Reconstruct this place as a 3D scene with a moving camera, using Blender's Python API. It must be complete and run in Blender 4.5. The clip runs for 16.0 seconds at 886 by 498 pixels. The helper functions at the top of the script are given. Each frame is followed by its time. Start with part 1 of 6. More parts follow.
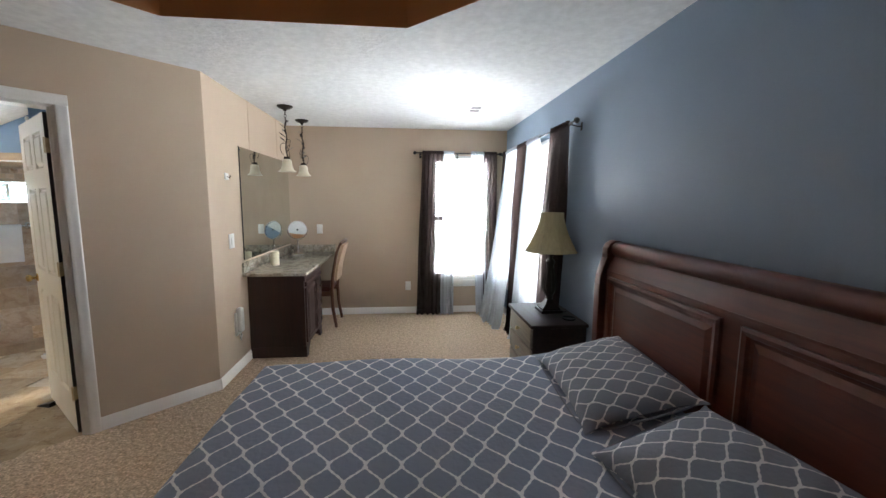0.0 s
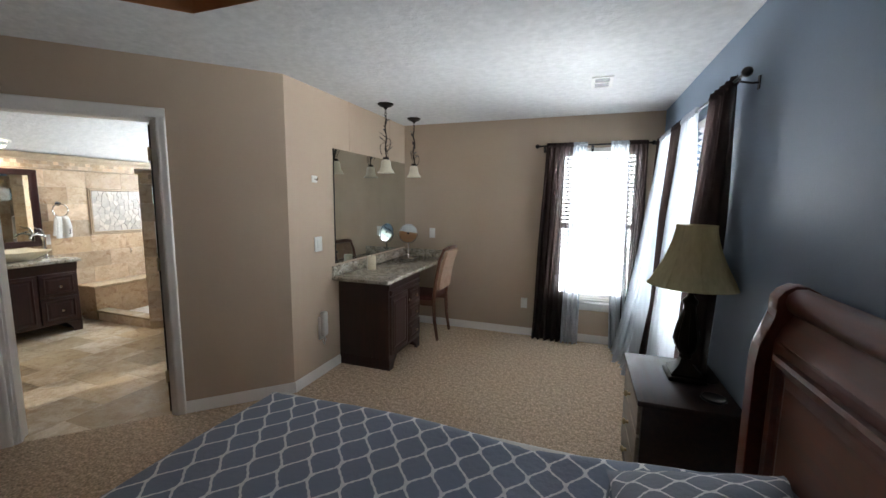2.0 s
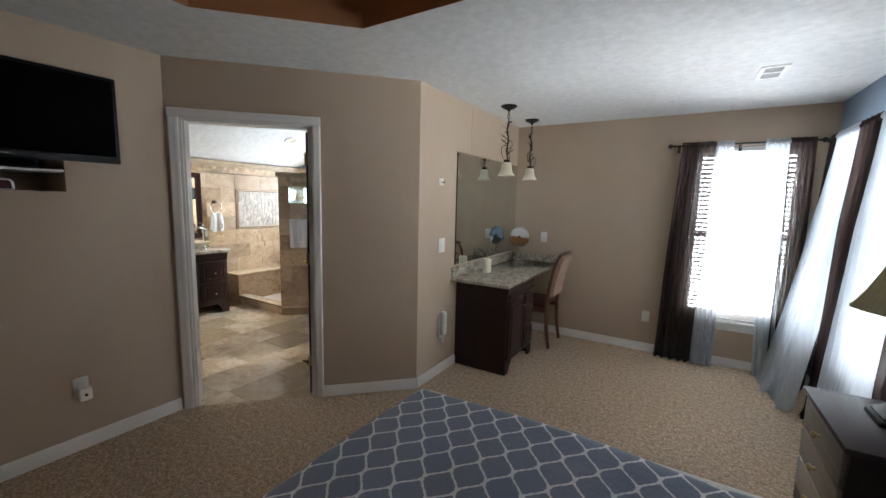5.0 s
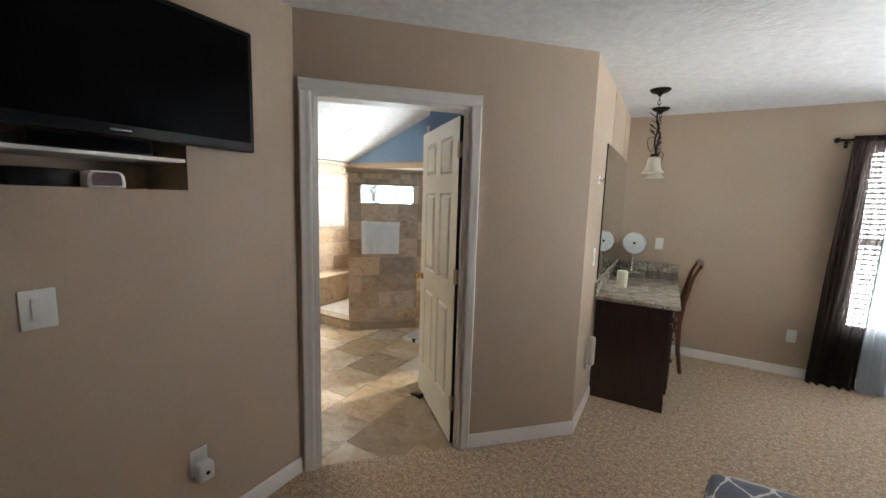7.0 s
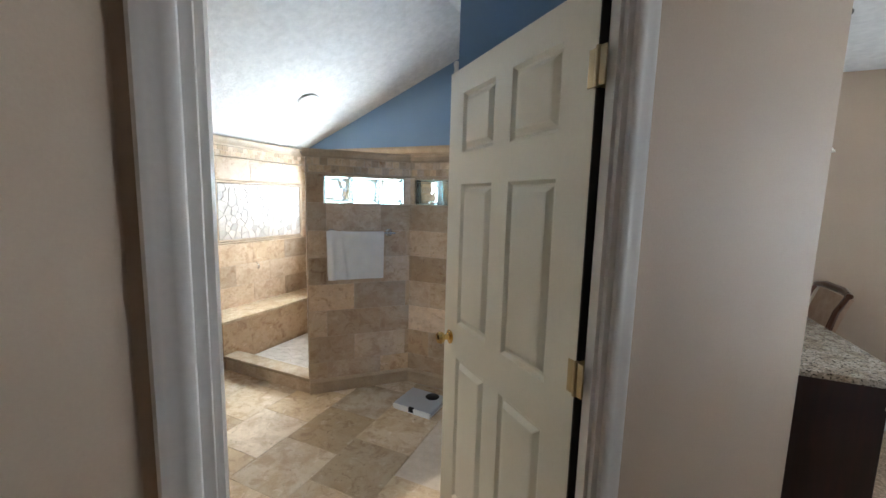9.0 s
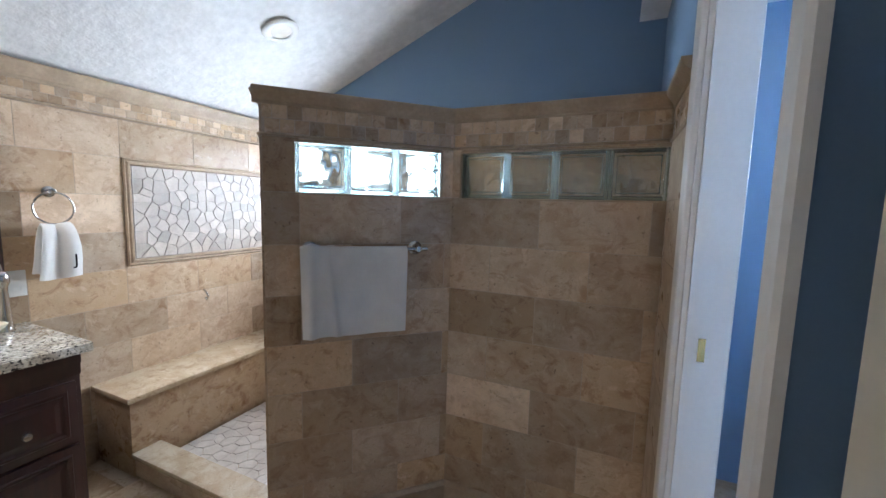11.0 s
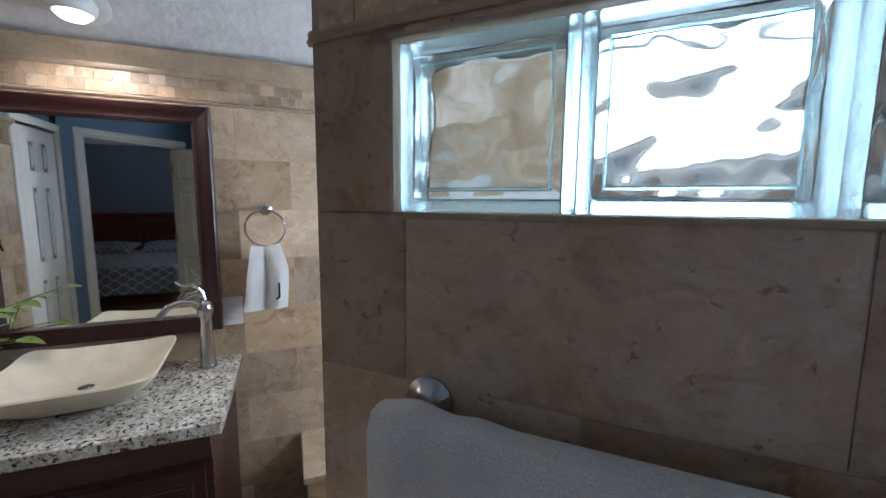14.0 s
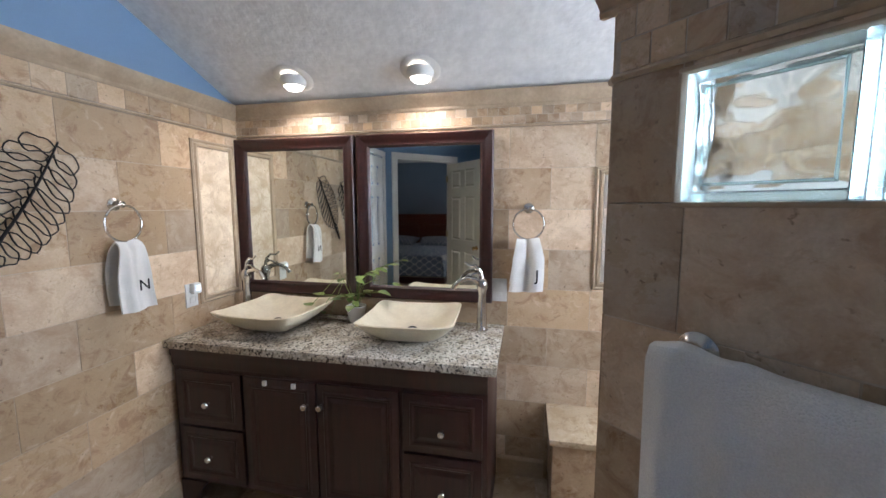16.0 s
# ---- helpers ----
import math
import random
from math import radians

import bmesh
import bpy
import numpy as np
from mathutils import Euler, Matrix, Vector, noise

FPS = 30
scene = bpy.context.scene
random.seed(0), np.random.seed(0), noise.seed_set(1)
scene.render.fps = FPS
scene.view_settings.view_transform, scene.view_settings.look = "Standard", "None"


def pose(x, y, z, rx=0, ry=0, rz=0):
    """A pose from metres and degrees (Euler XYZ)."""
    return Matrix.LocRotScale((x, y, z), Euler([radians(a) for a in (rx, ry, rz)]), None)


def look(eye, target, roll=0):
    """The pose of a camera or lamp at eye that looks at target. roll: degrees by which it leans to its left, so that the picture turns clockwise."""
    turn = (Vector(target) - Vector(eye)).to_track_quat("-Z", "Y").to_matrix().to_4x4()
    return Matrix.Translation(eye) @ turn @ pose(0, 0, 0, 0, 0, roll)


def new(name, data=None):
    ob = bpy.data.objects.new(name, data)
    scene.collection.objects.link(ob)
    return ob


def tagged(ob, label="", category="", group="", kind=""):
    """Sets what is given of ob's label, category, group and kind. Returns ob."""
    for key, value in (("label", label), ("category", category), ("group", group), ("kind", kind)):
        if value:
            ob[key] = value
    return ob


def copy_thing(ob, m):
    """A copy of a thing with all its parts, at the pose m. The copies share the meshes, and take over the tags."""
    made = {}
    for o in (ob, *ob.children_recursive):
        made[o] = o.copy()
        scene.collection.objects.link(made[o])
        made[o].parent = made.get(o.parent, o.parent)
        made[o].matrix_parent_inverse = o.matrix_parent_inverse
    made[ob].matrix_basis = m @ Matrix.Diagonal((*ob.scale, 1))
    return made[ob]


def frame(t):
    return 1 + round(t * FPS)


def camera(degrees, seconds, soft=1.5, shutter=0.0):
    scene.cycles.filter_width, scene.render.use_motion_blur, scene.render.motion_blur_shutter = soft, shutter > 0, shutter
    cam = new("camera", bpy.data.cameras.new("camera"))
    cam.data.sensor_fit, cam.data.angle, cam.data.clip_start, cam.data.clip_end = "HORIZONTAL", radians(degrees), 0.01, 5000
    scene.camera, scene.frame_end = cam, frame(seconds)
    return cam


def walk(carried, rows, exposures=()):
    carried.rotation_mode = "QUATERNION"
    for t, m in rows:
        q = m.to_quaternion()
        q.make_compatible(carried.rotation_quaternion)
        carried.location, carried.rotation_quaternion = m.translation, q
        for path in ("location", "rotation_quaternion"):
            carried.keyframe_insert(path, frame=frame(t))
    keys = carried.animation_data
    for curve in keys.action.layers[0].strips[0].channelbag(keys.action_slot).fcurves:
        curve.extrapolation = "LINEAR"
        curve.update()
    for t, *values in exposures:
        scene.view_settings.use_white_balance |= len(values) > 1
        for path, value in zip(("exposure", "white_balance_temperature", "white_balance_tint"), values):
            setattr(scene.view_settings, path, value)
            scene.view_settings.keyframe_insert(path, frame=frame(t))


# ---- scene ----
cam = camera(97.3, 16.0)
PATH = [
    (0, (0.273, 0.138, 1.506), (0.466, 2.114, 1.263), 0.4),
    (0.5, (0.524, 0.295, 1.515), (0.475, 2.279, 1.271), 0.4),
    (1, (0.704, 0.519, 1.529), (0.418, 2.483, 1.276), 0.5),
    (1.5, (0.8, 0.729, 1.517), (0.319, 2.654, 1.267), 0.5),
    (2, (0.888, 0.866, 1.532), (0.225, 2.737, 1.286), 0.6),
    (2.5, (0.933, 0.923, 1.533), (0.116, 2.731, 1.287), 0.6),
    (3, (0.942, 0.932, 1.523), (0.01, 2.685, 1.279), 0.7),
    (3.5, (0.937, 0.932, 1.538), (-0.079, 2.636, 1.287), 0.7),
    (6, (-0.044, 0.607, 1.537), (-1.077, 2.302, 1.296), 1.5),
    (6.5, (-0.422, 0.593, 1.54), (-1.443, 2.295, 1.296), 1.8),
    (7, (-0.751, 0.684, 1.537), (-1.743, 2.401, 1.281), 1.7),
    (7.5, (-1.039, 0.892, 1.537), (-1.98, 2.638, 1.28), 1.6),
    (8, (-1.31, 1.153, 1.53), (-2.185, 2.933, 1.276), 1.7),
    (8.5, (-1.544, 1.446, 1.519), (-2.372, 3.249, 1.265), 1.6),
    (9, (-1.759, 1.714, 1.51), (-2.566, 3.526, 1.26), 1.5),
    (9.2, (-1.849, 1.814, 1.501), (-2.648, 3.631, 1.258), 1.5),
    (11.3, (-2.701, 2.971, 1.422), (-3.508, 4.788, 1.208), 1.5),
    (11.5, (-2.776, 3.068, 1.428), (-3.571, 4.889, 1.202), 1.7),
    (12, (-2.944, 3.337, 1.439), (-3.895, 5.082, 1.217), 1.6),
    (12.5, (-3.127, 3.504, 1.452), (-4.342, 5.074, 1.211), 1.3),
    (13, (-3.265, 3.694, 1.45), (-4.712, 5.054, 1.214), 1.0),
    (13.5, (-3.289, 3.807, 1.466), (-4.949, 4.898, 1.228), 0.5),
    (14, (-3.281, 3.864, 1.478), (-5.13, 4.588, 1.243), 0.4),
    (14.5, (-3.245, 3.847, 1.475), (-5.197, 4.219, 1.246), 0.3),
    (15, (-3.176, 3.803, 1.468), (-5.162, 3.87, 1.243), 0.1),
    (15.5, (-3.101, 3.767, 1.464), (-5.079, 3.57, 1.245), 0.1),
    (16, (-3.063, 3.754, 1.463), (-5.007, 3.341, 1.241), -0.1),
]
walk(cam, [(t, look(eye, goal, roll)) for t, eye, goal, roll in PATH],
     [(0, 0.68, 6500, 11), (1.0, 0.36, 6450, 10), (2.0, -0.06, 6450, 11), (3.5, -0.26, 6400, 11), (6.0, 0.20, 6550, 11), (7.0, 0.46, 6750, 11), (8.0, 0.58, 6600, 10),
      (9.0, 0.30, 6250, 10), (11.5, -0.42, 5850, 15), (12.5, -0.54, 5800, 15), (14.0, -0.98, 5700, 15), (15.0, -0.85, 5800, 16), (16.0, -0.48, 6000, 17)])

# ---- world and light ----
world = bpy.data.worlds.new("sky")
scene.world = world
world.use_nodes = True
wn = world.node_tree
sky = wn.nodes.new("ShaderNodeTexSky")
sky.sky_type, sky.sun_disc = "NISHITA", False
sky.sun_elevation, sky.sun_rotation = radians(48), radians(40)
wn.nodes["Background"].inputs[1].default_value = 0.12
wn.links.new(sky.outputs[0], wn.nodes["Background"].inputs[0])
sun_data = bpy.data.lights.new("sun", "SUN")
sun_data.energy, sun_data.angle, sun_data.color = 2.0, radians(0.5), (1.0, 0.95, 0.88)
sun = new("sun", sun_data)
sun.matrix_world = look((6, -7, 9), (0, 0, 0))


def window_light(name, centre, facing, wide, high, watts, tint=(0.88, 0.95, 1.0), spread=180):
    """The sky's light in a window opening."""
    d = bpy.data.lights.new(name, "AREA")
    d.shape, d.size, d.size_y, d.energy, d.color = "RECTANGLE", wide, high, watts, tint
    d.spread = radians(spread)
    ob = new(name, d)
    c = Vector(centre)
    ob.matrix_world = look(c, c + Vector(facing))
    return ob


window_light("skylight_bedroom_north", (1.03, 5.42, 1.28), (0, -1, 0), 0.86, 1.60, 96, spread=118)
window_light("skylight_bedroom_east_a", (1.73, 3.79, 1.28), (-1, 0, 0), 0.74, 1.60, 76, spread=118)
window_light("skylight_bedroom_east_b", (1.73, 4.67, 1.28), (-1, 0, 0), 0.72, 1.60, 76, spread=118)
window_light("skylight_shower", (-4.29, 5.413, 1.56), (0, -1, 0), 1.25, 0.76, 72, tint=(0.80, 0.92, 1.0))
window_light("skylight_toilet_room", (-1.545, 5.413, 1.74), (0, -1, 0), 0.36, 0.52, 240, tint=(1.0, 0.96, 0.88))


# ---- materials ----
def mat(name, a, b=None, scale=4.0, rough=0.6, metal=0.0, bump=0.0, bump_scale=60.0, fine=0.12, piece=0.0, detail=6.0, coat=0.0, spread=0.35):
    """A surface that wanders between two colours at a broad and a fine scale, with relief."""
    m = bpy.data.materials.new(name)
    m.use_nodes = True
    nt = m.node_tree
    p = nt.nodes["Principled BSDF"]
    n, l = nt.nodes.new, nt.links.new
    b = b or tuple(c * 0.86 for c in a)
    geo = n("ShaderNodeNewGeometry")
    vec = geo.outputs["Position"]
    info = None
    if piece:
        info = n("ShaderNodeObjectInfo")
        sc = n("ShaderNodeVectorMath"); sc.operation = "MULTIPLY_ADD"
        l(info.outputs["Random"], sc.inputs[0]); sc.inputs[1].default_value = (37, 53, 71); l(vec, sc.inputs[2])
        vec = sc.outputs[0]
    broad = n("ShaderNodeTexNoise"); broad.inputs["Scale"].default_value = scale; broad.inputs["Detail"].default_value = detail
    l(vec, broad.inputs["Vector"])
    ramp = n("ShaderNodeMapRange"); ramp.inputs[1].default_value, ramp.inputs[2].default_value = 0.5 - spread / 2, 0.5 + spread / 2
    l(broad.outputs[0], ramp.inputs[0])
    mix = n("ShaderNodeMix"); mix.data_type = "RGBA"
    mix.inputs[6].default_value, mix.inputs[7].default_value = (*a, 1), (*b, 1)
    l(ramp.outputs[0], mix.inputs[0])
    grain = n("ShaderNodeTexNoise"); grain.inputs["Scale"].default_value = bump_scale; grain.inputs["Detail"].default_value = 3
    l(vec, grain.inputs["Vector"])
    gm = n("ShaderNodeMapRange"); gm.inputs[1].default_value, gm.inputs[2].default_value = 0.25, 0.75
    gm.inputs[3].default_value, gm.inputs[4].default_value = 1 - fine, 1 + fine
    l(grain.outputs[0], gm.inputs[0])
    val = gm.outputs[0]
    if piece:
        pm = n("ShaderNodeMapRange"); pm.inputs[3].default_value, pm.inputs[4].default_value = 1 - piece, 1 + piece
        l(info.outputs["Random"], pm.inputs[0])
        mu = n("ShaderNodeMath"); mu.operation = "MULTIPLY"; l(val, mu.inputs[0]); l(pm.outputs[0], mu.inputs[1]); val = mu.outputs[0]
    tint = n("ShaderNodeVectorMath"); tint.operation = "SCALE"
    l(mix.outputs[2], tint.inputs[0]); l(val, tint.inputs["Scale"])
    l(tint.outputs[0], p.inputs["Base Color"])
    rr = n("ShaderNodeMapRange"); rr.inputs[3].default_value, rr.inputs[4].default_value = max(0.02, rough * 0.85), min(1, rough * 1.15)
    l(broad.outputs[0], rr.inputs[0]); l(rr.outputs[0], p.inputs["Roughness"])
    p.inputs["Metallic"].default_value = metal
    p.inputs["Coat Weight"].default_value = coat
    p.inputs["Coat Roughness"].default_value = 0.15
    if bump:
        bp = n("ShaderNodeBump"); bp.inputs["Strength"].default_value = bump; bp.inputs["Distance"].default_value = 0.004
        l(grain.outputs[0], bp.inputs["Height"]); l(bp.outputs[0], p.inputs["Normal"])
    return m


def travertine(name, pale, mid, deep, rough, piece):
    """Honed travertine: clouded bands that wander, each piece from another slab, with small dark pits."""
    m = bpy.data.materials.new(name)
    m.use_nodes = True
    nt = m.node_tree
    n, l = nt.nodes.new, nt.links.new
    p = nt.nodes["Principled BSDF"]
    geo = n("ShaderNodeNewGeometry")
    info = n("ShaderNodeObjectInfo")
    off = n("ShaderNodeVectorMath"); off.operation = "MULTIPLY_ADD"
    l(info.outputs["Random"], off.inputs[0]); off.inputs[1].default_value = (37, 53, 71); l(geo.outputs["Position"], off.inputs[2])
    st = n("ShaderNodeMapping"); st.inputs["Scale"].default_value = (1.0, 1.0, 1.15)
    l(off.outputs[0], st.inputs["Vector"])

    def noise_at(scale, detail, distort, rough_=0.55):
        k = n("ShaderNodeTexNoise")
        k.inputs["Scale"].default_value, k.inputs["Detail"].default_value, k.inputs["Distortion"].default_value, k.inputs["Roughness"].default_value = scale, detail, distort, rough_
        l(st.outputs[0], k.inputs["Vector"])
        return k.outputs[0]

    def span(v, a, b, c=0.0, d=1.0):
        k = n("ShaderNodeMapRange")
        for q, x in zip((1, 2, 3, 4), (a, b, c, d)):
            k.inputs[q].default_value = x
        l(v, k.inputs[0])
        return k.outputs[0]

    def blend(f, a, b):
        k = n("ShaderNodeMix"); k.data_type = "RGBA"
        l(f, k.inputs[0])
        for q, x in ((6, a), (7, b)):
            if isinstance(x, tuple):
                k.inputs[q].default_value = (*x, 1)
            else:
                l(x, k.inputs[q])
        return k.outputs[2]

    cloud = noise_at(6.5, 9, 0.4, 0.68)
    vein = noise_at(11.0, 10, 0.9, 0.72)
    pit = noise_at(52.0, 4, 0.5)
    grain = noise_at(150.0, 3, 0.0)
    ground = blend(span(cloud, 0.42, 0.60), pale, mid)
    nine = n("ShaderNodeMath"); nine.operation = "MULTIPLY"
    l(info.outputs["Random"], nine.inputs[0]); nine.inputs[1].default_value = 9.17
    slab = n("ShaderNodeMath"); slab.operation = "FRACT"
    l(nine.outputs[0], slab.inputs[0])
    golden = blend(span(slab.outputs[0], 0.15, 0.90, 0.0, 0.75), ground, (mid[0] * 0.98, mid[1] * 0.93, mid[2] * 0.78))
    marked = n("ShaderNodeMath"); marked.operation = "MULTIPLY"
    l(span(vein, 0.51, 0.62, 0.0, 0.95), marked.inputs[0]); l(span(slab.outputs[0], 0.0, 0.8, 0.38, 1.0), marked.inputs[1])
    veined = blend(marked.outputs[0], golden, deep)
    chalk = blend(span(noise_at(17.0, 8, 0.7, 0.66), 0.58, 0.68, 0.0, 0.6), veined, tuple(min(1, c * 1.12) for c in pale))
    pitted = blend(span(pit, 0.645, 0.71, 0.0, 0.65), chalk, tuple(c * 0.5 for c in deep))
    tone = n("ShaderNodeMath"); tone.operation = "MULTIPLY"
    l(span(info.outputs["Random"], 0, 1, 1 - piece, 1 + piece), tone.inputs[0]); l(span(grain, 0.25, 0.75, 0.93, 1.07), tone.inputs[1])
    sc = n("ShaderNodeVectorMath"); sc.operation = "SCALE"
    l(pitted, sc.inputs[0]); l(tone.outputs[0], sc.inputs["Scale"])
    l(sc.outputs[0], p.inputs["Base Color"])
    l(span(cloud, 0.3, 0.7, rough * 0.75, rough * 1.35), p.inputs["Roughness"])
    bp = n("ShaderNodeBump"); bp.inputs["Strength"].default_value, bp.inputs["Distance"].default_value = 0.12, 0.003
    bp.invert = True
    l(pit, bp.inputs["Height"]); l(bp.outputs[0], p.inputs["Normal"])
    return m


BEIGE = mat("beige wall paint", (0.485, 0.375, 0.276), (0.465, 0.355, 0.26), 1.5, 0.62, bump=0.12, bump_scale=160, fine=0.02)
BLUE = mat("blue wall paint", (0.215, 0.28, 0.37), (0.20, 0.265, 0.35), 1.5, 0.6, bump=0.12, bump_scale=160, fine=0.02)
BATH_BLUE = mat("bathroom blue paint", (0.19, 0.30, 0.45), (0.18, 0.285, 0.43), 1.5, 0.6, bump=0.12, bump_scale=160, fine=0.02)
CEIL = mat("textured white ceiling paint", (0.76, 0.76, 0.75), (0.68, 0.68, 0.67), 16, 0.85, bump=0.9, bump_scale=34, fine=0.05, spread=0.3)
ORANGE = mat("terracotta paint", (0.55, 0.27, 0.12), (0.52, 0.25, 0.11), 2, 0.7, bump=0.2, bump_scale=120, fine=0.03)
TRIM = mat("white trim paint", (0.86, 0.83, 0.79), (0.82, 0.79, 0.75), 3, 0.35, bump=0.04, bump_scale=90, fine=0.02)
DOORPAINT = mat("cream door paint", (0.75, 0.71, 0.60), (0.71, 0.67, 0.56), 3, 0.38, bump=0.05, bump_scale=110, fine=0.02)
CARPET = mat("beige loop carpet", (0.63, 0.475, 0.335), (0.385, 0.28, 0.188), 34, 0.95, bump=1.0, bump_scale=85, fine=0.6, spread=0.34, detail=9)
STONE = travertine("honed travertine tile", (0.58, 0.455, 0.33), (0.455, 0.325, 0.215), (0.33, 0.20, 0.112), 0.30, 0.30)
FLOORSTONE = travertine("travertine floor tile", (0.66, 0.555, 0.42), (0.49, 0.375, 0.255), (0.38, 0.265, 0.165), 0.20, 0.30)
STONETRIM = mat("travertine moulding", (0.46, 0.35, 0.235), (0.37, 0.27, 0.175), 9, 0.4, bump=0.1, bump_scale=70, fine=0.1)
GROUT = mat("sand grout", (0.50, 0.41, 0.31), (0.44, 0.355, 0.265), 20, 0.9, bump=0.3, bump_scale=200, fine=0.1)
PEBBLE = mat("pale broken marble", (0.58, 0.52, 0.46), (0.45, 0.39, 0.335), 11, 0.35, bump=0.1, bump_scale=90, fine=0.08, piece=0.22)
EXTERIOR = mat("outside render", (0.55, 0.53, 0.5), (0.5, 0.48, 0.45), 3, 0.9, bump=0.3, bump_scale=50)


# ---- mesh helpers ----
def mesh_of(name, bm, material):
    me = bpy.data.meshes.new(name)
    bmesh.ops.recalc_face_normals(bm, faces=bm.faces[:])
    bm.to_mesh(me)
    bm.free()
    for m in (material if isinstance(material, (list, tuple)) else [material]):
        me.materials.append(m)
    return me


def smooth(ob, angle=40):
    me = ob.data
    for poly in me.polygons:
        poly.use_smooth = True
    me.set_sharp_from_angle(angle=radians(angle))
    return ob


def part(name, bm, material, parent=None, label="", at=None, shade=True):
    ob = new(name, mesh_of(name, bm, material))
    if parent is not None:
        ob.parent = parent
    if at is not None:
        ob.matrix_basis = at
    if shade:
        smooth(ob)
    return tagged(ob, label)


def thing(name, label, category, at=None, group=""):
    ob = new(name)
    ob.empty_display_size = 0.1
    if at is not None:
        ob.matrix_basis = at
    return tagged(ob, label, category, group)


def box(x0, x1, y0, y1, z0, z1, bevel=0.0, bm=None, seg=2):
    """A box, its edges rounded when bevel is given; joined to bm when that is given."""
    b = bmesh.new()
    bmesh.ops.create_cube(b, size=1)
    for v in b.verts:
        v.co = ((x0 + x1) / 2 + v.co.x * (x1 - x0), (y0 + y1) / 2 + v.co.y * (y1 - y0), (z0 + z1) / 2 + v.co.z * (z1 - z0))
    if bevel:
        bmesh.ops.bevel(b, geom=b.edges[:], offset=bevel, segments=seg, affect="EDGES", profile=0.5)
    return join(bm, b)


def join(bm, b, m=None):
    if m is not None:
        b.transform(m)
    if bm is None:
        return b
    me = bpy.data.meshes.new("t")
    b.to_mesh(me)
    b.free()
    bm.from_mesh(me)
    bpy.data.meshes.remove(me)
    return bm


def lathe(profile, segs=28, bm=None, m=None, close=False):
    """Spin (radius, height) pairs about z."""
    b = bmesh.new()
    rings = []
    for r, z in profile:
        if r < 1e-5:
            rings.append([b.verts.new((0, 0, z))])
        else:
            rings.append([b.verts.new((r * math.cos(2 * math.pi * i / segs), r * math.sin(2 * math.pi * i / segs), z)) for i in range(segs)])
    for lo, hi in zip(rings, rings[1:]):
        for i in range(segs):
            j = (i + 1) % segs
            if len(lo) == 1 and len(hi) == 1:
                continue
            if len(lo) == 1:
                b.faces.new((lo[0], hi[i], hi[j]))
            elif len(hi) == 1:
                b.faces.new((lo[i], lo[j], hi[0]))
            else:
                b.faces.new((lo[i], lo[j], hi[j], hi[i]))
    if close:
        for ring in (rings[0], rings[-1]):
            if len(ring) > 2:
                b.faces.new(ring)
    return join(bm, b, m)


def prism(outline, depth, bm=None, m=None, bevel=0.0):
    """An outline in x, y pulled up by depth in z."""
    b = bmesh.new()
    low = [b.verts.new((x, y, 0)) for x, y in outline]
    high = [b.verts.new((x, y, depth)) for x, y in outline]
    b.faces.new(low)
    b.faces.new(high)
    for i in range(len(low)):
        j = (i + 1) % len(low)
        b.faces.new((low[i], low[j], high[j], high[i]))
    if bevel:
        bmesh.ops.bevel(b, geom=b.edges[:], offset=bevel, segments=2, affect="EDGES", profile=0.5)
    return join(bm, b, m)


def tube(points, radius, segs=8, bm=None, closed=False, m=None):
    """A round bar along points; radius may be a number or one per point."""
    b = bmesh.new()
    pts = [Vector(p) for p in points]
    n = len(pts)
    rings = []
    up = Vector((0.013, 0.021, 1))
    for i, p in enumerate(pts):
        if closed:
            d = pts[(i + 1) % n] - pts[i - 1]
        else:
            d = pts[min(i + 1, n - 1)] - pts[max(i - 1, 0)]
        d.normalize()
        s = d.cross(up if abs(d.dot(up.normalized())) < 0.95 else Vector((1, 0.01, 0)))
        s.normalize()
        t = s.cross(d)
        r = radius[i] if isinstance(radius, (list, tuple)) else radius
        rings.append([b.verts.new(p + r * (s * math.cos(2 * math.pi * k / segs) + t * math.sin(2 * math.pi * k / segs))) for k in range(segs)])
    pairs = list(zip(rings, rings[1:])) + ([(rings[-1], rings[0])] if closed else [])
    for lo, hi in pairs:
        for k in range(segs):
            q = (k + 1) % segs
            b.faces.new((lo[k], lo[q], hi[q], hi[k]))
    if not closed:
        b.faces.new(rings[0])
        b.faces.new(rings[-1])
    return join(bm, b, m)


def profile_run(section, length, bm=None, m=None):
    """A moulding: section (out, up) pairs pulled along x for length."""
    b = bmesh.new()
    a = [b.verts.new((0, -o, u)) for o, u in section]
    c = [b.verts.new((length, -o, u)) for o, u in section]
    b.faces.new(a)
    b.faces.new(c)
    for i in range(len(a)):
        j = (i + 1) % len(a)
        b.faces.new((a[i], a[j], c[j], c[i]))
    return join(bm, b, m)


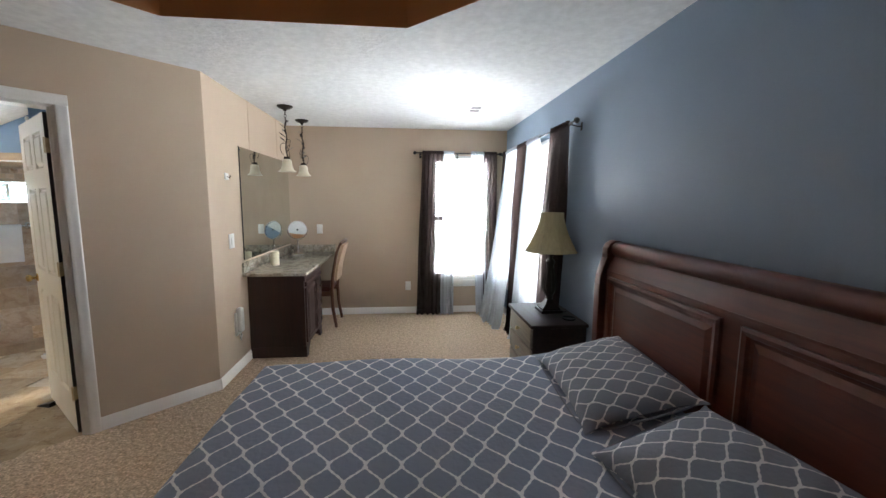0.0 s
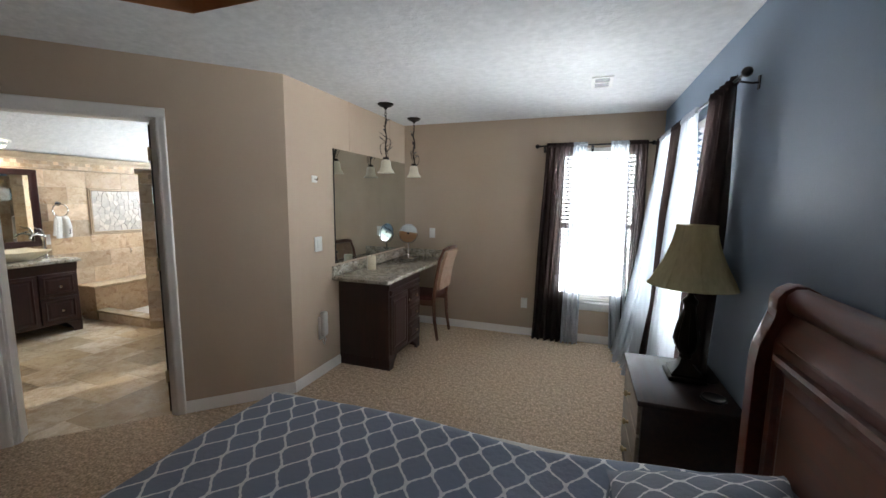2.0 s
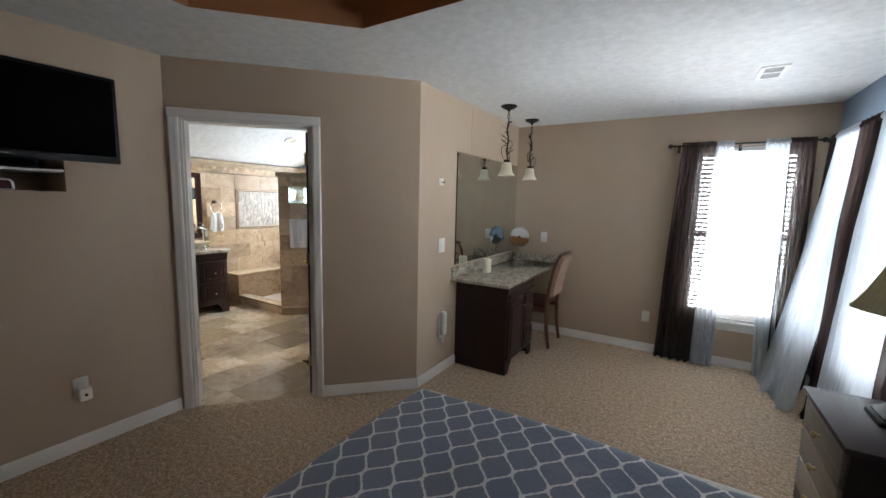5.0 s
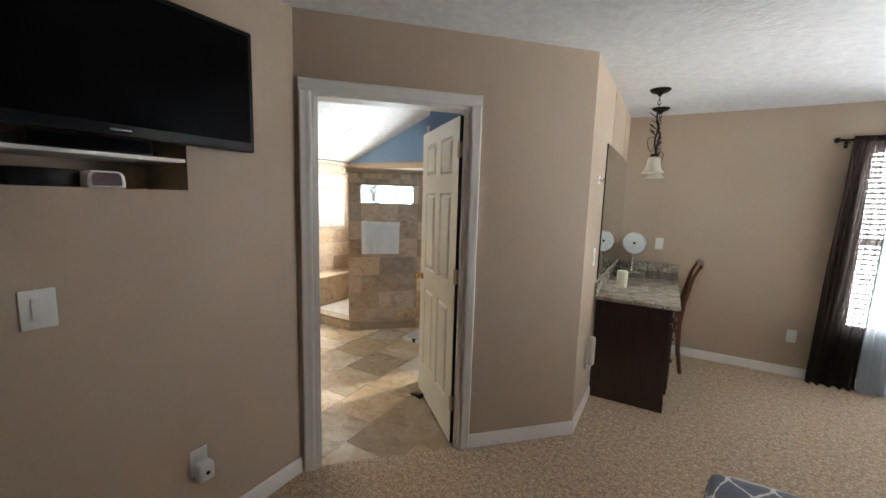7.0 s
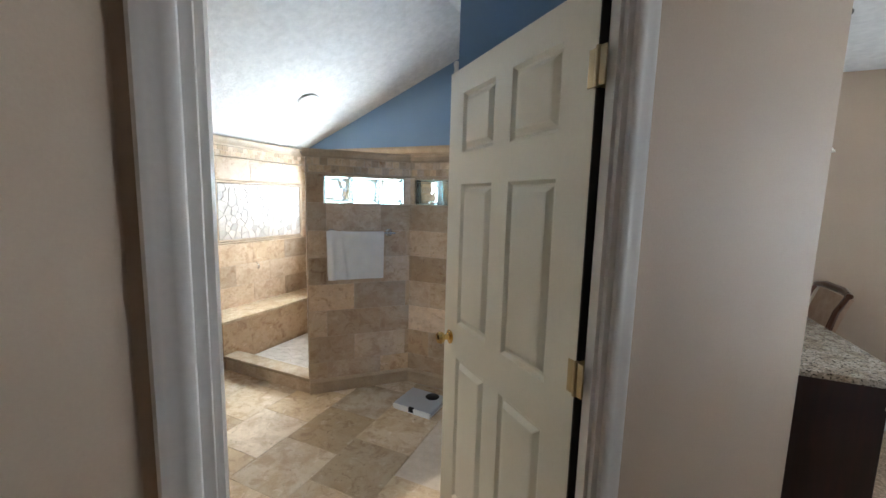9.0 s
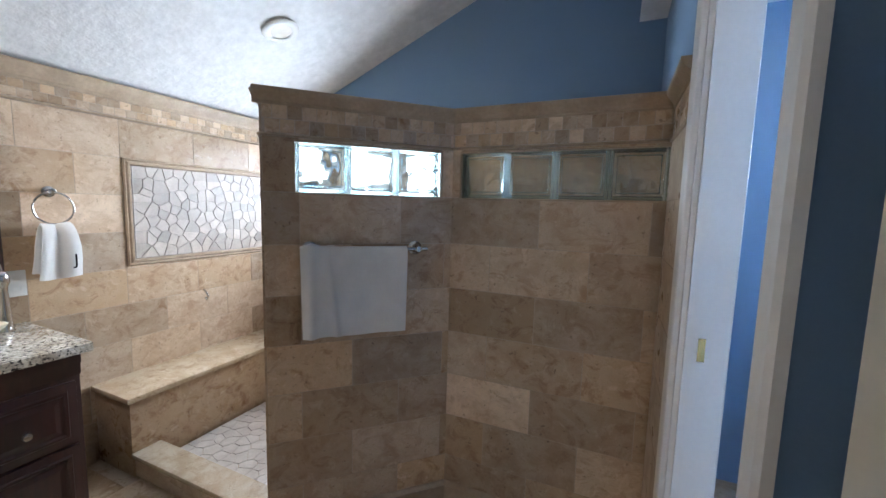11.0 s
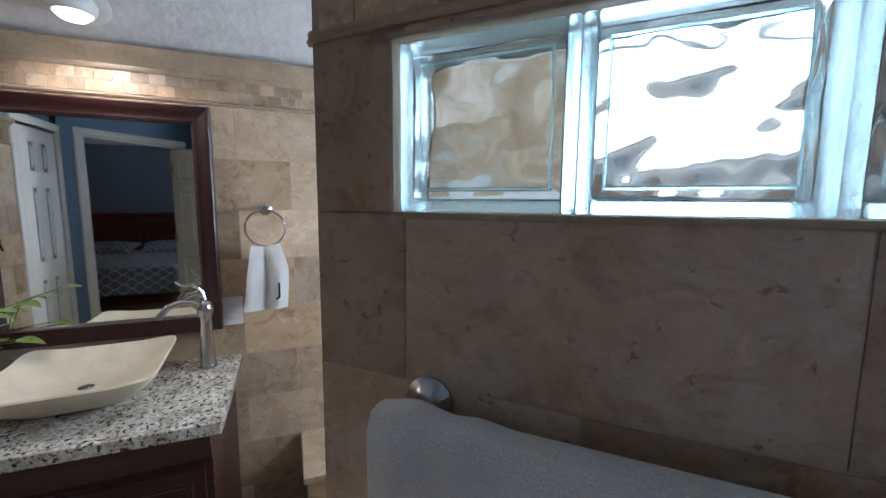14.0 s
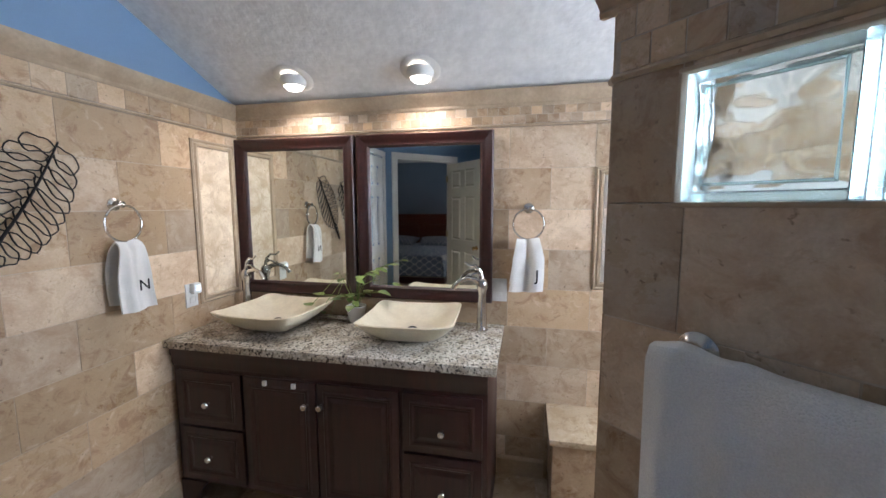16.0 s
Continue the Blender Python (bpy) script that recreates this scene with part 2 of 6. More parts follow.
def sheet(fn, nu, nv, bm=None, uv=None, thick=0.0, closed_u=False):
    """A surface fn(i/nu, j/nv) on a grid; uv gives its cloth coordinates."""
    b = bmesh.new()
    lay = b.loops.layers.uv.new("cloth") if uv else None
    vs = [[b.verts.new(fn(i / nu, j / nv)) for j in range(nv + 1)] for i in range(nu + 1)]
    for i in range(nu):
        for j in range(nv):
            f = b.faces.new((vs[i][j], vs[i + 1][j], vs[i + 1][j + 1], vs[i][j + 1]))
            if uv:
                for lp, (a, c) in zip(f.loops, ((i, j), (i + 1, j), (i + 1, j + 1), (i, j + 1))):
                    lp[lay].uv = uv(a / nu, c / nv)
    if thick:
        bmesh.ops.recalc_face_normals(b, faces=b.faces[:])
        bmesh.ops.solidify(b, geom=b.faces[:], thickness=thick)
    return join(bm, b) if bm is not None else b


def wall_frame(p0, p1):
    """Places x along p0 to p1 and -y as the side that faces the room, on the right of that line."""
    d = Vector((p1[0] - p0[0], p1[1] - p0[1], 0))
    return Matrix.Translation((p0[0], p0[1], 0)) @ Matrix.Rotation(math.atan2(d.y, d.x), 4, "Z"), d.length


def wall(name, p0, p1, z0, z1, thick, materials, holes=(), label="", top=None):
    """A wall whose room face runs from p0 to p1 with the room on the right; holes are (from, to, low, high). top(u) gives a raked top."""
    frame_m, length = wall_frame(p0, p1)
    us = sorted({0.0, length, *(h[0] for h in holes), *(h[1] for h in holes)})
    zs = sorted({z0, z1, *(h[2] for h in holes), *(h[3] for h in holes)})
    solid = {}
    for i in range(len(us) - 1):
        for j in range(len(zs) - 1):
            cu, cz = (us[i] + us[i + 1]) / 2, (zs[j] + zs[j + 1]) / 2
            solid[i, j] = not any(h[0] < cu < h[1] and h[2] < cz < h[3] for h in holes)
    b = bmesh.new()
    cache = {}

    def vert(i, j, back):
        key = (i, j, back)
        if key not in cache:
            z = zs[j]
            if top and j == len(zs) - 1:
                z = top(us[i])
            cache[key] = b.verts.new((us[i], thick if back else 0.0, z))
        return cache[key]

    def quad(*vs, idx=0):
        b.faces.new(vs).material_index = idx

    for (i, j), on in solid.items():
        if not on:
            continue
        quad(vert(i, j, 0), vert(i + 1, j, 0), vert(i + 1, j + 1, 0), vert(i, j + 1, 0))
        quad(vert(i, j, 1), vert(i, j + 1, 1), vert(i + 1, j + 1, 1), vert(i + 1, j, 1), idx=1 if len(materials) > 1 else 0)
        for di, dj, ends in ((-1, 0, ((i, j), (i, j + 1))), (1, 0, ((i + 1, j), (i + 1, j + 1))), (0, -1, ((i, j), (i + 1, j))), (0, 1, ((i, j + 1), (i + 1, j + 1)))):
            if not solid.get((i + di, j + dj), False):
                (a, c), (e, f) = ends
                quad(vert(a, c, 0), vert(e, f, 0), vert(e, f, 1), vert(a, c, 1))
    ob = new(name, mesh_of(name, b, materials))
    ob.matrix_basis = frame_m
    return tagged(ob, label, "wall", kind="structure")


# ---- bedroom shell ----
XE, XW, XV, YN, YS = 1.615, -2.414, -1.20, 5.31, -1.60
H = 2.43
DA, DB = (XW, 2.041), (XV, 3.255)


def bath_top(x):
    """Height of the raked bathroom ceiling."""
    return 2.035 + 0.415 * (x + 5.09)


wall("wall_north", (XV - 0.12, YN), (XE + 0.14, YN), 0, H + 0.3, 0.14, [BEIGE, EXTERIOR], [(1.92, 2.78, 0.445, 2.10)], "beige painted bedroom wall with one tall window")
wall("wall_east", (XE, YN), (XE, YS), 0, H + 0.3, 0.14, [BLUE, EXTERIOR], [(0.27, 1.01, 0.445, 2.10), (1.15, 1.89, 0.445, 2.10)], "dusty blue painted bedroom wall with two tall windows")
wall("wall_south", (XE, YS), (XW, YS), 0, H + 0.3, 0.14, [BEIGE, EXTERIOR], [], "beige painted bedroom wall")
wall("wall_television", (XW, YS), DA, 0, H + 0.3, 0.12, [BEIGE, BEIGE], [(2.622, 3.127, 1.539, 1.81)], "beige painted bedroom wall with a recessed niche")
wall("wall_doorway", DA, DB, 0, 3.75, 0.12, [BEIGE, BATH_BLUE], [(0.082, 0.928, 0, 2.049)], "angled wall with a doorway, beige towards the bedroom")
wall("wall_vanity", DB, (XV, YN), 0, 3.8, 0.12, [BEIGE, BATH_BLUE], [], "beige painted wall behind the dressing vanity")

b = prism([(-2.52, -1.75), (1.75, -1.75), (1.75, 5.45), (-1.26, 5.45), (-1.26, 3.28), (-2.456, 2.083), (-2.52, 2.02)], 0.12, m=Matrix.Translation((0, 0, -0.12)))
fl = tagged(new("floor", mesh_of("floor", b, CARPET)), "beige textured carpet over the bedroom floor", "floor", kind="structure")

# ceiling with an eight-sided tray
tray = [(-0.96, 2.375), (0.29, 2.375), (0.87, 1.795), (0.87, -0.17), (0.29, -0.75), (-0.96, -0.75), (-1.54, -0.17), (-1.54, 1.795)]
b = bmesh.new()
outer = [(-2.55, 5.45), (1.75, 5.45), (1.75, 1.795), (1.75, -0.17), (1.75, -1.74), (-2.55, -1.74), (-2.55, -0.17), (-2.55, 1.795)]
lo_in = [b.verts.new((x, y, H)) for x, y in tray]
lo_out = [b.verts.new((x, y, H)) for x, y in outer]
hi_in = [b.verts.new((x, y, H + 0.26)) for x, y in tray]
hi_out = [b.verts.new((x, y, H + 0.30)) for x, y in outer]
cap_in = [b.verts.new((x, y, H + 0.30)) for x, y in tray]
for i in range(8):
    j = (i + 1) % 8
    b.faces.new((lo_in[i], lo_in[j], lo_out[j], lo_out[i]))
    b.faces.new((lo_in[i], hi_in[i], hi_in[j], lo_in[j])).material_index = 1
    b.faces.new((cap_in[i], hi_out[i], hi_out[j], cap_in[j]))
b.faces.new(hi_in).material_index = 1
b.faces.new(cap_in)
me = mesh_of("ceiling", b, [CEIL, ORANGE])
tagged(new("ceiling", me), "white textured ceiling with a terracotta painted tray", "ceiling", kind="structure")

# ---- bathroom shell ----
BW, BS, BN, PX = -5.09, 2.096, 5.238, -2.42
rake = lambda x0, s: (lambda u: bath_top(x0 + s * u) + 0.03)
wall("wall_bath_west", (BW, BS - 0.12), (BW, BN + 0.12), 0, 2.08, 0.12, [GROUT, EXTERIOR], [], "travertine tiled bathroom wall behind the washstand")
wall("wall_bath_south", (-2.62, BS), (BW, BS), 0, 3.2, 0.12, [BATH_BLUE, BATH_BLUE], [], "bathroom wall with travertine below and blue paint above", top=rake(-2.62, -1))
wall("wall_bath_corner", (-2.62, 2.0), (-2.62, BS), 0, 3.15, 0.1, [BATH_BLUE], [], "short blue bathroom wall end")
wall("wall_doorway_end", (-2.66, 2.041 - 0.246 + 0.0), DA, 0, 3.15, 0.12, [BATH_BLUE], [], "blue end of the angled wall")
wall("wall_bath_north", (BW, BN), (XV - 0.10, BN), 0, 3.4, 0.14, [BATH_BLUE, EXTERIOR], [(0.15, 1.45, 1.16, 1.96), (3.355, 3.74, 1.47, 2.01)], "blue bathroom wall with a shower window and a small window", top=rake(BW, 1))
wall("wall_toilet_partition", (PX, BN), (PX, 3.313), 0, 3.15, 0.10, [BATH_BLUE, BATH_BLUE], [(BN - 3.983, BN - 3.363, 0, 2.03)], "blue partition with the toilet room doorway", top=lambda u: bath_top(PX) + 0.05)
wall("wall_toilet_south", (PX + 0.10, 3.313), (XV - 0.12, 3.313), 0, 3.2, 0.10, [BATH_BLUE, BATH_BLUE], [], "blue wall of the toilet room", top=rake(PX + 0.1, 1))
b = bmesh.new()
x0, x1 = BW - 0.12, XV - 0.02
for y in (BS - 0.12, BN + 0.14):
    for x, dz in ((x0, 0), (x1, 0), (x1, 0.06), (x0, 0.06)):
        b.verts.new((x, y, bath_top(x) + dz))
b.verts.ensure_lookup_table()
v = b.verts
for f in ((0, 1, 2, 3), (4, 5, 6, 7), (0, 1, 5, 4), (1, 2, 6, 5), (2, 3, 7, 6), (3, 0, 4, 7)):
    b.faces.new([v[i] for i in f])
tagged(new("ceiling_bath", mesh_of("ceiling_bath", b, CEIL)), "raked white textured bathroom ceiling", "ceiling", kind="structure")
b = prism([(BW - 0.1, BS - 0.1), (-2.54, BS - 0.1), (-2.50, 2.04), (-2.456, 2.084), (-1.261, 3.279), (-1.261, BN + 0.1), (BW - 0.1, BN + 0.1)], 0.1, m=Matrix.Translation((0, 0, -0.107)))
bath_floor = tagged(new("floor_bath", mesh_of("floor_bath", b, GROUT)), "travertine tiled bathroom floor", "floor", kind="structure")
b = box(-400, 400, -400, 400, -0.75, -0.6)
tagged(new("ground", mesh_of("ground", b, EXTERIOR)), "pale ground outside the house", "ground", kind="structure")

# ---- more materials ----
def simple(name, colour, rough=0.5, metal=0.0, **more):
    return mat(name, colour, tuple(c * 0.9 for c in colour), rough=rough, metal=metal, fine=more.pop("fine", 0.03), **more)


def wood(name, dark, light, rough=0.28, axis=(1.0, 14.0, 14.0), coat=0.3):
    """Stained timber with grain drawn out along one axis of the piece."""
    m = bpy.data.materials.new(name)
    m.use_nodes = True
    nt = m.node_tree
    n, l = nt.nodes.new, nt.links.new
    p = nt.nodes["Principled BSDF"]
    co = n("ShaderNodeTexCoord")
    mp = n("ShaderNodeMapping"); mp.inputs["Scale"].default_value = axis
    l(co.outputs["Object"], mp.inputs["Vector"])
    no = n("ShaderNodeTexNoise"); no.inputs["Scale"].default_value, no.inputs["Detail"].default_value, no.inputs["Distortion"].default_value = 3.0, 7, 0.6
    l(mp.outputs[0], no.inputs["Vector"])
    rp = n("ShaderNodeMapRange"); rp.inputs[1].default_value, rp.inputs[2].default_value = 0.3, 0.7
    l(no.outputs[0], rp.inputs[0])
    mx = n("ShaderNodeMix"); mx.data_type = "RGBA"; mx.inputs[6].default_value, mx.inputs[7].default_value = (*dark, 1), (*light, 1)
    l(rp.outputs[0], mx.inputs[0]); l(mx.outputs[2], p.inputs["Base Color"])
    r2 = n("ShaderNodeMapRange"); r2.inputs[3].default_value, r2.inputs[4].default_value = rough * 0.8, rough * 1.3
    l(no.outputs[0], r2.inputs[0]); l(r2.outputs[0], p.inputs["Roughness"])
    bp = n("ShaderNodeBump"); bp.inputs["Strength"].default_value, bp.inputs["Distance"].default_value = 0.04, 0.0015
    l(no.outputs[0], bp.inputs["Height"]); l(bp.outputs[0], p.inputs["Normal"])
    p.inputs["Coat Weight"].default_value, p.inputs["Coat Roughness"].default_value = coat, 0.2
    return m


CHERRY = wood("cherry stained wood", (0.066, 0.012, 0.0055), (0.115, 0.023, 0.010), axis=(14, 1, 14), rough=0.34, coat=0.12)
ESPRESSO = wood("dark espresso stained wood", (0.017, 0.0042, 0.0034), (0.036, 0.0082, 0.006), axis=(14, 14, 1), rough=0.38, coat=0.08)
NIGHTWOOD = wood("dark walnut stained wood", (0.022, 0.010, 0.008), (0.045, 0.020, 0.015), axis=(14, 1, 14), rough=0.42, coat=0.05)
CHAIRWOOD = wood("reddish stained chair wood", (0.09, 0.03, 0.014), (0.15, 0.055, 0.028), axis=(14, 14, 1))
DRAWERWOOD = wood("grey-brown drawer wood", (0.17, 0.14, 0.11), (0.26, 0.22, 0.18), axis=(14, 1, 14), rough=0.4)
BRONZE = simple("oil-rubbed bronze", (0.03, 0.022, 0.018), 0.4, 0.7, scale=30)
BLACKMETAL = simple("black metal", (0.015, 0.014, 0.014), 0.4, 0.5, scale=30)
CHROME = simple("polished chrome", (0.78, 0.78, 0.78), 0.08, 1.0, fine=0.01)
NICKEL = simple("brushed nickel", (0.55, 0.53, 0.50), 0.24, 1.0, scale=60)
BRASS = simple("polished brass", (0.80, 0.56, 0.22), 0.18, 1.0)
OLDBRASS = simple("tarnished brass hinge", (0.50, 0.40, 0.24), 0.35, 1.0, scale=30)
PLASTIC = simple("white plastic", (0.78, 0.77, 0.73), 0.35)
BLACKPLASTIC = simple("black plastic", (0.010, 0.010, 0.011), 0.35)
BLACKPLASTIC.node_tree.nodes["Principled BSDF"].inputs["Specular IOR Level"].default_value = 0.15
SCREEN = simple("glossy black screen", (0.003, 0.003, 0.0035), 0.2)
SCREEN.node_tree.nodes["Principled BSDF"].inputs["Specular IOR Level"].default_value = 0.03
RED = simple("dark red plastic", (0.05, 0.004, 0.006), 0.25)
WAX = simple("ivory candle wax", (0.80, 0.74, 0.56), 0.5)
UPHOLSTERY = mat("peach woven upholstery", (0.52, 0.36, 0.26), (0.44, 0.29, 0.20), 20, 0.85, bump=0.5, bump_scale=300, fine=0.15)
SEATCLOTH = mat("dark red seat cloth", (0.10, 0.03, 0.025), (0.08, 0.024, 0.02), 20, 0.85, bump=0.5, bump_scale=300, fine=0.15)
MATTRESS = mat("white mattress ticking", (0.7, 0.69, 0.66), (0.62, 0.61, 0.58), 9, 0.9, bump=0.3, bump_scale=120)


def cloth_through(name, colour, clear, glow, rough=0.9):
    """Thin curtain cloth: part bare, part glowing through, part matt, with a woven thickness."""
    m = bpy.data.materials.new(name)
    m.use_nodes = True
    nt = m.node_tree
    n, l = nt.nodes.new, nt.links.new
    out = nt.nodes["Material Output"]
    nt.nodes.remove(nt.nodes["Principled BSDF"])
    d = n("ShaderNodeBsdfDiffuse"); t = n("ShaderNodeBsdfTranslucent"); c = n("ShaderNodeBsdfTransparent")
    geo = n("ShaderNodeNewGeometry")
    no = n("ShaderNodeTexNoise"); no.inputs["Scale"].default_value = 60
    mp = n("ShaderNodeMapping"); mp.inputs["Scale"].default_value = (1, 1, 0.05)
    l(geo.outputs["Position"], mp.inputs["Vector"]); l(mp.outputs[0], no.inputs["Vector"])
    tone = n("ShaderNodeMix"); tone.data_type = "RGBA"
    tone.inputs[6].default_value, tone.inputs[7].default_value = (*(k * 0.8 for k in colour), 1), (*(min(1, k * 1.15) for k in colour), 1)
    l(no.outputs[0], tone.inputs[0]); l(tone.outputs[2], d.inputs[0]); l(tone.outputs[2], t.inputs[0])
    a = n("ShaderNodeMixShader"); a.inputs[0].default_value = glow
    l(d.outputs[0], a.inputs[1]); l(t.outputs[0], a.inputs[2])
    b2 = n("ShaderNodeMixShader"); b2.inputs[0].default_value = clear
    l(a.outputs[0], b2.inputs[1]); l(c.outputs[0], b2.inputs[2])
    l(b2.outputs[0], out.inputs[0])
    return m


DARKCLOTH = cloth_through("dark brown semi-sheer curtain cloth", (0.062, 0.042, 0.040), 0.10, 0.30)
SHEER = cloth_through("white voile", (0.66, 0.70, 0.74), 0.16, 0.42)
SHADE = cloth_through("olive beige lampshade silk", (0.46, 0.40, 0.25), 0.0, 0.35)
BLINDSLAT = cloth_through("white blind slat", (0.85, 0.85, 0.85), 0.0, 0.5)


def glowing(name, colour, strength):
    m = bpy.data.materials.new(name)
    m.use_nodes = True
    p = m.node_tree.nodes["Principled BSDF"]
    p.inputs["Base Color"].default_value = (*colour, 1)
    p.inputs["Emission Color"].default_value = (*colour, 1)
    p.inputs["Emission Strength"].default_value = strength
    return m


DAYLIGHT = glowing("hazy daylight sky", (0.93, 0.97, 1.0), 6.0)
SHOWERSKY = glowing("hazy daylight over the garden", (0.93, 0.97, 1.0), 2.2)


def clear_glass(name, colour=(1, 1, 1), rough=0.0, wave=0.0, wave_scale=12.0):
    m = bpy.data.materials.new(name)
    m.use_nodes = True
    nt = m.node_tree
    p = nt.nodes["Principled BSDF"]
    p.inputs["Base Color"].default_value = (*colour, 1)
    p.inputs["Roughness"].default_value, p.inputs["IOR"].default_value, p.inputs["Transmission Weight"].default_value = rough, 1.45, 1.0
    if wave:
        geo = nt.nodes.new("ShaderNodeNewGeometry")
        no = nt.nodes.new("ShaderNodeTexNoise"); no.inputs["Scale"].default_value, no.inputs["Detail"].default_value = wave_scale, 0.5
        bp = nt.nodes.new("ShaderNodeBump"); bp.inputs["Strength"].default_value, bp.inputs["Distance"].default_value = 1.0, wave
        nt.links.new(geo.outputs["Position"], no.inputs["Vector"])
        nt.links.new(no.outputs[0], bp.inputs["Height"]); nt.links.new(bp.outputs[0], p.inputs["Normal"])
    return m


PANE = clear_glass("window glass")
MIRROR = simple("silvered mirror glass", (0.82, 0.86, 0.83), 0.02, 1.0, fine=0.0)
FROST = simple("alabaster glass shade", (0.72, 0.66, 0.52), 0.35, scale=14)


def trellis(name, ground, line, px=0.18, py=0.125, width=0.047):
    """Quilted cotton with a printed ogee lattice, laid out in the cloth's own metres."""
    m = bpy.data.materials.new(name)
    m.use_nodes = True
    nt = m.node_tree
    n, l = nt.nodes.new, nt.links.new
    p = nt.nodes["Principled BSDF"]
    uv = n("ShaderNodeUVMap"); uv.uv_map = "cloth"
    wob = n("ShaderNodeTexNoise"); wob.inputs["Scale"].default_value = 45
    l(uv.outputs[0], wob.inputs["Vector"])
    sep = n("ShaderNodeSeparateXYZ"); l(uv.outputs[0], sep.inputs[0])

    def op(kind, a, b=None, c=None):
        k = n("ShaderNodeMath"); k.operation = kind
        for i, v in enumerate((a, b, c)):
            if v is None:
                continue
            if isinstance(v, (int, float)):
                k.inputs[i].default_value = v
            else:
                l(v, k.inputs[i])
        return k.outputs[0]

    u = op("MULTIPLY", sep.outputs[1], 2 * math.pi / px)
    v = op("DIVIDE", sep.outputs[0], py)
    c1 = op("COSINE", u)
    c3 = op("COSINE", op("MULTIPLY", u, 9))
    w = op("ADD", op("MULTIPLY", c1, 0.246), op("MULTIPLY", c3, 0.009))
    lines = []
    for shift, sign in ((0.25, 1), (0.75, -1)):
        f = op("SUBTRACT", op("SUBTRACT", v, shift), op("MULTIPLY", w, sign))
        f = op("ABSOLUTE", op("SUBTRACT", op("FRACT", f), 0.5))
        lines.append(f)
    d = op("SUBTRACT", 0.5, op("MAXIMUM", lines[0], lines[1]))
    d = op("ADD", d, op("MULTIPLY", op("SUBTRACT", wob.outputs[0], 0.5), 0.03))
    mr = n("ShaderNodeMapRange"); mr.inputs[1].default_value, mr.inputs[2].default_value = width * 1.15, width * 0.85
    l(d, mr.inputs[0])
    fib = n("ShaderNodeTexNoise"); fib.inputs["Scale"].default_value, fib.inputs["Detail"].default_value = 260, 4
    l(uv.outputs[0], fib.inputs["Vector"])
    tone = n("ShaderNodeMix"); tone.data_type = "RGBA"
    tone.inputs[6].default_value, tone.inputs[7].default_value = (*(k * 0.72 for k in ground), 1), (*(k * 1.22 for k in ground), 1)
    l(fib.outputs[0], tone.inputs[0])
    mx = n("ShaderNodeMix"); mx.data_type = "RGBA"
    l(mr.outputs[0], mx.inputs[0]); l(tone.outputs[2], mx.inputs[6]); mx.inputs[7].default_value = (*line, 1)
    l(mx.outputs[2], p.inputs["Base Color"])
    p.inputs["Roughness"].default_value = 0.9
    p.inputs["Sheen Weight"].default_value = 0.15
    quilt = n("ShaderNodeTexNoise"); quilt.inputs["Scale"].default_value, quilt.inputs["Detail"].default_value = 42, 3
    l(uv.outputs[0], quilt.inputs["Vector"])
    bp = n("ShaderNodeBump"); bp.inputs["Strength"].default_value, bp.inputs["Distance"].default_value = 0.7, 0.006
    l(quilt.outputs[0], bp.inputs["Height"]); l(bp.outputs[0], p.inputs["Normal"])
    return m


HEM = mat("slate blue quilt binding", (0.11, 0.13, 0.165), (0.09, 0.11, 0.14), 20, 0.9, bump=0.4, bump_scale=300, fine=0.1)
BEDDING = trellis("slate blue trellis quilt", (0.215, 0.255, 0.345), (0.84, 0.85, 0.86))
SHAM = trellis("slate blue trellis pillow cotton", (0.225, 0.252, 0.31), (0.82, 0.82, 0.83))


# ---- trim: baseboards, casings, windows, door ----
def along(p0, p1, z=0.0, lift=0.0):
    m, length = wall_frame(p0, p1)
    return m @ Matrix.Translation((0, -lift, z)), length


BASE = [(0, 0), (0.014, 0), (0.014, 0.062), (0.010, 0.070), (0.010, 0.078), (0.005, 0.086), (0, 0.086)]
runs = [((XV, YN), (XE, YN)), ((XE, YN), (XE, YS)), ((XE, YS), (XW, YS)), ((XW, YS), (XW, 0.18)), ((XW, 0.942), DA), (DB, (XV, YN))]
dm, dl = wall_frame(DA, DB)
q = dm @ Vector((0.989, 0, 0))
runs.append(((q.x, q.y), DB))
for p0, p1 in runs:
    m, length = along(p0, p1)
    part("baseboard", profile_run(BASE, length, m=m), TRIM)
for ob in [o for o in scene.collection.objects if o.name.startswith("baseboard")]:
    tagged(ob, "white painted moulded baseboard", "baseboard", kind="structure")

CASE = [(0, 0), (0.012, 0), (0.015, 0.004), (0.016, 0.020), (0.0145, 0.029), (0.018, 0.040), (0.018, 0.053), (0.012, 0.060), (0, 0.060)]


def casing(m, u0, u1, top, low=0.0):
    """Three moulded boards round an opening from u0 to u1, on the wall face y = 0 of m."""
    up = lambda x, flip: m @ Matrix.Translation((x, 0, low)) @ Matrix(((0, 0, -1 if flip else 1, 0), (0, 1, 0, 0), (1, 0, 0, 0), (0, 0, 0, 1)))
    b = profile_run(CASE, top - low, m=up(u0, True))
    profile_run(CASE, top - low, bm=b, m=up(u1, False))
    profile_run(CASE, u1 - u0 + 0.120, bm=b, m=m @ Matrix.Translation((u0 - 0.060, -0.0008, top)))
    return b


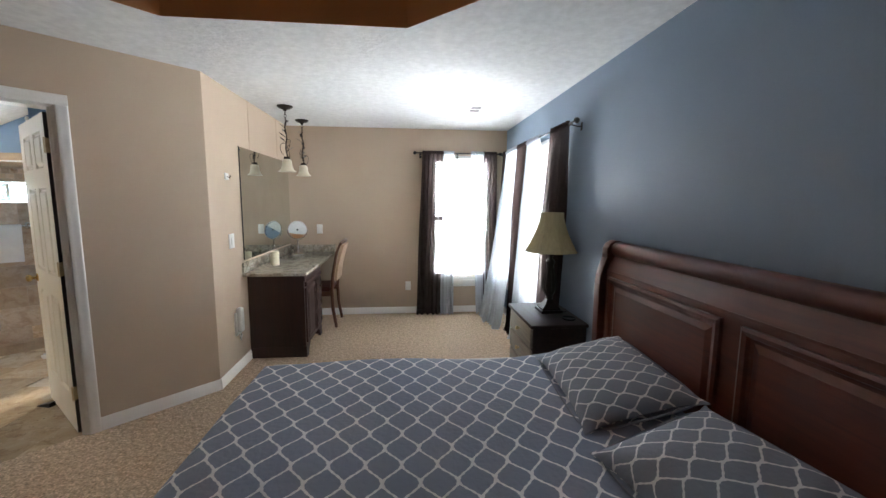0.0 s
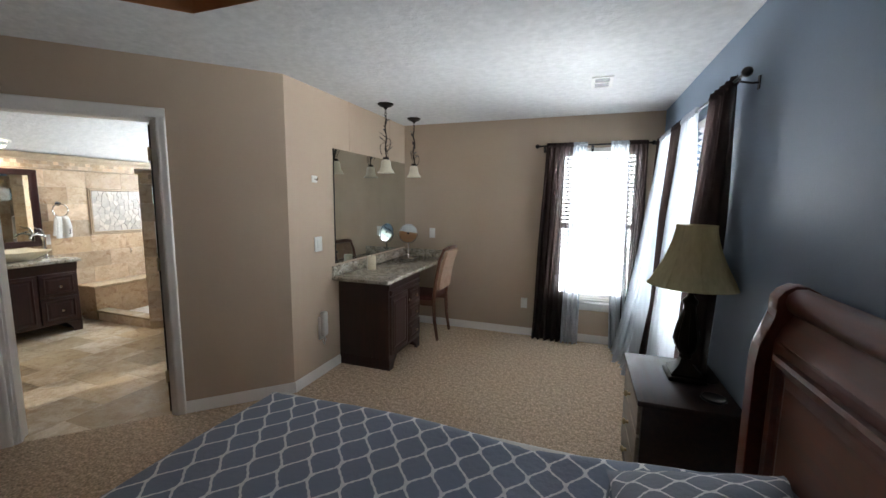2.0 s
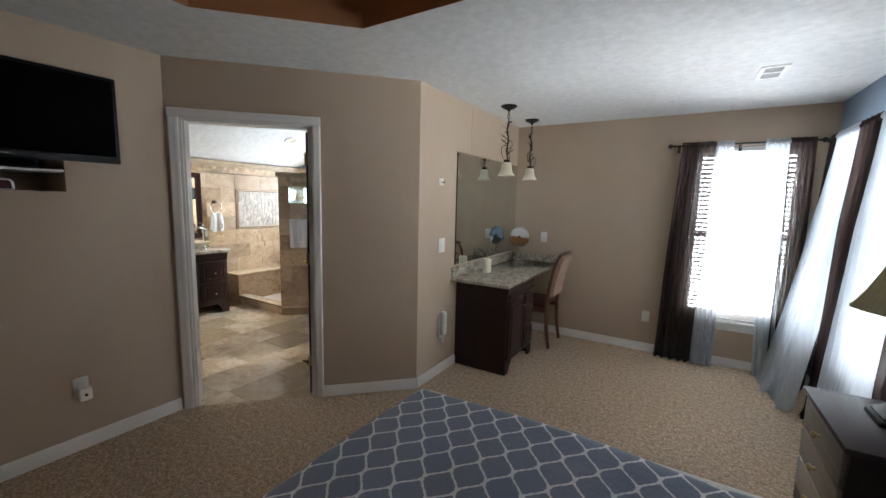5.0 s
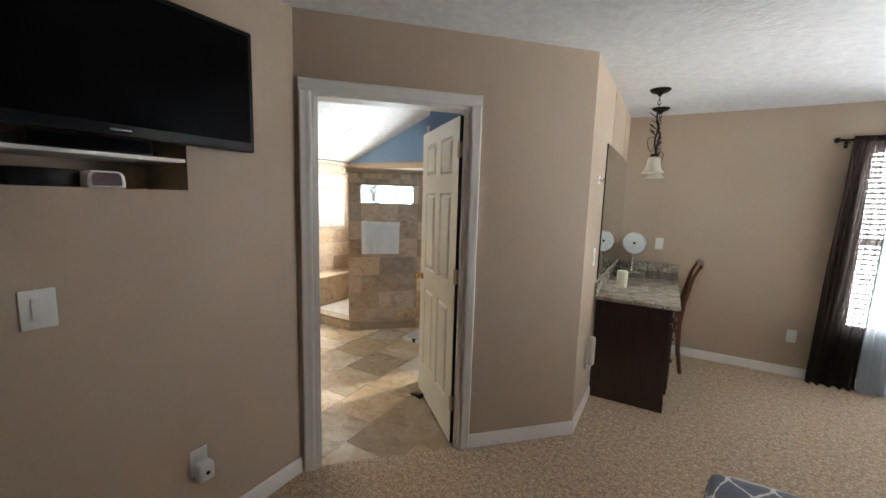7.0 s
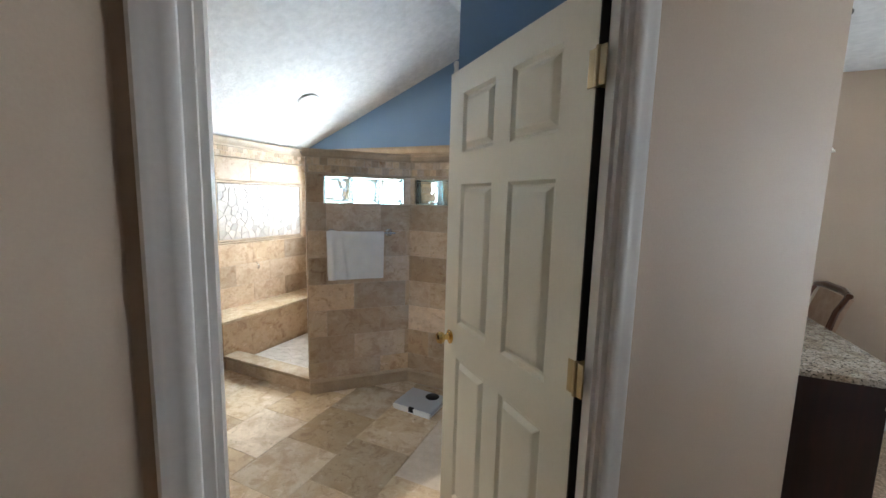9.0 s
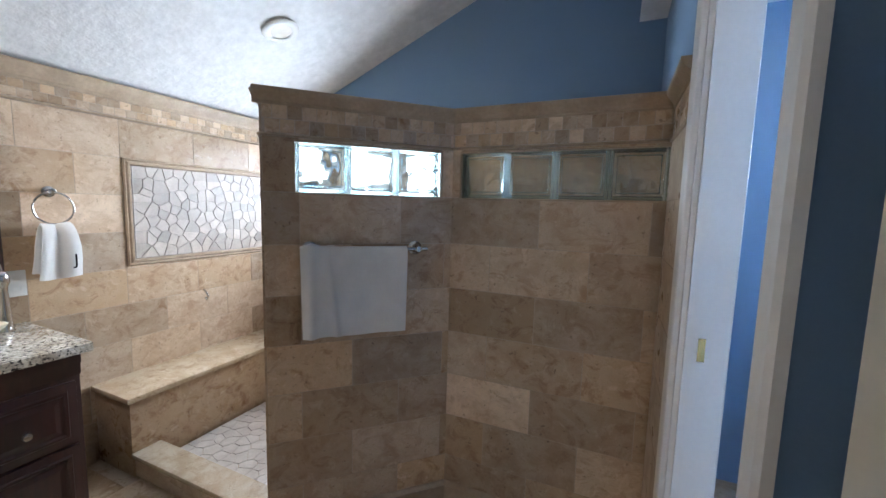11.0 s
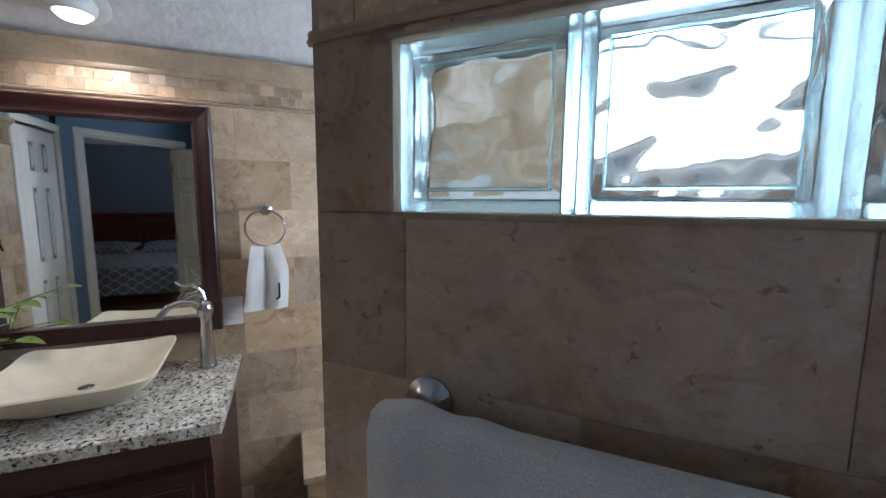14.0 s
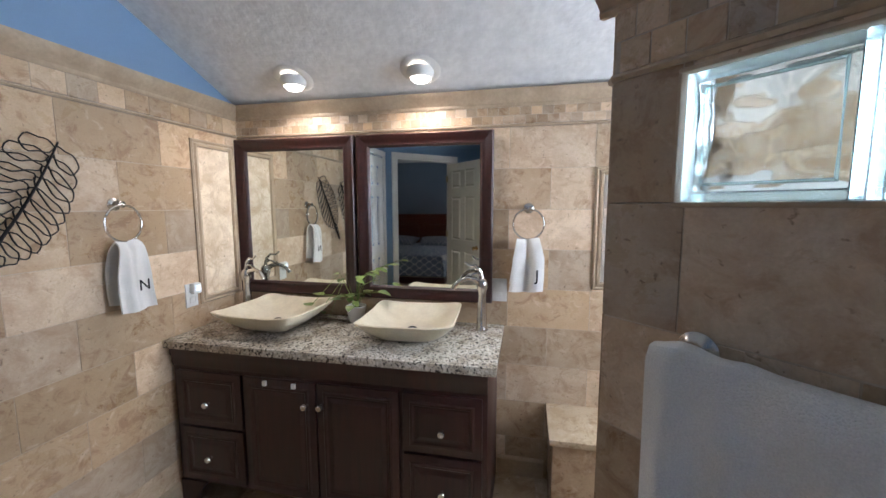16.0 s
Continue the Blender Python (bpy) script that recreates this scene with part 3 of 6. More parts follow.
def frame_set(name, m, u0, u1, top, thick, label):
    ob = part(name, casing(m, u0, u1, top), TRIM)
    tagged(ob, label, "door frame", kind="structure")
    b = box(u0 - 0.001, u0 + 0.018, 0.0, thick, 0, top)
    box(u1 - 0.018, u1 + 0.001, 0.0, thick, 0, top, bm=b)
    box(u0, u1, 0.0, thick, top - 0.018, top + 0.001, bm=b)
    box(u0 + 0.018, u0 + 0.03, 0.012, 0.040, 0, top - 0.018, bm=b)
    box(u1 - 0.03, u1 - 0.018, 0.012, 0.040, 0, top - 0.018, bm=b)
    b.transform(m)
    part("jamb", b, TRIM, ob)
    back = m @ Matrix.Translation((u0 + u1, thick, 0)) @ Matrix.Rotation(math.pi, 4, "Z")
    part("back_casing", casing(back, u0, u1, top), TRIM, ob)
    return ob


frame_set("door_frame", dm, 0.082, 0.928, 2.049, 0.12, "white moulded frame round the bathroom doorway")
pm, pl = wall_frame((PX, BN), (PX, 3.313))
wc_frame = frame_set("toilet_door_frame", pm, BN - 3.983, BN - 3.363, 2.03, 0.10, "white moulded frame of the toilet room doorway")
part("strike_plate", box(BN - 3.983 + 0.018, BN - 3.983 + 0.021, 0.03, 0.058, 1.05, 1.11), BRASS, wc_frame, "brass strike plate", at=pm)
tm, tl = wall_frame((XW, YS), DA)
frame_set("entry_door_frame", tm, 1.84, 2.480, 2.03, 0.02, "white casing of a closed door beside the light switch")


def panel_door(width, height, thick=0.035):
    """A six-panel leaf: x from the hinge, y through the thickness."""
    b = box(0, width, 0, thick, 0, height, 0.003)
    st, mid = 0.11, 0.10
    pw = (width - 2 * st - mid) / 2
    rows = [(0.22, 0.60), (0.98, 0.60), (1.70, 0.21)]
    parts = []
    for low, high in rows:
        for x in (st, st + pw + mid):
            parts.append((x, low * height / 2.03, pw, high * height / 2.03))
    return b, parts


def raised_panel(x, z, w, h, face, out, material, parent, depth=0.006, rim=0.03, m=None):
    """A recessed moulding round a raised field, on a face at y = face looking along out."""
    b = bmesh.new()
    rings = [(0.0, 0.0005), (0.010, -depth), (0.018, -depth), (rim + 0.012, depth * 0.15), (rim + 0.02, depth * 0.25)]
    loops = []
    for inset, off in rings:
        y = face + out * off
        loops.append([b.verts.new(c) for c in ((x + inset, y, z + inset), (x + w - inset, y, z + inset), (x + w - inset, y, z + h - inset), (x + inset, y, z + h - inset))])
    for a, c in zip(loops, loops[1:]):
        for i in range(4):
            j = (i + 1) % 4
            b.faces.new((a[i], a[j], c[j], c[i]))
    b.faces.new(loops[-1])
    return part("panel", b, material, parent, shade=False)


def leaf(name, at, width, height, material, label, swing_side=1):
    """A door leaf with its panels sunk in both faces, hinges and a lever or knob."""
    d = thing(name, label, "door", at)
    st, mid, t = 0.115, 0.10, 0.028
    pw = (width - 2 * st - mid) / 2
    rows = [(0.24, 0.62), (1.00, 0.56), (1.68, 0.22)]
    holes = [(x, x + pw, z, z + h) for z, h in rows for x in (st, st + pw + mid)]
    us = sorted({0, width, *(h[0] for h in holes), *(h[1] for h in holes)})
    zs = sorted({0, height, *(h[2] for h in holes), *(h[3] for h in holes)})
    b = bmesh.new()
    for i in range(len(us) - 1):
        for j in range(len(zs) - 1):
            cu, cz = (us[i] + us[i + 1]) / 2, (zs[j] + zs[j + 1]) / 2
            if not any(h[0] < cu < h[1] and h[2] < cz < h[3] for h in holes):
                for y in (0, t):
                    b.faces.new([b.verts.new((u, y, z)) for u, z in ((us[i], zs[j]), (us[i + 1], zs[j]), (us[i + 1], zs[j + 1]), (us[i], zs[j + 1]))])
    for u, z in (((0, 0), (0, height)), ((width, width), (0, height))):
        b.faces.new([b.verts.new(c) for c in ((u[0], 0, 0), (u[0], t, 0), (u[0], t, height), (u[0], 0, height))])
    for z in (0, height):
        b.faces.new([b.verts.new(c) for c in ((0, 0, z), (width, 0, z), (width, t, z), (0, t, z))])
    bmesh.ops.remove_doubles(b, verts=b.verts[:], dist=1e-5)
    part("stile_frame", b, material, d, shade=False)
    for h in holes:
        for face, out in ((0, -1), (t, 1)):
            raised_panel(h[0], h[2], h[1] - h[0], h[3] - h[2], face, out, material, d, depth=0.011, rim=0.022)
    return d


# bathroom door, opened a quarter turn into the bathroom, hinged on the north jamb
hinge = dm @ Vector((0.880, 0.052, 0))
door_at = Matrix.Translation((hinge.x, hinge.y, 0.012)) @ Matrix.Rotation(radians(138.5), 4, "Z") @ Matrix.Translation((0, -0.028, 0))
bath_door = leaf("bathroom_door", door_at, 0.775, 1.995, DOORPAINT, "cream six-panel door standing open into the bathroom")
# near-black strip on the hinge edge, standing in for the gap's shade
part("hinge_edge", box(-0.0035, -0.0005, 0.001, 0.027, 0.0, 1.995), simple("painted hinge gap shade", (0.018, 0.014, 0.012), 0.6), bath_door, "dark strip painted as the hinge gap's shade")
for z in (0.22, 1.02, 1.76):
    b = tube([(-0.006, 0.031, z), (-0.006, 0.031, z + 0.09)], 0.007, 10)
    box(-0.004, 0.001, 0.002, 0.029, z + 0.002, z + 0.088, bm=b)
    box(-0.030, -0.008, 0.027, 0.033, z + 0.002, z + 0.088, bm=b, bevel=0.001)
    box(-0.004, 0.024, 0.0275, 0.0305, z + 0.002, z + 0.088, bm=b, bevel=0.001)
    part("hinge", b, OLDBRASS, bath_door, "tarnished brass hinge")
for s, y in ((-1, 0.0), (1, 0.028)):
    kn = lathe([(0.0, 0.0), (0.028, 0.001), (0.030, 0.006), (0.012, 0.012), (0.010, 0.030), (0.022, 0.036), (0.026, 0.048), (0.020, 0.060), (0.0, 0.064)], 20,
               m=Matrix.Translation((0.715, y, 0.93)) @ Matrix.Rotation(radians(90 if s < 0 else -90), 4, "X"))
    part("knob", kn, BRASS, bath_door, "polished brass knob")
entry = leaf("entry_door", tm @ Matrix.Translation((1.858, -0.006, 0.01)), 0.58, 1.995, DOORPAINT, "white six-panel door, closed, beside the television")
stop = thing("door_stop_wedge", "dark rubber wedge on the bathroom floor under the door", "door stop", Matrix.Translation((-2.40, 3.13, 0.0)) @ Matrix.Rotation(radians(-15), 4, "Z"))
part("wedge", prism([(0, 0), (0.12, 0), (0.12, 0.035), (0.02, 0.010)], 0.04, m=Matrix.Rotation(radians(90), 4, "X")), BLACKPLASTIC, stop)


def window(name, m, width, z0, z1, label, blind=True):
    """A sash window in a wall opening: m puts x along the opening, y outward from the room face."""
    w = tagged(new(name), label, "window", kind="structure")
    w.matrix_basis = m
    t = 0.045
    b = box(0, t, 0.06, 0.13, z0, z1, 0.003)
    box(width - t, width, 0.06, 0.13, z0, z1, 0.003, bm=b)
    box(t, width - t, 0.06, 0.13, z0, z0 + t, 0.003, bm=b)
    box(t, width - t, 0.06, 0.13, z1 - t, z1, 0.003, bm=b)
    part("window_frame", b, TRIM, w)
    zm = (z0 + z1) / 2
    for lo, hi, y in ((z0 + t, zm + 0.015, 0.085), (zm - 0.015, z1 - t, 0.105)):
        b = box(t, t + 0.035, y - 0.01, y + 0.012, lo, hi)
        box(width - t - 0.035, width - t, y - 0.01, y + 0.012, lo, hi, bm=b)
        box(t + 0.035, width - t - 0.035, y - 0.01, y + 0.012, lo, lo + 0.04, bm=b)
        box(t + 0.035, width - t - 0.035, y - 0.01, y + 0.012, hi - 0.035, hi, bm=b)
        part("sash", b, TRIM, w)
        g = part("pane", box(t + 0.035, width - t - 0.035, y - 0.002, y + 0.002, lo + 0.04, hi - 0.035), PANE, w, shade=False)
        g.visible_shadow = False
    b = box(-0.04, width + 0.04, -0.035, 0.06, z0 - 0.022, z0 + 0.004, 0.005)
    box(-0.02, width + 0.02, -0.014, -0.001, z0 - 0.085, z0 - 0.022, 0.003, bm=b)
    part("window_sill", b, TRIM, w)
    if blind:
        bl = thing("window_blind", "white horizontal slat blind, lowered, slats open", "blind", m)
        part("head_rail", box(0.01, width - 0.01, 0.012, 0.055, z1 - 0.045, z1 - 0.003, 0.004), PLASTIC, bl)
        slat = None
        z = z1 - 0.07
        while z > z0 + 0.05:
            at = Matrix.Translation((0, 0.034, z)) @ Matrix.Rotation(radians(-28), 4, "X")
            if slat is None:
                slat = part("slat", box(0.012, width - 0.012, -0.024, 0.024, -0.0012, 0.0012), BLINDSLAT, bl, at=at, shade=False)
            else:
                o = new("slat", slat.data)
                o.parent, o.matrix_basis = bl, at
            z -= 0.043
        part("bottom_rail", box(0.012, width - 0.012, 0.018, 0.050, z0 + 0.008, z0 + 0.028, 0.003), PLASTIC, bl)
        for x in (0.12, width - 0.12):
            part("cord", tube([(x, 0.034, z0 + 0.02), (x, 0.034, z1 - 0.02)], 0.0012, 5), PLASTIC, bl)
    return w


nm, _ = wall_frame((XV - 0.12, YN), (XE, YN))
em, _ = wall_frame((XE, YN), (XE, YS))
window("window_1", nm @ Matrix.Translation((1.92, 0, 0)), 0.86, 0.445, 2.10, "tall white sash window in the beige wall")
window("window_2", em @ Matrix.Translation((0.27, 0, 0)), 0.74, 0.445, 2.10, "tall white sash window near the room's corner")
window("window_3", em @ Matrix.Translation((1.15, 0, 0)), 0.74, 0.445, 2.10, "tall white sash window beside the nightstand")
bm_n, _ = wall_frame((BW, BN), (XV - 0.10, BN))
window("window_4", bm_n @ Matrix.Translation((0.15, 0, 0)), 1.30, 1.16, 1.96, "bright white shower window", blind=False)
window("window_5", bm_n @ Matrix.Translation((3.355, 0, 0)), 0.385, 1.47, 2.01, "small white window over the toilet", blind=False)
for i, (a, c, z0, z1) in enumerate((((-0.6, 6.6), (2.4, 6.6), -0.5, 4.5), ((2.9, 6.4), (2.9, 2.0), -0.5, 4.5), ((-6.2, 6.7), (-0.7, 6.7), -0.5, 4.5))):
    m, length = wall_frame(a, c)
    bd = part("backdrop", box(0, length, 0, 0.02, z0, z1), SHOWERSKY if i == 2 else DAYLIGHT, at=m, shade=False)
    tagged(bd, "bright hazy sky outside the windows", "backdrop", kind="structure")


# ---- curtains ----
def curtain(m, top, bottom, zt, cloth, folds, name, label, flare=0.0, header=True, seed=0):
    """A gathered panel on a rod: top and bottom are (from, to) along the rod; flare pushes its hem into the room."""
    c = thing(name, label, "curtain", m)
    rng = random.Random(seed)
    ph = [rng.uniform(0, 6.28) for _ in range(4)]

    def surface(s, t):
        z = zt + 0.03 - t * (zt + 0.018)
        x = (top[0] + (top[1] - top[0]) * s) * (1 - t) + (bottom[0] + (bottom[1] - bottom[0]) * s) * t
        amp = 0.010 + 0.024 * min(1, t * 3)
        f = math.sin(s * folds * 2 * math.pi + ph[0] + 0.5 * math.sin(t * 3 + ph[1])) + 0.4 * math.sin(s * folds * 4.3 * math.pi + ph[2] + t * 1.5)
        x += 0.008 * math.sin(t * 7 + s * 9 + ph[3]) * t
        y = -0.075 + amp * f - flare * t ** 1.6
        if t > 0.97:
            y -= 0.02 * (t - 0.97) / 0.03
        return (x, y, max(0.004, z))

    part("cloth", sheet(surface, int(folds * 14), 46), cloth, c)
    if header:
        part("rod_pocket", sheet(lambda s, t: (top[0] + (top[1] - top[0]) * s, -0.075 + 0.017 * math.sin(t * 2 * math.pi) + 0.004 * math.sin(s * folds * 12.6),
                                               zt + 0.017 * math.cos(t * 2 * math.pi) + 0.003 * math.sin(s * folds * 20)), int(folds * 10), 10), cloth, c)
    return c


def rod(m, a, c, z, name="curtain_rod"):
    r = thing(name, "thin dark metal curtain rod with ball finials", "curtain rod", m)
    part("rod", tube([(a, -0.075, z), (c, -0.075, z)], 0.008, 10), BLACKMETAL, r)
    for x, s in ((a, -1), (c, 1)):
        part("finial", lathe([(0, -0.02), (0.012, -0.018), (0.012, -0.012), (0.007, -0.006), (0.017, 0.0), (0.023, 0.012), (0.020, 0.026), (0.010, 0.034), (0, 0.036)], 16,
                             m=Matrix.Translation((x, -0.075, z)) @ Matrix.Rotation(radians(90 * s), 4, "Y")), BLACKMETAL, r)
    for x in (a + 0.06, (a + c) / 2, c - 0.06):
        b = tube([(x, -0.075, z - 0.010), (x, -0.075, z - 0.02), (x, -0.03, z - 0.03), (x, 0.0, z - 0.03)], 0.005, 8)
        box(x - 0.012, x + 0.012, -0.004, 0.0, z - 0.06, z, bm=b)
        part("bracket", b, BLACKMETAL, r)


g0 = XV - 0.12
rod(nm, 0.415 - g0, 1.50 - g0, 2.118)
for nme, lab, tp, bt, cl, fo, fl_ in (
        ("dark_curtain", "dark brown semi-sheer curtain panel gathered on its rod", (0.50, 0.775), (0.41, 0.745), DARKCLOTH, 5, 0.03),
        ("sheer_curtain", "white sheer curtain panel hanging to the carpet", (0.77, 0.908), (0.735, 0.90), SHEER, 4, 0.04),
        ("sheer_curtain", "white sheer curtain panel hanging to the carpet", (1.13, 1.30), (1.225, 1.39), SHEER, 4, 0.03),
        ("dark_curtain", "dark brown semi-sheer curtain panel gathered on its rod", (1.295, 1.468), (1.32, 1.49), DARKCLOTH, 4, 0.03)):
    curtain(nm, (tp[0] - g0, tp[1] - g0), (bt[0] - g0, bt[1] - g0), 2.118, cl, fo, nme, lab, fl_, seed=int(tp[0] * 100))
rod(em, YN - 5.19, YN - 3.02, 2.108)
for nme, lab, tp, bt, cl, fo, fl_ in (
        ("dark_curtain", "dark brown semi-sheer curtain panel in the corner", (5.00, 5.15), (4.98, 5.17), DARKCLOTH, 2, 0.02),
        ("sheer_curtain", "white sheer curtain panel, its hem swung into the room", (4.72, 5.02), (4.78, 5.15), SHEER, 5, 0.25),
        ("sheer_curtain", "white sheer curtain panel hanging to the carpet", (4.53, 4.71), (4.48, 4.80), SHEER, 4, 0.20),
        ("dark_curtain", "dark brown semi-sheer curtain panel between two windows", (4.19, 4.53), (4.24, 4.50), DARKCLOTH, 4, 0.06),
        ("sheer_curtain", "white sheer curtain panel hanging to the carpet", (3.82, 4.19), (3.60, 4.26), SHEER, 6, 0.10),
        ("dark_curtain", "dark brown semi-sheer curtain panel beside the nightstand", (3.13, 3.51), (3.24, 3.58), DARKCLOTH, 5, 0.03)):
    curtain(em, (YN - tp[1], YN - tp[0]), (YN - bt[1], YN - bt[0]), 2.108, cl, fo, nme, lab, fl_, seed=int(tp[0] * 100))

# ---- bed ----
BY0, BY1, BXF, BXH = 0.506, 2.36, -0.51, 1.445
bed = thing("bed", "cherry-stained sleigh bed with a panelled headboard", "bed", Matrix.Translation((0.5, 1.433, 0)))
T = Matrix.Translation((-0.5, -1.433, 0))
TH = Matrix.Translation((-0.515, -1.433, 0))
sec = [(1.505, 0.12), (1.505, 1.07), (1.508, 1.10), (1.522, 1.14), (1.545, 1.175), (1.548, 1.187), (1.532, 1.20), (1.522, 1.225), (1.528, 1.25), (1.548, 1.267), (1.575, 1.27),
       (1.60, 1.257), (1.612, 1.23), (1.605, 1.195), (1.588, 1.145), (1.572, 1.08), (1.565, 1.03), (1.565, 0.12)]
stand = Matrix(((1, 0, 0, 0), (0, 0, -1, 0), (0, 1, 0, 0), (0, 0, 0, 1)))
part("headboard", prism(sec, 1.86, m=TH @ Matrix.Translation((0, 2.363, 0)) @ stand), CHERRY, bed)
post = [(1.462, 0.0), (1.462, 1.01), (1.468, 1.07), (1.484, 1.13), (1.505, 1.172), (1.500, 1.20), (1.502, 1.235), (1.52, 1.262), (1.548, 1.278), (1.58, 1.276), (1.612, 1.258), (1.625, 1.22),
        (1.618, 1.175), (1.60, 1.11), (1.588, 1.03), (1.585, 0.91), (1.585, 0.0)]
for y in (2.424, 0.504):
    part("post", prism(post, 0.062, m=TH @ Matrix.Translation((0, y, 0)) @ stand, bevel=0.004), CHERRY, bed)
for y0, y1 in ((1.48, 2.312), (0.554, 1.386)):
    b = bmesh.new()
    rings = [(0, 1.505, ), (0.0, 1.488), (0.012, 1.482), (0.028, 1.486), (0.034, 1.500), (0.048, 1.502), (0.075, 1.494), (0.08, 1.494)]
    loops = []
    for r in rings:
        i, x = r[0], r[1]
        loops.append([b.verts.new((x, a, z)) for a, z in ((y0 + i, 0.52 + i), (y1 - i, 0.52 + i), (y1 - i, 1.068 - i), (y0 + i, 1.068 - i))])
    for a, c in zip(loops, loops[1:]):
        for i in range(4):
            b.faces.new((a[i], a[(i + 1) % 4], c[(i + 1) % 4], c[i]))
    b.faces.new(loops[-1])
    b.transform(TH)
    part("raised_panel", b, CHERRY, bed, shade=False)
b = profile_run([(0, 0), (0.008, 0.0), (0.012, 0.008), (0.008, 0.016), (0, 0.016)], 1.86, m=TH @ Matrix.Translation((1.507, 0.504, 1.085)) @ Matrix.Rotation(radians(-90), 4, "Z") @ Matrix.Rotation(math.pi, 4, "Z"))
part("bead_moulding", b, CHERRY, bed)
for y in (BY0 - 0.04, BY1 + 0.01):
    part("side_rail", box(BXF + 0.04, 1.455, y, y + 0.03, 0.12, 0.30, 0.004), CHERRY, bed).data.transform(T)
part("foot_rail", box(BXF + 0.0, BXF + 0.04, BY0 - 0.02, BY1 + 0.02, 0.08, 0.196, 0.008), CHERRY, bed).data.transform(T)
for y in (BY0 - 0.03, BY1 - 0.04):
    part("foot_post", box(BXF - 0.01, BXF + 0.06, y, y + 0.07, 0.0, 0.197, 0.008), CHERRY, bed).data.transform(T)
mt = thing("mattress", "white mattress under the quilt on the bed frame", "mattress", Matrix.Translation((0.5, 1.433, 0.20)))
part("mattress_body", box(BXF - 0.5, BXH - 0.5, BY0 - 1.433, BY1 - 1.433, 0.0, 0.385, 0.05, seg=3), MATTRESS, mt)


def fold(a, flat, r=0.06, drop=0.30):
    """Distance along cloth past the flat part to (offset out, drop down)."""
    q = a - flat
    if q <= 0:
        return a, 0.0
    arc = r * math.pi / 2
    if q < arc:
        return flat + r * math.sin(q / r), r * (1 - math.cos(q / r))
    return flat + r + 0.14 * (q - arc), r + (q - arc)


LX, HY = BXH - BXF - 0.03, (BY1 - BY0) / 2 - 0.07
CY, ZT = (BY0 + BY1) / 2, 0.600


def quilt_at(s, t):
    a = s * (LX + 0.40)
    c = (t - 0.5) * 2 * (HY + 0.40)
    x, dx = fold(a, LX)
    y, dy = fold(abs(c), HY)
    y = math.copysign(y, c)
    z = ZT - max(dx, dy) + 0.012 * noise.noise(Vector((a * 2.2, c * 2.2, 3.1))) + 0.010 * math.sin(a * 5 + c * 1.3) * math.exp(-dx * 4)
    if max(dx, dy) > 0.05:
        k = max(dx, dy)
        x += 0.020 * math.sin(c * 11) * (dx > dy) * min(1, k * 4)
        y += math.copysign(0.018 * math.sin(a * 9) * (dy >= dx) * min(1, k * 4), c)
    z += 0.018 * math.exp(-((a - 0.0) / 0.4) ** 2)
    return (BXH - x, CY + y, z)


quilt = thing("quilt", "slate blue trellis-patterned quilt spread over the bed", "quilt", Matrix.Translation((0.5, 1.433, 0.58)))
part("cloth", sheet(quilt_at, 90, 84, uv=lambda s, t: (s * (LX + 0.40), (t - 0.5) * 2 * (HY + 0.40) + 0.03)), BEDDING, quilt).data.transform(Matrix.Translation((-0.5, -1.433, -0.58)))
for edge in ([(1.0, k / 80) for k in range(81)], [(k / 80, 0.0) for k in range(81)], [(k / 80, 1.0) for k in range(81)]):
    part("edge_binding", tube([quilt_at(s, t) for s, t in edge], 0.007, 6), HEM, quilt).data.transform(Matrix.Translation((-0.5, -1.433, -0.58)))


def pillow(at, w, d, h, label, seed):
    p = thing("pillow", label, "pillow", at, group="pillows on the bed")

    def side(sign):
        def f(s, t):
            u, v = s * 2 - 1, t * 2 - 1
            pinch = 1 - 0.10 * (1 - abs(v) ** 3) * abs(u) ** 6
            pinch2 = 1 - 0.12 * (1 - abs(u) ** 3) * abs(v) ** 6
            body = max(0, (1 - abs(u) ** 3.0)) ** 0.6 * max(0, (1 - abs(v) ** 3.0)) ** 0.6
            wr = 0.010 * noise.noise(Vector((u * 3 + seed, v * 3, 1))) * body
            return (u * w / 2 * pinch, v * d / 2 * pinch2, sign * (h / 2 * body + 0.002) + wr + (0.0 if sign > 0 else 0.0))
        return f
    b = sheet(side(1), 40, 30, uv=lambda s, t: (s * w * 1.28 + 0.1 * seed, t * d * 1.34 + 0.07 * seed))
    sheet(side(-1), 30, 22, bm=b, uv=lambda s, t: (s * w, t * d))
    part("cover", b, SHAM, p)
    rim = [(math.copysign(abs(math.cos(k)) ** 0.3, math.cos(k)) * w / 2 * 0.985, math.copysign(abs(math.sin(k)) ** 0.3, math.sin(k)) * d / 2 * 0.98, 0.0) for k in [i * 2 * math.pi / 72 for i in range(72)]]
    part("piping", tube(rim, 0.004, 6, closed=True), SHAM, p)
    return p


pillow(Matrix.Translation((1.225, 1.835, 0.680)) @ Matrix.Rotation(radians(-15), 4, "Y") @ Matrix.Rotation(radians(86), 4, "Z"), 0.74, 0.50, 0.15, "slate blue trellis-print pillow leaning on the headboard", 1)
pillow(Matrix.Translation((1.205, 1.045, 0.685)) @ Matrix.Rotation(radians(-15), 4, "Y") @ Matrix.Rotation(radians(96), 4, "Z"), 0.74, 0.50, 0.15, "slate blue trellis-print pillow leaning beside the other", 2)

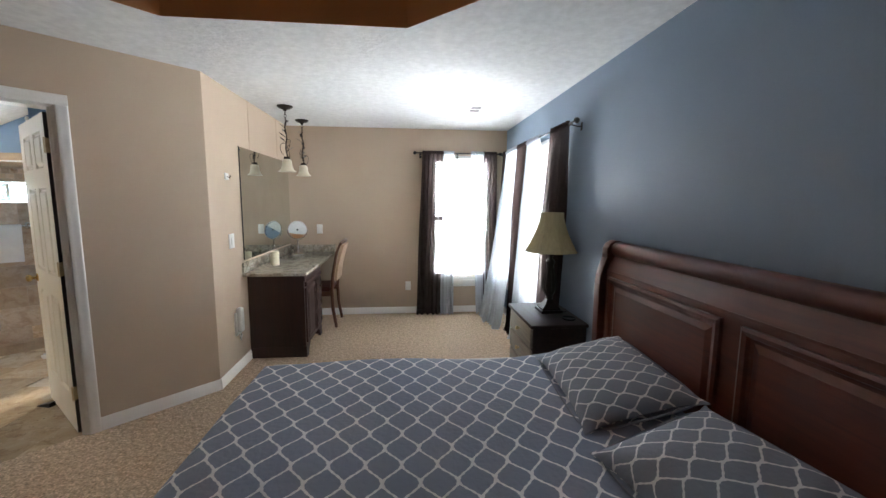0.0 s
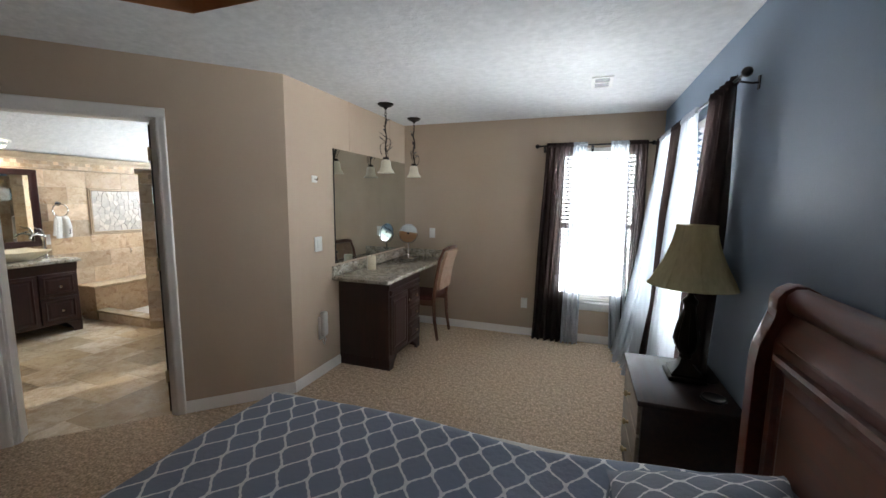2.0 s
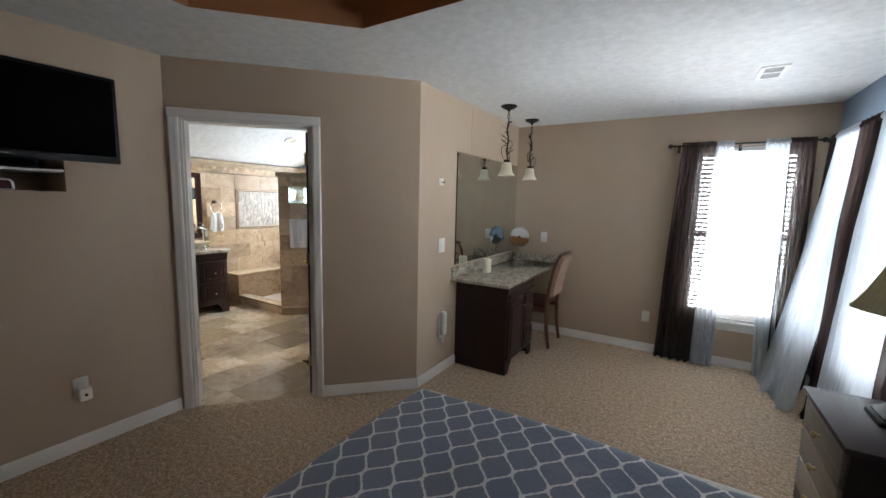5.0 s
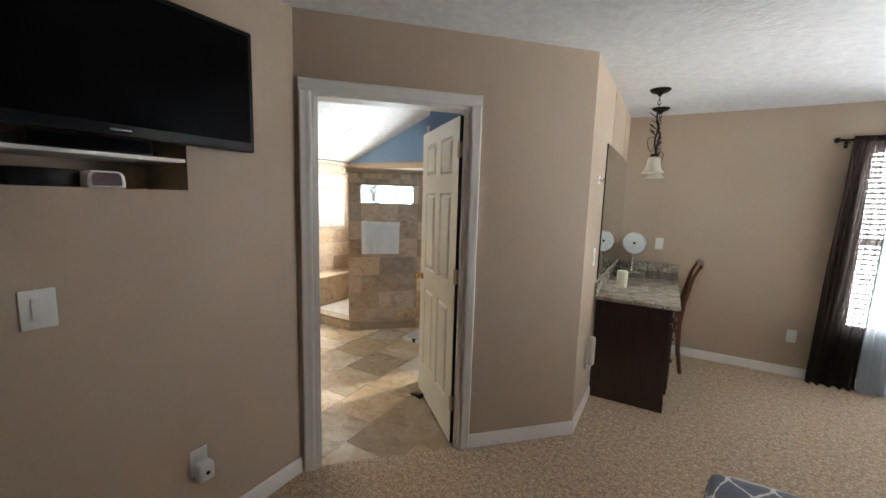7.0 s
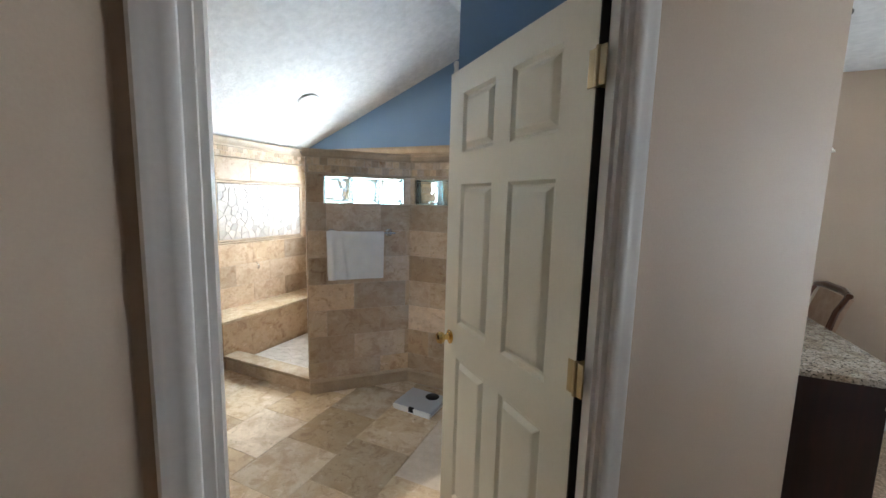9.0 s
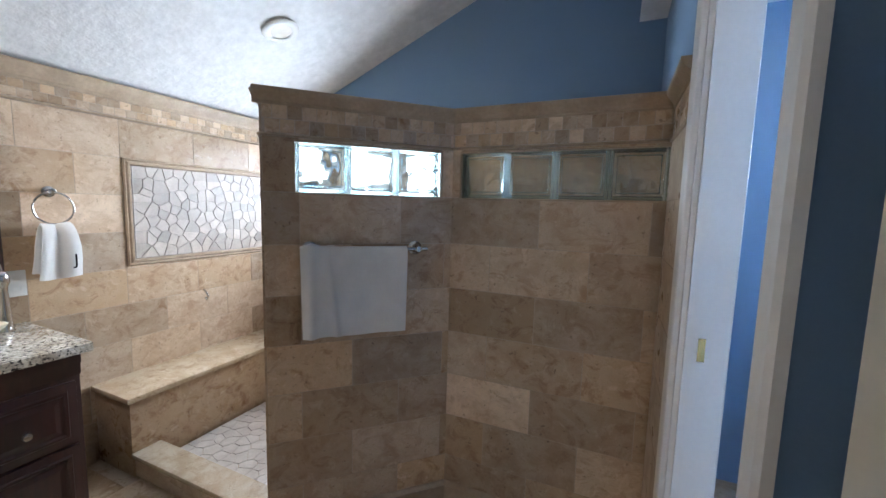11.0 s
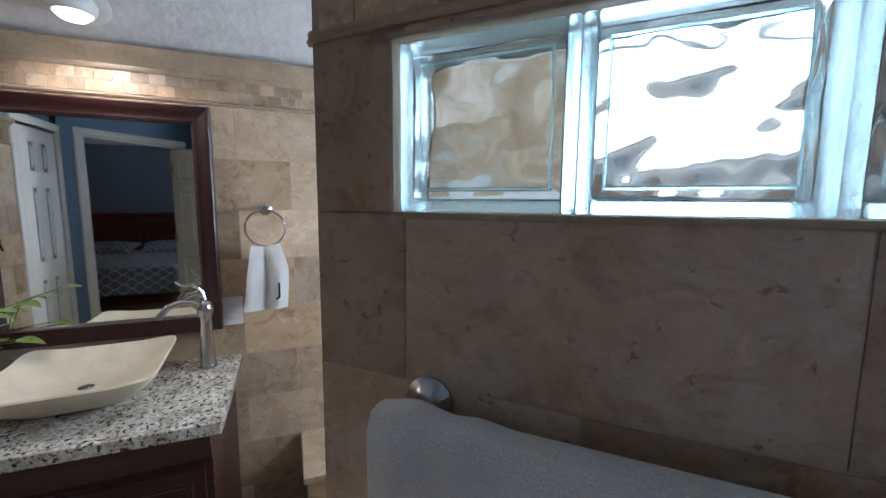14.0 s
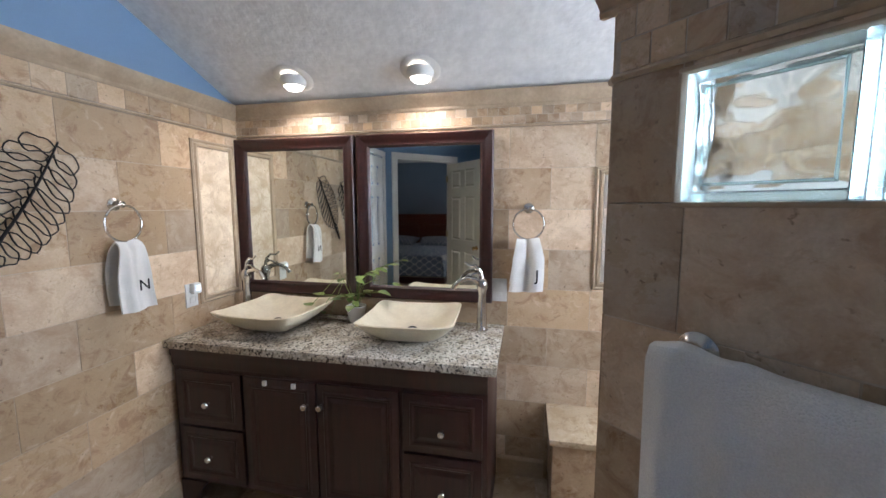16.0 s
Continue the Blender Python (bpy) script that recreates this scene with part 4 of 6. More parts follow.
# ---- nightstand, lamp ----
ns = thing("nightstand", "dark-stained nightstand with grey-brown drawer fronts", "nightstand", Matrix.Translation((1.39, 3.10, 0)))
part("carcass", box(-0.188, 0.215, -0.290, 0.290, 0.08, 0.592, 0.004), NIGHTWOOD, ns)
part("top", box(-0.215, 0.218, -0.318, 0.318, 0.592, 0.620, 0.006), NIGHTWOOD, ns)
part("plinth", box(-0.198, 0.215, -0.300, 0.300, 0.0, 0.085, 0.006), NIGHTWOOD, ns)
for z0, z1 in ((0.425, 0.578), (0.265, 0.413), (0.10, 0.253)):
    d = part("drawer", box(-0.206, -0.187, -0.272, 0.272, z0, z1, 0.006), DRAWERWOOD, ns, "grey-brown drawer front")
    part("knob", lathe([(0, 0), (0.010, 0.0), (0.007, 0.010), (0.016, 0.018), (0.018, 0.026), (0.010, 0.032), (0, 0.033)], 16,
                       m=Matrix.Translation((-0.206, 0.0, (z0 + z1) / 2)) @ Matrix.Rotation(radians(-90), 4, "Y")), OLDBRASS, d, "antique brass knob")
lamp = thing("table_lamp", "dark bronze table lamp with a belled beige shade", "lamp", Matrix.Translation((1.438, 3.15, 0.620)) @ Matrix.Diagonal((1.03, 1.03, 1.07, 1)))
b = box(-0.085, 0.085, -0.085, 0.085, 0.0, 0.022, 0.006)
box(-0.072, 0.072, -0.072, 0.072, 0.022, 0.036, 0.005, bm=b)
bm4 = bmesh.new()
prev = None
for k, (w_, z_) in enumerate(((0.070, 0.036), (0.052, 0.050), (0.036, 0.066), (0.027, 0.082), (0.024, 0.098))):
    ring = [bm4.verts.new((sx * w_, sy * w_, z_)) for sx, sy in ((-1, -1), (1, -1), (1, 1), (-1, 1))]
    if prev:
        for i in range(4):
            bm4.faces.new((prev[i], prev[(i + 1) % 4], ring[(i + 1) % 4], ring[i]))
    prev = ring
bm4.faces.new(prev)
join(b, bm4)
part("base", b, BRONZE, lamp)
part("stem", lathe([(0.022, 0.09), (0.030, 0.105), (0.026, 0.118), (0.046, 0.15), (0.056, 0.19), (0.054, 0.225), (0.042, 0.275), (0.032, 0.325), (0.027, 0.36), (0.034, 0.372), (0.036, 0.385), (0.024, 0.40),
                    (0.015, 0.412), (0.012, 0.46), (0, 0.462)], 24), BRONZE, lamp)
for i in range(8):
    a = i * math.pi / 4
    part("leaf_rib", tube([(0.050 * math.cos(a), 0.050 * math.sin(a), 0.16), (0.059 * math.cos(a), 0.059 * math.sin(a), 0.195), (0.047 * math.cos(a), 0.047 * math.sin(a), 0.265), (0.031 * math.cos(a), 0.031 * math.sin(a), 0.335)], [0.003, 0.007, 0.006, 0.002], 6), BRONZE, lamp)


def shade_at(s, t, off=0.0):
    a = s * 2 * math.pi
    r = 0.088 + 0.112 * t ** 1.75 + 0.004 * math.sin(t * math.pi)
    panel = 1 - 0.035 * abs(math.sin(a * 4)) ** 0.7 * 0.6
    return ((r * panel - off) * math.cos(a), (r * panel - off) * math.sin(a), 0.748 - 0.285 * t)


sh = part("shade", sheet(shade_at, 64, 18), SHADE, lamp, "olive-beige pleated bell shade")
for i in range(8):
    part("seam", tube([Vector(shade_at((i + 0.0) / 8, t / 8)) * 1.0 for t in range(9)], 0.0022, 5), SHADE, sh)
for t, z in ((0.0, 0.0), (1.0, 0.0)):
    part("binding", tube([shade_at(k / 64, t) for k in range(64)], 0.0035, 6, closed=True), SHADE, sh)
part("harp", tube([(0.0, 0.015, 0.45), (0.0, 0.06, 0.52), (0.0, 0.06, 0.64), (0.0, 0.0, 0.74), (0.0, -0.06, 0.64), (0.0, -0.06, 0.52), (0.0, -0.015, 0.45)], 0.002, 6), BRASS, lamp)
part("bulb", lathe([(0.012, 0.46), (0.014, 0.50), (0.030, 0.55), (0.028, 0.58), (0, 0.60)], 16), FROST, lamp)
part("cord", tube([(0.08, -0.03, 0.006), (0.11, -0.05, 0.004), (0.14, -0.03, 0.004), (0.158, 0.03, 0.004)], 0.003, 6), BLACKPLASTIC, lamp)
ck = thing("coaster", "round dark coaster lying on the nightstand", "coaster", Matrix.Translation((1.512, 2.92, 0.620)))
part("disc", lathe([(0, 0), (0.050, 0.0), (0.054, 0.004), (0.054, 0.010), (0.048, 0.013), (0.044, 0.010), (0, 0.010)], 28), BLACKPLASTIC, ck)

# ---- bedroom: television, niche, switches ----
tv = thing("television", "black flat-screen television on a wall bracket", "television", Matrix.Translation((-2.32, 1.283, 1.95)) @ Matrix.Rotation(radians(90), 4, "Z"))
b = box(-0.475, 0.475, 0.0, 0.045, -0.242, 0.242, 0.006)
part("casing", b, BLACKPLASTIC, tv)
part("screen", box(-0.455, 0.455, -0.002, 0.002, -0.205, 0.222), SCREEN, tv, shade=False)
part("badge", box(-0.03, 0.03, -0.003, 0.0, -0.226, -0.220), NICKEL, tv)
part("front_label", box(-0.43, -0.33, -0.003, 0.0, -0.224, -0.218), NICKEL, tv)
part("bracket", box(-0.10, 0.10, 0.045, 0.090, -0.10, 0.10, 0.004), BLACKMETAL, tv)
nn = tagged(part("niche_lining", (lambda b: (box(2.622, 3.127, 0.119, 0.34, 1.527, 1.539, bm=b), box(2.622, 3.127, 0.119, 0.34, 1.81, 1.822, bm=b), box(2.610, 2.622, 0.119, 0.34, 1.527, 1.822, bm=b),
      box(3.127, 3.139, 0.119, 0.34, 1.527, 1.822, bm=b), b)[-1])(box(2.610, 3.139, 0.34, 0.352, 1.527, 1.822)), BEIGE, at=tm), "painted lining of the wall niche", "niche", kind="structure")
shelf = thing("niche_shelf", "thin white shelf inside the wall niche", "shelf", tm)
part("board", box(2.624, 3.125, 0.004, 0.33, 1.646, 1.660, 0.002), TRIM, shelf)
rx = thing("media_box", "flat black media box on the niche shelf", "media box", tm @ Matrix.Translation((2.86, 0.16, 1.660)))
part("housing", box(-0.17, 0.17, -0.12, 0.12, 0.004, 0.055, 0.004), BLACKPLASTIC, rx)
part("front", box(-0.165, 0.165, -0.123, -0.12, 0.010, 0.048), SCREEN, rx)
dk = thing("dark_box", "low black box at the bottom of the niche", "box", tm @ Matrix.Translation((2.74, 0.18, 1.539)))
part("housing", box(-0.09, 0.09, -0.09, 0.09, 0, 0.06, 0.006), BLACKPLASTIC, dk)
clock = thing("alarm_clock", "white rounded clock radio with a dark red face", "clock", tm @ Matrix.Translation((2.880, 0.07, 1.539)))
arch = [(-0.05, 0.0), (0.05, 0.0), (0.055, 0.012), (0.052, 0.045), (0.040, 0.058), (-0.040, 0.058), (-0.052, 0.045), (-0.055, 0.012)]
lay = Matrix(((1, 0, 0, 0), (0, 0, 1, -0.04), (0, 1, 0, 0), (0, 0, 0, 1)))
part("body", prism(arch, 0.07, m=lay, bevel=0.004), PLASTIC, clock)
part("face", prism([(x * 0.78, 0.008 + z * 0.78) for x, z in arch], 0.004, m=Matrix(((1, 0, 0, 0), (0, 0, 1, -0.0425), (0, 1, 0, 0), (0, 0, 0, 1)))), RED, clock, "dark red display")


def plate(name, m, label, kind="switch", w=0.072, h=0.118, cat="light switch"):
    s = thing(name, label, cat, m)
    part("plate", box(-w / 2, w / 2, -0.007, 0.0, -h / 2, h / 2, 0.003), PLASTIC, s)
    if kind == "switch":
        part("rocker", box(-0.017, 0.017, -0.011, -0.006, -0.034, 0.034, 0.002), PLASTIC, s)
    else:
        for z in (-0.026, 0.026):
            part("socket", box(-0.016, 0.016, -0.009, -0.006, z - 0.014, z + 0.014, 0.003), PLASTIC, s)
    return s


vm, _ = wall_frame(DB, (XV, YN))
plate("light_switch", tm @ Matrix.Translation((1.071 - YS, 0, 1.162)), "white rocker switch plate on the beige wall", w=0.085, h=0.125)
tvo = plate("wall_outlet", tm @ Matrix.Translation((1.509 - YS, 0, 0.385)), "white wall outlet on the beige wall", "outlet", cat="outlet")
nl = thing("plug_in_freshener", "small white plug-in air freshener in the outlet", "air freshener", tm @ Matrix.Translation((1.516 - YS, -0.009, 0.340)))
part("body", box(-0.032, 0.032, -0.05, 0.0, -0.03, 0.05, 0.012, seg=3), PLASTIC, nl)
part("vent", lathe([(0, 0), (0.008, 0.0), (0.008, 0.003), (0, 0.003)], 14, m=Matrix.Translation((0, -0.05, 0.01)) @ Matrix.Rotation(radians(90), 4, "X")), BLACKPLASTIC, nl)
plate("light_switch", vm @ Matrix.Translation((3.598 - 3.255, 0, 1.157)), "white double switch plate beside the vanity mirror", w=0.095, h=0.125)
plate("light_switch", nm @ Matrix.Translation((-0.826 - g0, 0, 1.14)), "white switch plate above the granite counter")
plate("wall_outlet", nm @ Matrix.Translation((0.31 - g0, 0, 0.375)), "white wall outlet near the carpet", "outlet", cat="outlet")
hk = thing("wall_hook", "small white adhesive wall hook on the beige wall", "hook", vm @ Matrix.Translation((0.317, 0, 1.697)))
part("backplate", box(-0.035, 0.035, -0.006, 0, -0.028, 0.028, 0.003), PLASTIC, hk)
part("prong", tube([(0, -0.006, 0.0), (0, -0.026, -0.010), (0, -0.034, 0.010)], 0.006, 8), NICKEL, hk)
ph = thing("cordless_torch", "white upright rechargeable torch plugged into the wall", "torch", vm @ Matrix.Translation((3.60 - 3.255, 0, 0.43)))
part("body", box(-0.032, 0.032, -0.062, -0.012, -0.07, 0.145, 0.018, seg=3), PLASTIC, ph)
part("charger", box(-0.036, 0.036, -0.020, 0, -0.10, 0.10, 0.004), PLASTIC, ph)
part("strap", tube([(0.0, -0.035, -0.07), (0.018, -0.035, -0.11), (0.0, -0.035, -0.145), (-0.018, -0.035, -0.11)], 0.006, 8, closed=True), PLASTIC, ph)


# ---- cabinets ----
def cabinet(name, m, width, depth, height, fronts, timber, label, knob_material, feet=0.10, crown=0.075):
    c = thing(name, label, "cabinet", m)
    part("body", box(0.0, width, 0.018, depth, feet, height, 0.003), timber, c)
    part("crown", profile_run([(0, 0), (0.004, 0.0), (0.010, 0.014), (0.010, 0.046), (0.018, 0.056), (0.018, crown), (0, crown)], width, m=Matrix.Translation((0, 0.018, height - crown))), timber, c)
    for x0 in (0.0, width - 0.02):
        part("side_panel", box(x0, x0 + 0.02, 0.03, depth, 0.0, feet + 0.001), timber, c)
    for x0, x1 in ((0, 0.10), (width - 0.10, width)):
        fo = [(x0, 0), (x1, 0), (x1, feet + 0.002), (x0, feet + 0.002)]
        inner = (x1, x0)[x0 > 0]
        s = -1 if x0 > 0 else 1
        leg = [(x0 if s > 0 else x1, 0), (inner - s * 0.02, 0), (inner - s * 0.012, feet * 0.4), (inner + s * 0.03, feet * 0.85), (inner + s * 0.05, feet + 0.002), (x0 if s > 0 else x1, feet + 0.002)]
        part("foot", prism(leg, 0.025, m=Matrix(((1, 0, 0, 0), (0, 0, 1, 0.012), (0, 1, 0, 0), (0, 0, 0, 1)))), timber, c)
        part("foot", prism([(a, d) for a, d in fo], 0.02, m=Matrix(((1, 0, 0, 0), (0, 0, 1, depth - 0.025), (0, 1, 0, 0), (0, 0, 0, 1)))), timber, c)
    for kind, x0, x1, z0, z1, knobs in fronts:
        fr = part(kind, box(x0, x1, 0.0, 0.020, z0, z1, 0.004), timber, c)
        b = bmesh.new()
        rings = [(0.030, -0.0005), (0.034, -0.006), (0.044, -0.006), (0.050, -0.001), (0.058, -0.001), (0.075, -0.006), (0.078, -0.006)]
        k = min(1.0, (z1 - z0) / 0.24, (x1 - x0) / 0.24)
        loops = [[b.verts.new(q) for q in ((x0 + i * k, y, z0 + i * k), (x1 - i * k, y, z0 + i * k), (x1 - i * k, y, z1 - i * k), (x0 + i * k, y, z1 - i * k))] for i, y in rings]
        for a, d in zip(loops, loops[1:]):
            for i in range(4):
                b.faces.new((a[i], a[(i + 1) % 4], d[(i + 1) % 4], d[i]))
        b.faces.new(loops[-1])
        part("raised_panel", b, timber, fr, shade=False)
        for x, z in knobs:
            part("knob", lathe([(0, 0), (0.009, 0.0), (0.006, 0.010), (0.013, 0.017), (0.016, 0.024), (0.013, 0.031), (0, 0.033)], 16, m=Matrix.Translation((x, -0.004, z)) @ Matrix.Rotation(radians(90), 4, "X")), knob_material, fr, "metal knob")
    return c


def granite(name, base, dark, warm):
    m = bpy.data.materials.new(name)
    m.use_nodes = True
    nt = m.node_tree
    n, l = nt.nodes.new, nt.links.new
    p = nt.nodes["Principled BSDF"]
    geo = n("ShaderNodeNewGeometry")
    v = n("ShaderNodeTexVoronoi"); v.inputs["Scale"].default_value = 130
    no = n("ShaderNodeTexNoise"); no.inputs["Scale"].default_value, no.inputs["Detail"].default_value = 85, 5
    big = n("ShaderNodeTexNoise"); big.inputs["Scale"].default_value, big.inputs["Detail"].default_value = 14, 5
    for k in (v, no, big):
        l(geo.outputs["Position"], k.inputs["Vector"])
    r1 = n("ShaderNodeMapRange"); r1.inputs[1].default_value, r1.inputs[2].default_value = 0.55, 0.62
    l(no.outputs[0], r1.inputs[0])
    r2 = n("ShaderNodeMapRange"); r2.inputs[1].default_value, r2.inputs[2].default_value = 0.42, 0.62
    l(big.outputs[0], r2.inputs[0])
    a = n("ShaderNodeMix"); a.data_type = "RGBA"; a.inputs[6].default_value, a.inputs[7].default_value = (*base, 1), (*warm, 1)
    l(r2.outputs[0], a.inputs[0])
    c = n("ShaderNodeMix"); c.data_type = "RGBA"; c.inputs[7].default_value = (*dark, 1)
    l(r1.outputs[0], c.inputs[0]); l(a.outputs[2], c.inputs[6])
    s = n("ShaderNodeSeparateColor"); l(v.outputs["Color"], s.inputs[0])
    r3 = n("ShaderNodeMapRange"); r3.inputs[3].default_value, r3.inputs[4].default_value = 0.65, 1.25
    l(s.outputs[0], r3.inputs[0])
    sc = n("ShaderNodeVectorMath"); sc.operation = "SCALE"
    l(c.outputs[2], sc.inputs[0]); l(r3.outputs[0], sc.inputs["Scale"])
    l(sc.outputs[0], p.inputs["Base Color"])
    p.inputs["Roughness"].default_value = 0.12
    return m


GRANITE = granite("pale speckled granite", (0.55, 0.50, 0.42), (0.055, 0.048, 0.042), (0.36, 0.31, 0.24))

cm, _ = wall_frame((-0.665, 3.872), (-0.665, 4.6))
cabinet("dressing_cabinet", cm, 0.69, 0.53, 0.813, [
    ("drawer", 0.02, 0.67, 0.690, 0.735, []), ("door", 0.02, 0.375, 0.14, 0.675, [(0.345, 0.58)]),
    ("drawer", 0.39, 0.67, 0.51, 0.675, [(0.53, 0.59)]), ("drawer", 0.39, 0.67, 0.335, 0.505, [(0.53, 0.42)]), ("drawer", 0.39, 0.67, 0.14, 0.32, [(0.53, 0.23)])],
    ESPRESSO, "dark cherry vanity cabinet with panelled door and drawers", NICKEL)
top = thing("dressing_counter", "pale speckled granite counter with a low backsplash", "countertop", Matrix.Translation((-0.92, 4.5, 0.813)))
part("slab", box(-0.275, 0.29, -0.735, 0.80, 0.0, 0.032, 0.006), GRANITE, top)
part("backsplash", box(-0.279, -0.259, -0.72, 0.80, 0.032, 0.125, 0.003), GRANITE, top)
part("backsplash", box(-0.259, 0.29, 0.785, 0.806, 0.032, 0.125, 0.003), GRANITE, top)
wm = thing("wall_mirror", "frameless wall mirror over the granite counter", "mirror", vm @ Matrix.Translation((0, 0, 0)))
part("glass", box(3.836 - 3.255, 5.295 - 3.255, -0.010, -0.003, 0.958, 1.976), MIRROR, wm, shade=False)
part("edge", box(3.830 - 3.255, 3.836 - 3.255, -0.011, -0.002, 0.958, 1.976), BLACKMETAL, wm)
for z in (1.95, 1.06):
    part("clip", box(3.824 - 3.255, 3.859 - 3.255, -0.014, -0.010, z - 0.008, z + 0.008, 0.002), BLACKMETAL, wm)
for y in (4.11, 4.925):
    part("wall_seam", box(y - 0.012 - 3.255, y + 0.012 - 3.255, -0.003, 0.001, 1.98, H), BEIGE, at=vm)
for ob in [o for o in scene.collection.objects if o.name.startswith("wall_seam")]:
    tagged(ob, "raised drywall seam above the mirror", "trim", kind="structure")
cd = thing("pillar_candle", "ivory pillar candle on the granite counter", "candle", Matrix.Translation((-1.055, 4.235, 0.845)))
part("wax", lathe([(0, 0), (0.040, 0), (0.042, 0.004), (0.042, 0.132), (0.038, 0.138), (0.030, 0.132), (0, 0.130)], 24), WAX, cd)
part("wick", tube([(0, 0, 0.13), (0.002, 0, 0.148)], 0.0015, 5), BLACKPLASTIC, cd)
mm = thing("makeup_mirror", "round chrome makeup mirror on a pedestal", "mirror", Matrix.Translation((-1.045, 5.08, 0.845)) @ Matrix.Rotation(radians(16), 4, "Z"))
part("base", lathe([(0, 0), (0.075, 0.0), (0.078, 0.006), (0.060, 0.016), (0.015, 0.026), (0.009, 0.04), (0.009, 0.19), (0, 0.192)], 28), CHROME, mm)
part("yoke", tube([(0.118 * math.cos(a), 0, 0.30 + 0.118 * math.sin(a)) for a in [math.pi + k * math.pi / 16 for k in range(17)]], 0.005, 8), CHROME, mm)
tilt = Matrix.Translation((0, 0, 0.30)) @ Matrix.Rotation(radians(75), 4, "X")
part("rim", lathe([(0.100, -0.008), (0.110, -0.008), (0.112, 0.0), (0.110, 0.008), (0.100, 0.008)], 40, m=tilt), CHROME, mm)
part("glass", lathe([(0, 0.003), (0.100, 0.003), (0.100, -0.003), (0, -0.003)], 40, m=tilt), MIRROR, mm)
part("centre", lathe([(0, 0.004), (0.012, 0.005), (0.010, 0.008), (0, 0.009)], 16, m=tilt), BLACKPLASTIC, mm)

# chair drawn up to the counter, its back towards the room
ch = thing("dining_chair", "reddish wooden chair with a peach upholstered back", "chair", Matrix.Translation((-0.79, 4.965, 0)) @ Matrix.Rotation(radians(90), 4, "Z"))
for x in (-0.20, 0.20):
    part("back_leg", tube([(x, -0.24, 0.0), (x, -0.205, 0.22), (x, -0.195, 0.45), (x * 1.0, -0.215, 0.65), (x * 1.02, -0.265, 0.90), (x * 1.03, -0.31, 1.01)], [0.017, 0.020, 0.022, 0.020, 0.017, 0.014], 8), CHAIRWOOD, ch)
    part("front_leg", tube([(x * 1.05, 0.20, 0.0), (x * 1.05, 0.20, 0.42)], [0.014, 0.022], 8), CHAIRWOOD, ch)
    part("side_rail", box(x - 0.012, x + 0.012, -0.20, 0.21, 0.38, 0.44, 0.003), CHAIRWOOD, ch)
part("front_rail", box(-0.21, 0.21, 0.19, 0.215, 0.38, 0.44, 0.003), CHAIRWOOD, ch)
part("seat", box(-0.215, 0.215, -0.19, 0.235, 0.435, 0.49, 0.02, seg=3), SEATCLOTH, ch)
part("top_rail", tube([(-0.215, -0.31, 1.005), (-0.11, -0.325, 1.022), (0, -0.33, 1.018), (0.11, -0.325, 1.022), (0.215, -0.31, 1.005)], [0.018, 0.022, 0.024, 0.022, 0.018], 8), CHAIRWOOD, ch)
part("back_pad", sheet(lambda s, t: (-0.18 + 0.36 * s, -0.205 - 0.018 * math.sin(math.pi * s) * math.sin(math.pi * t) * 0 - (0.02 + 0.095 * t ** 1.6), 0.56 + 0.43 * t), 10, 14, thick=0.03), UPHOLSTERY, ch, "peach woven back pad")
part("lower_rail", box(-0.19, 0.19, -0.225, -0.20, 0.53, 0.57, 0.004), CHAIRWOOD, ch)


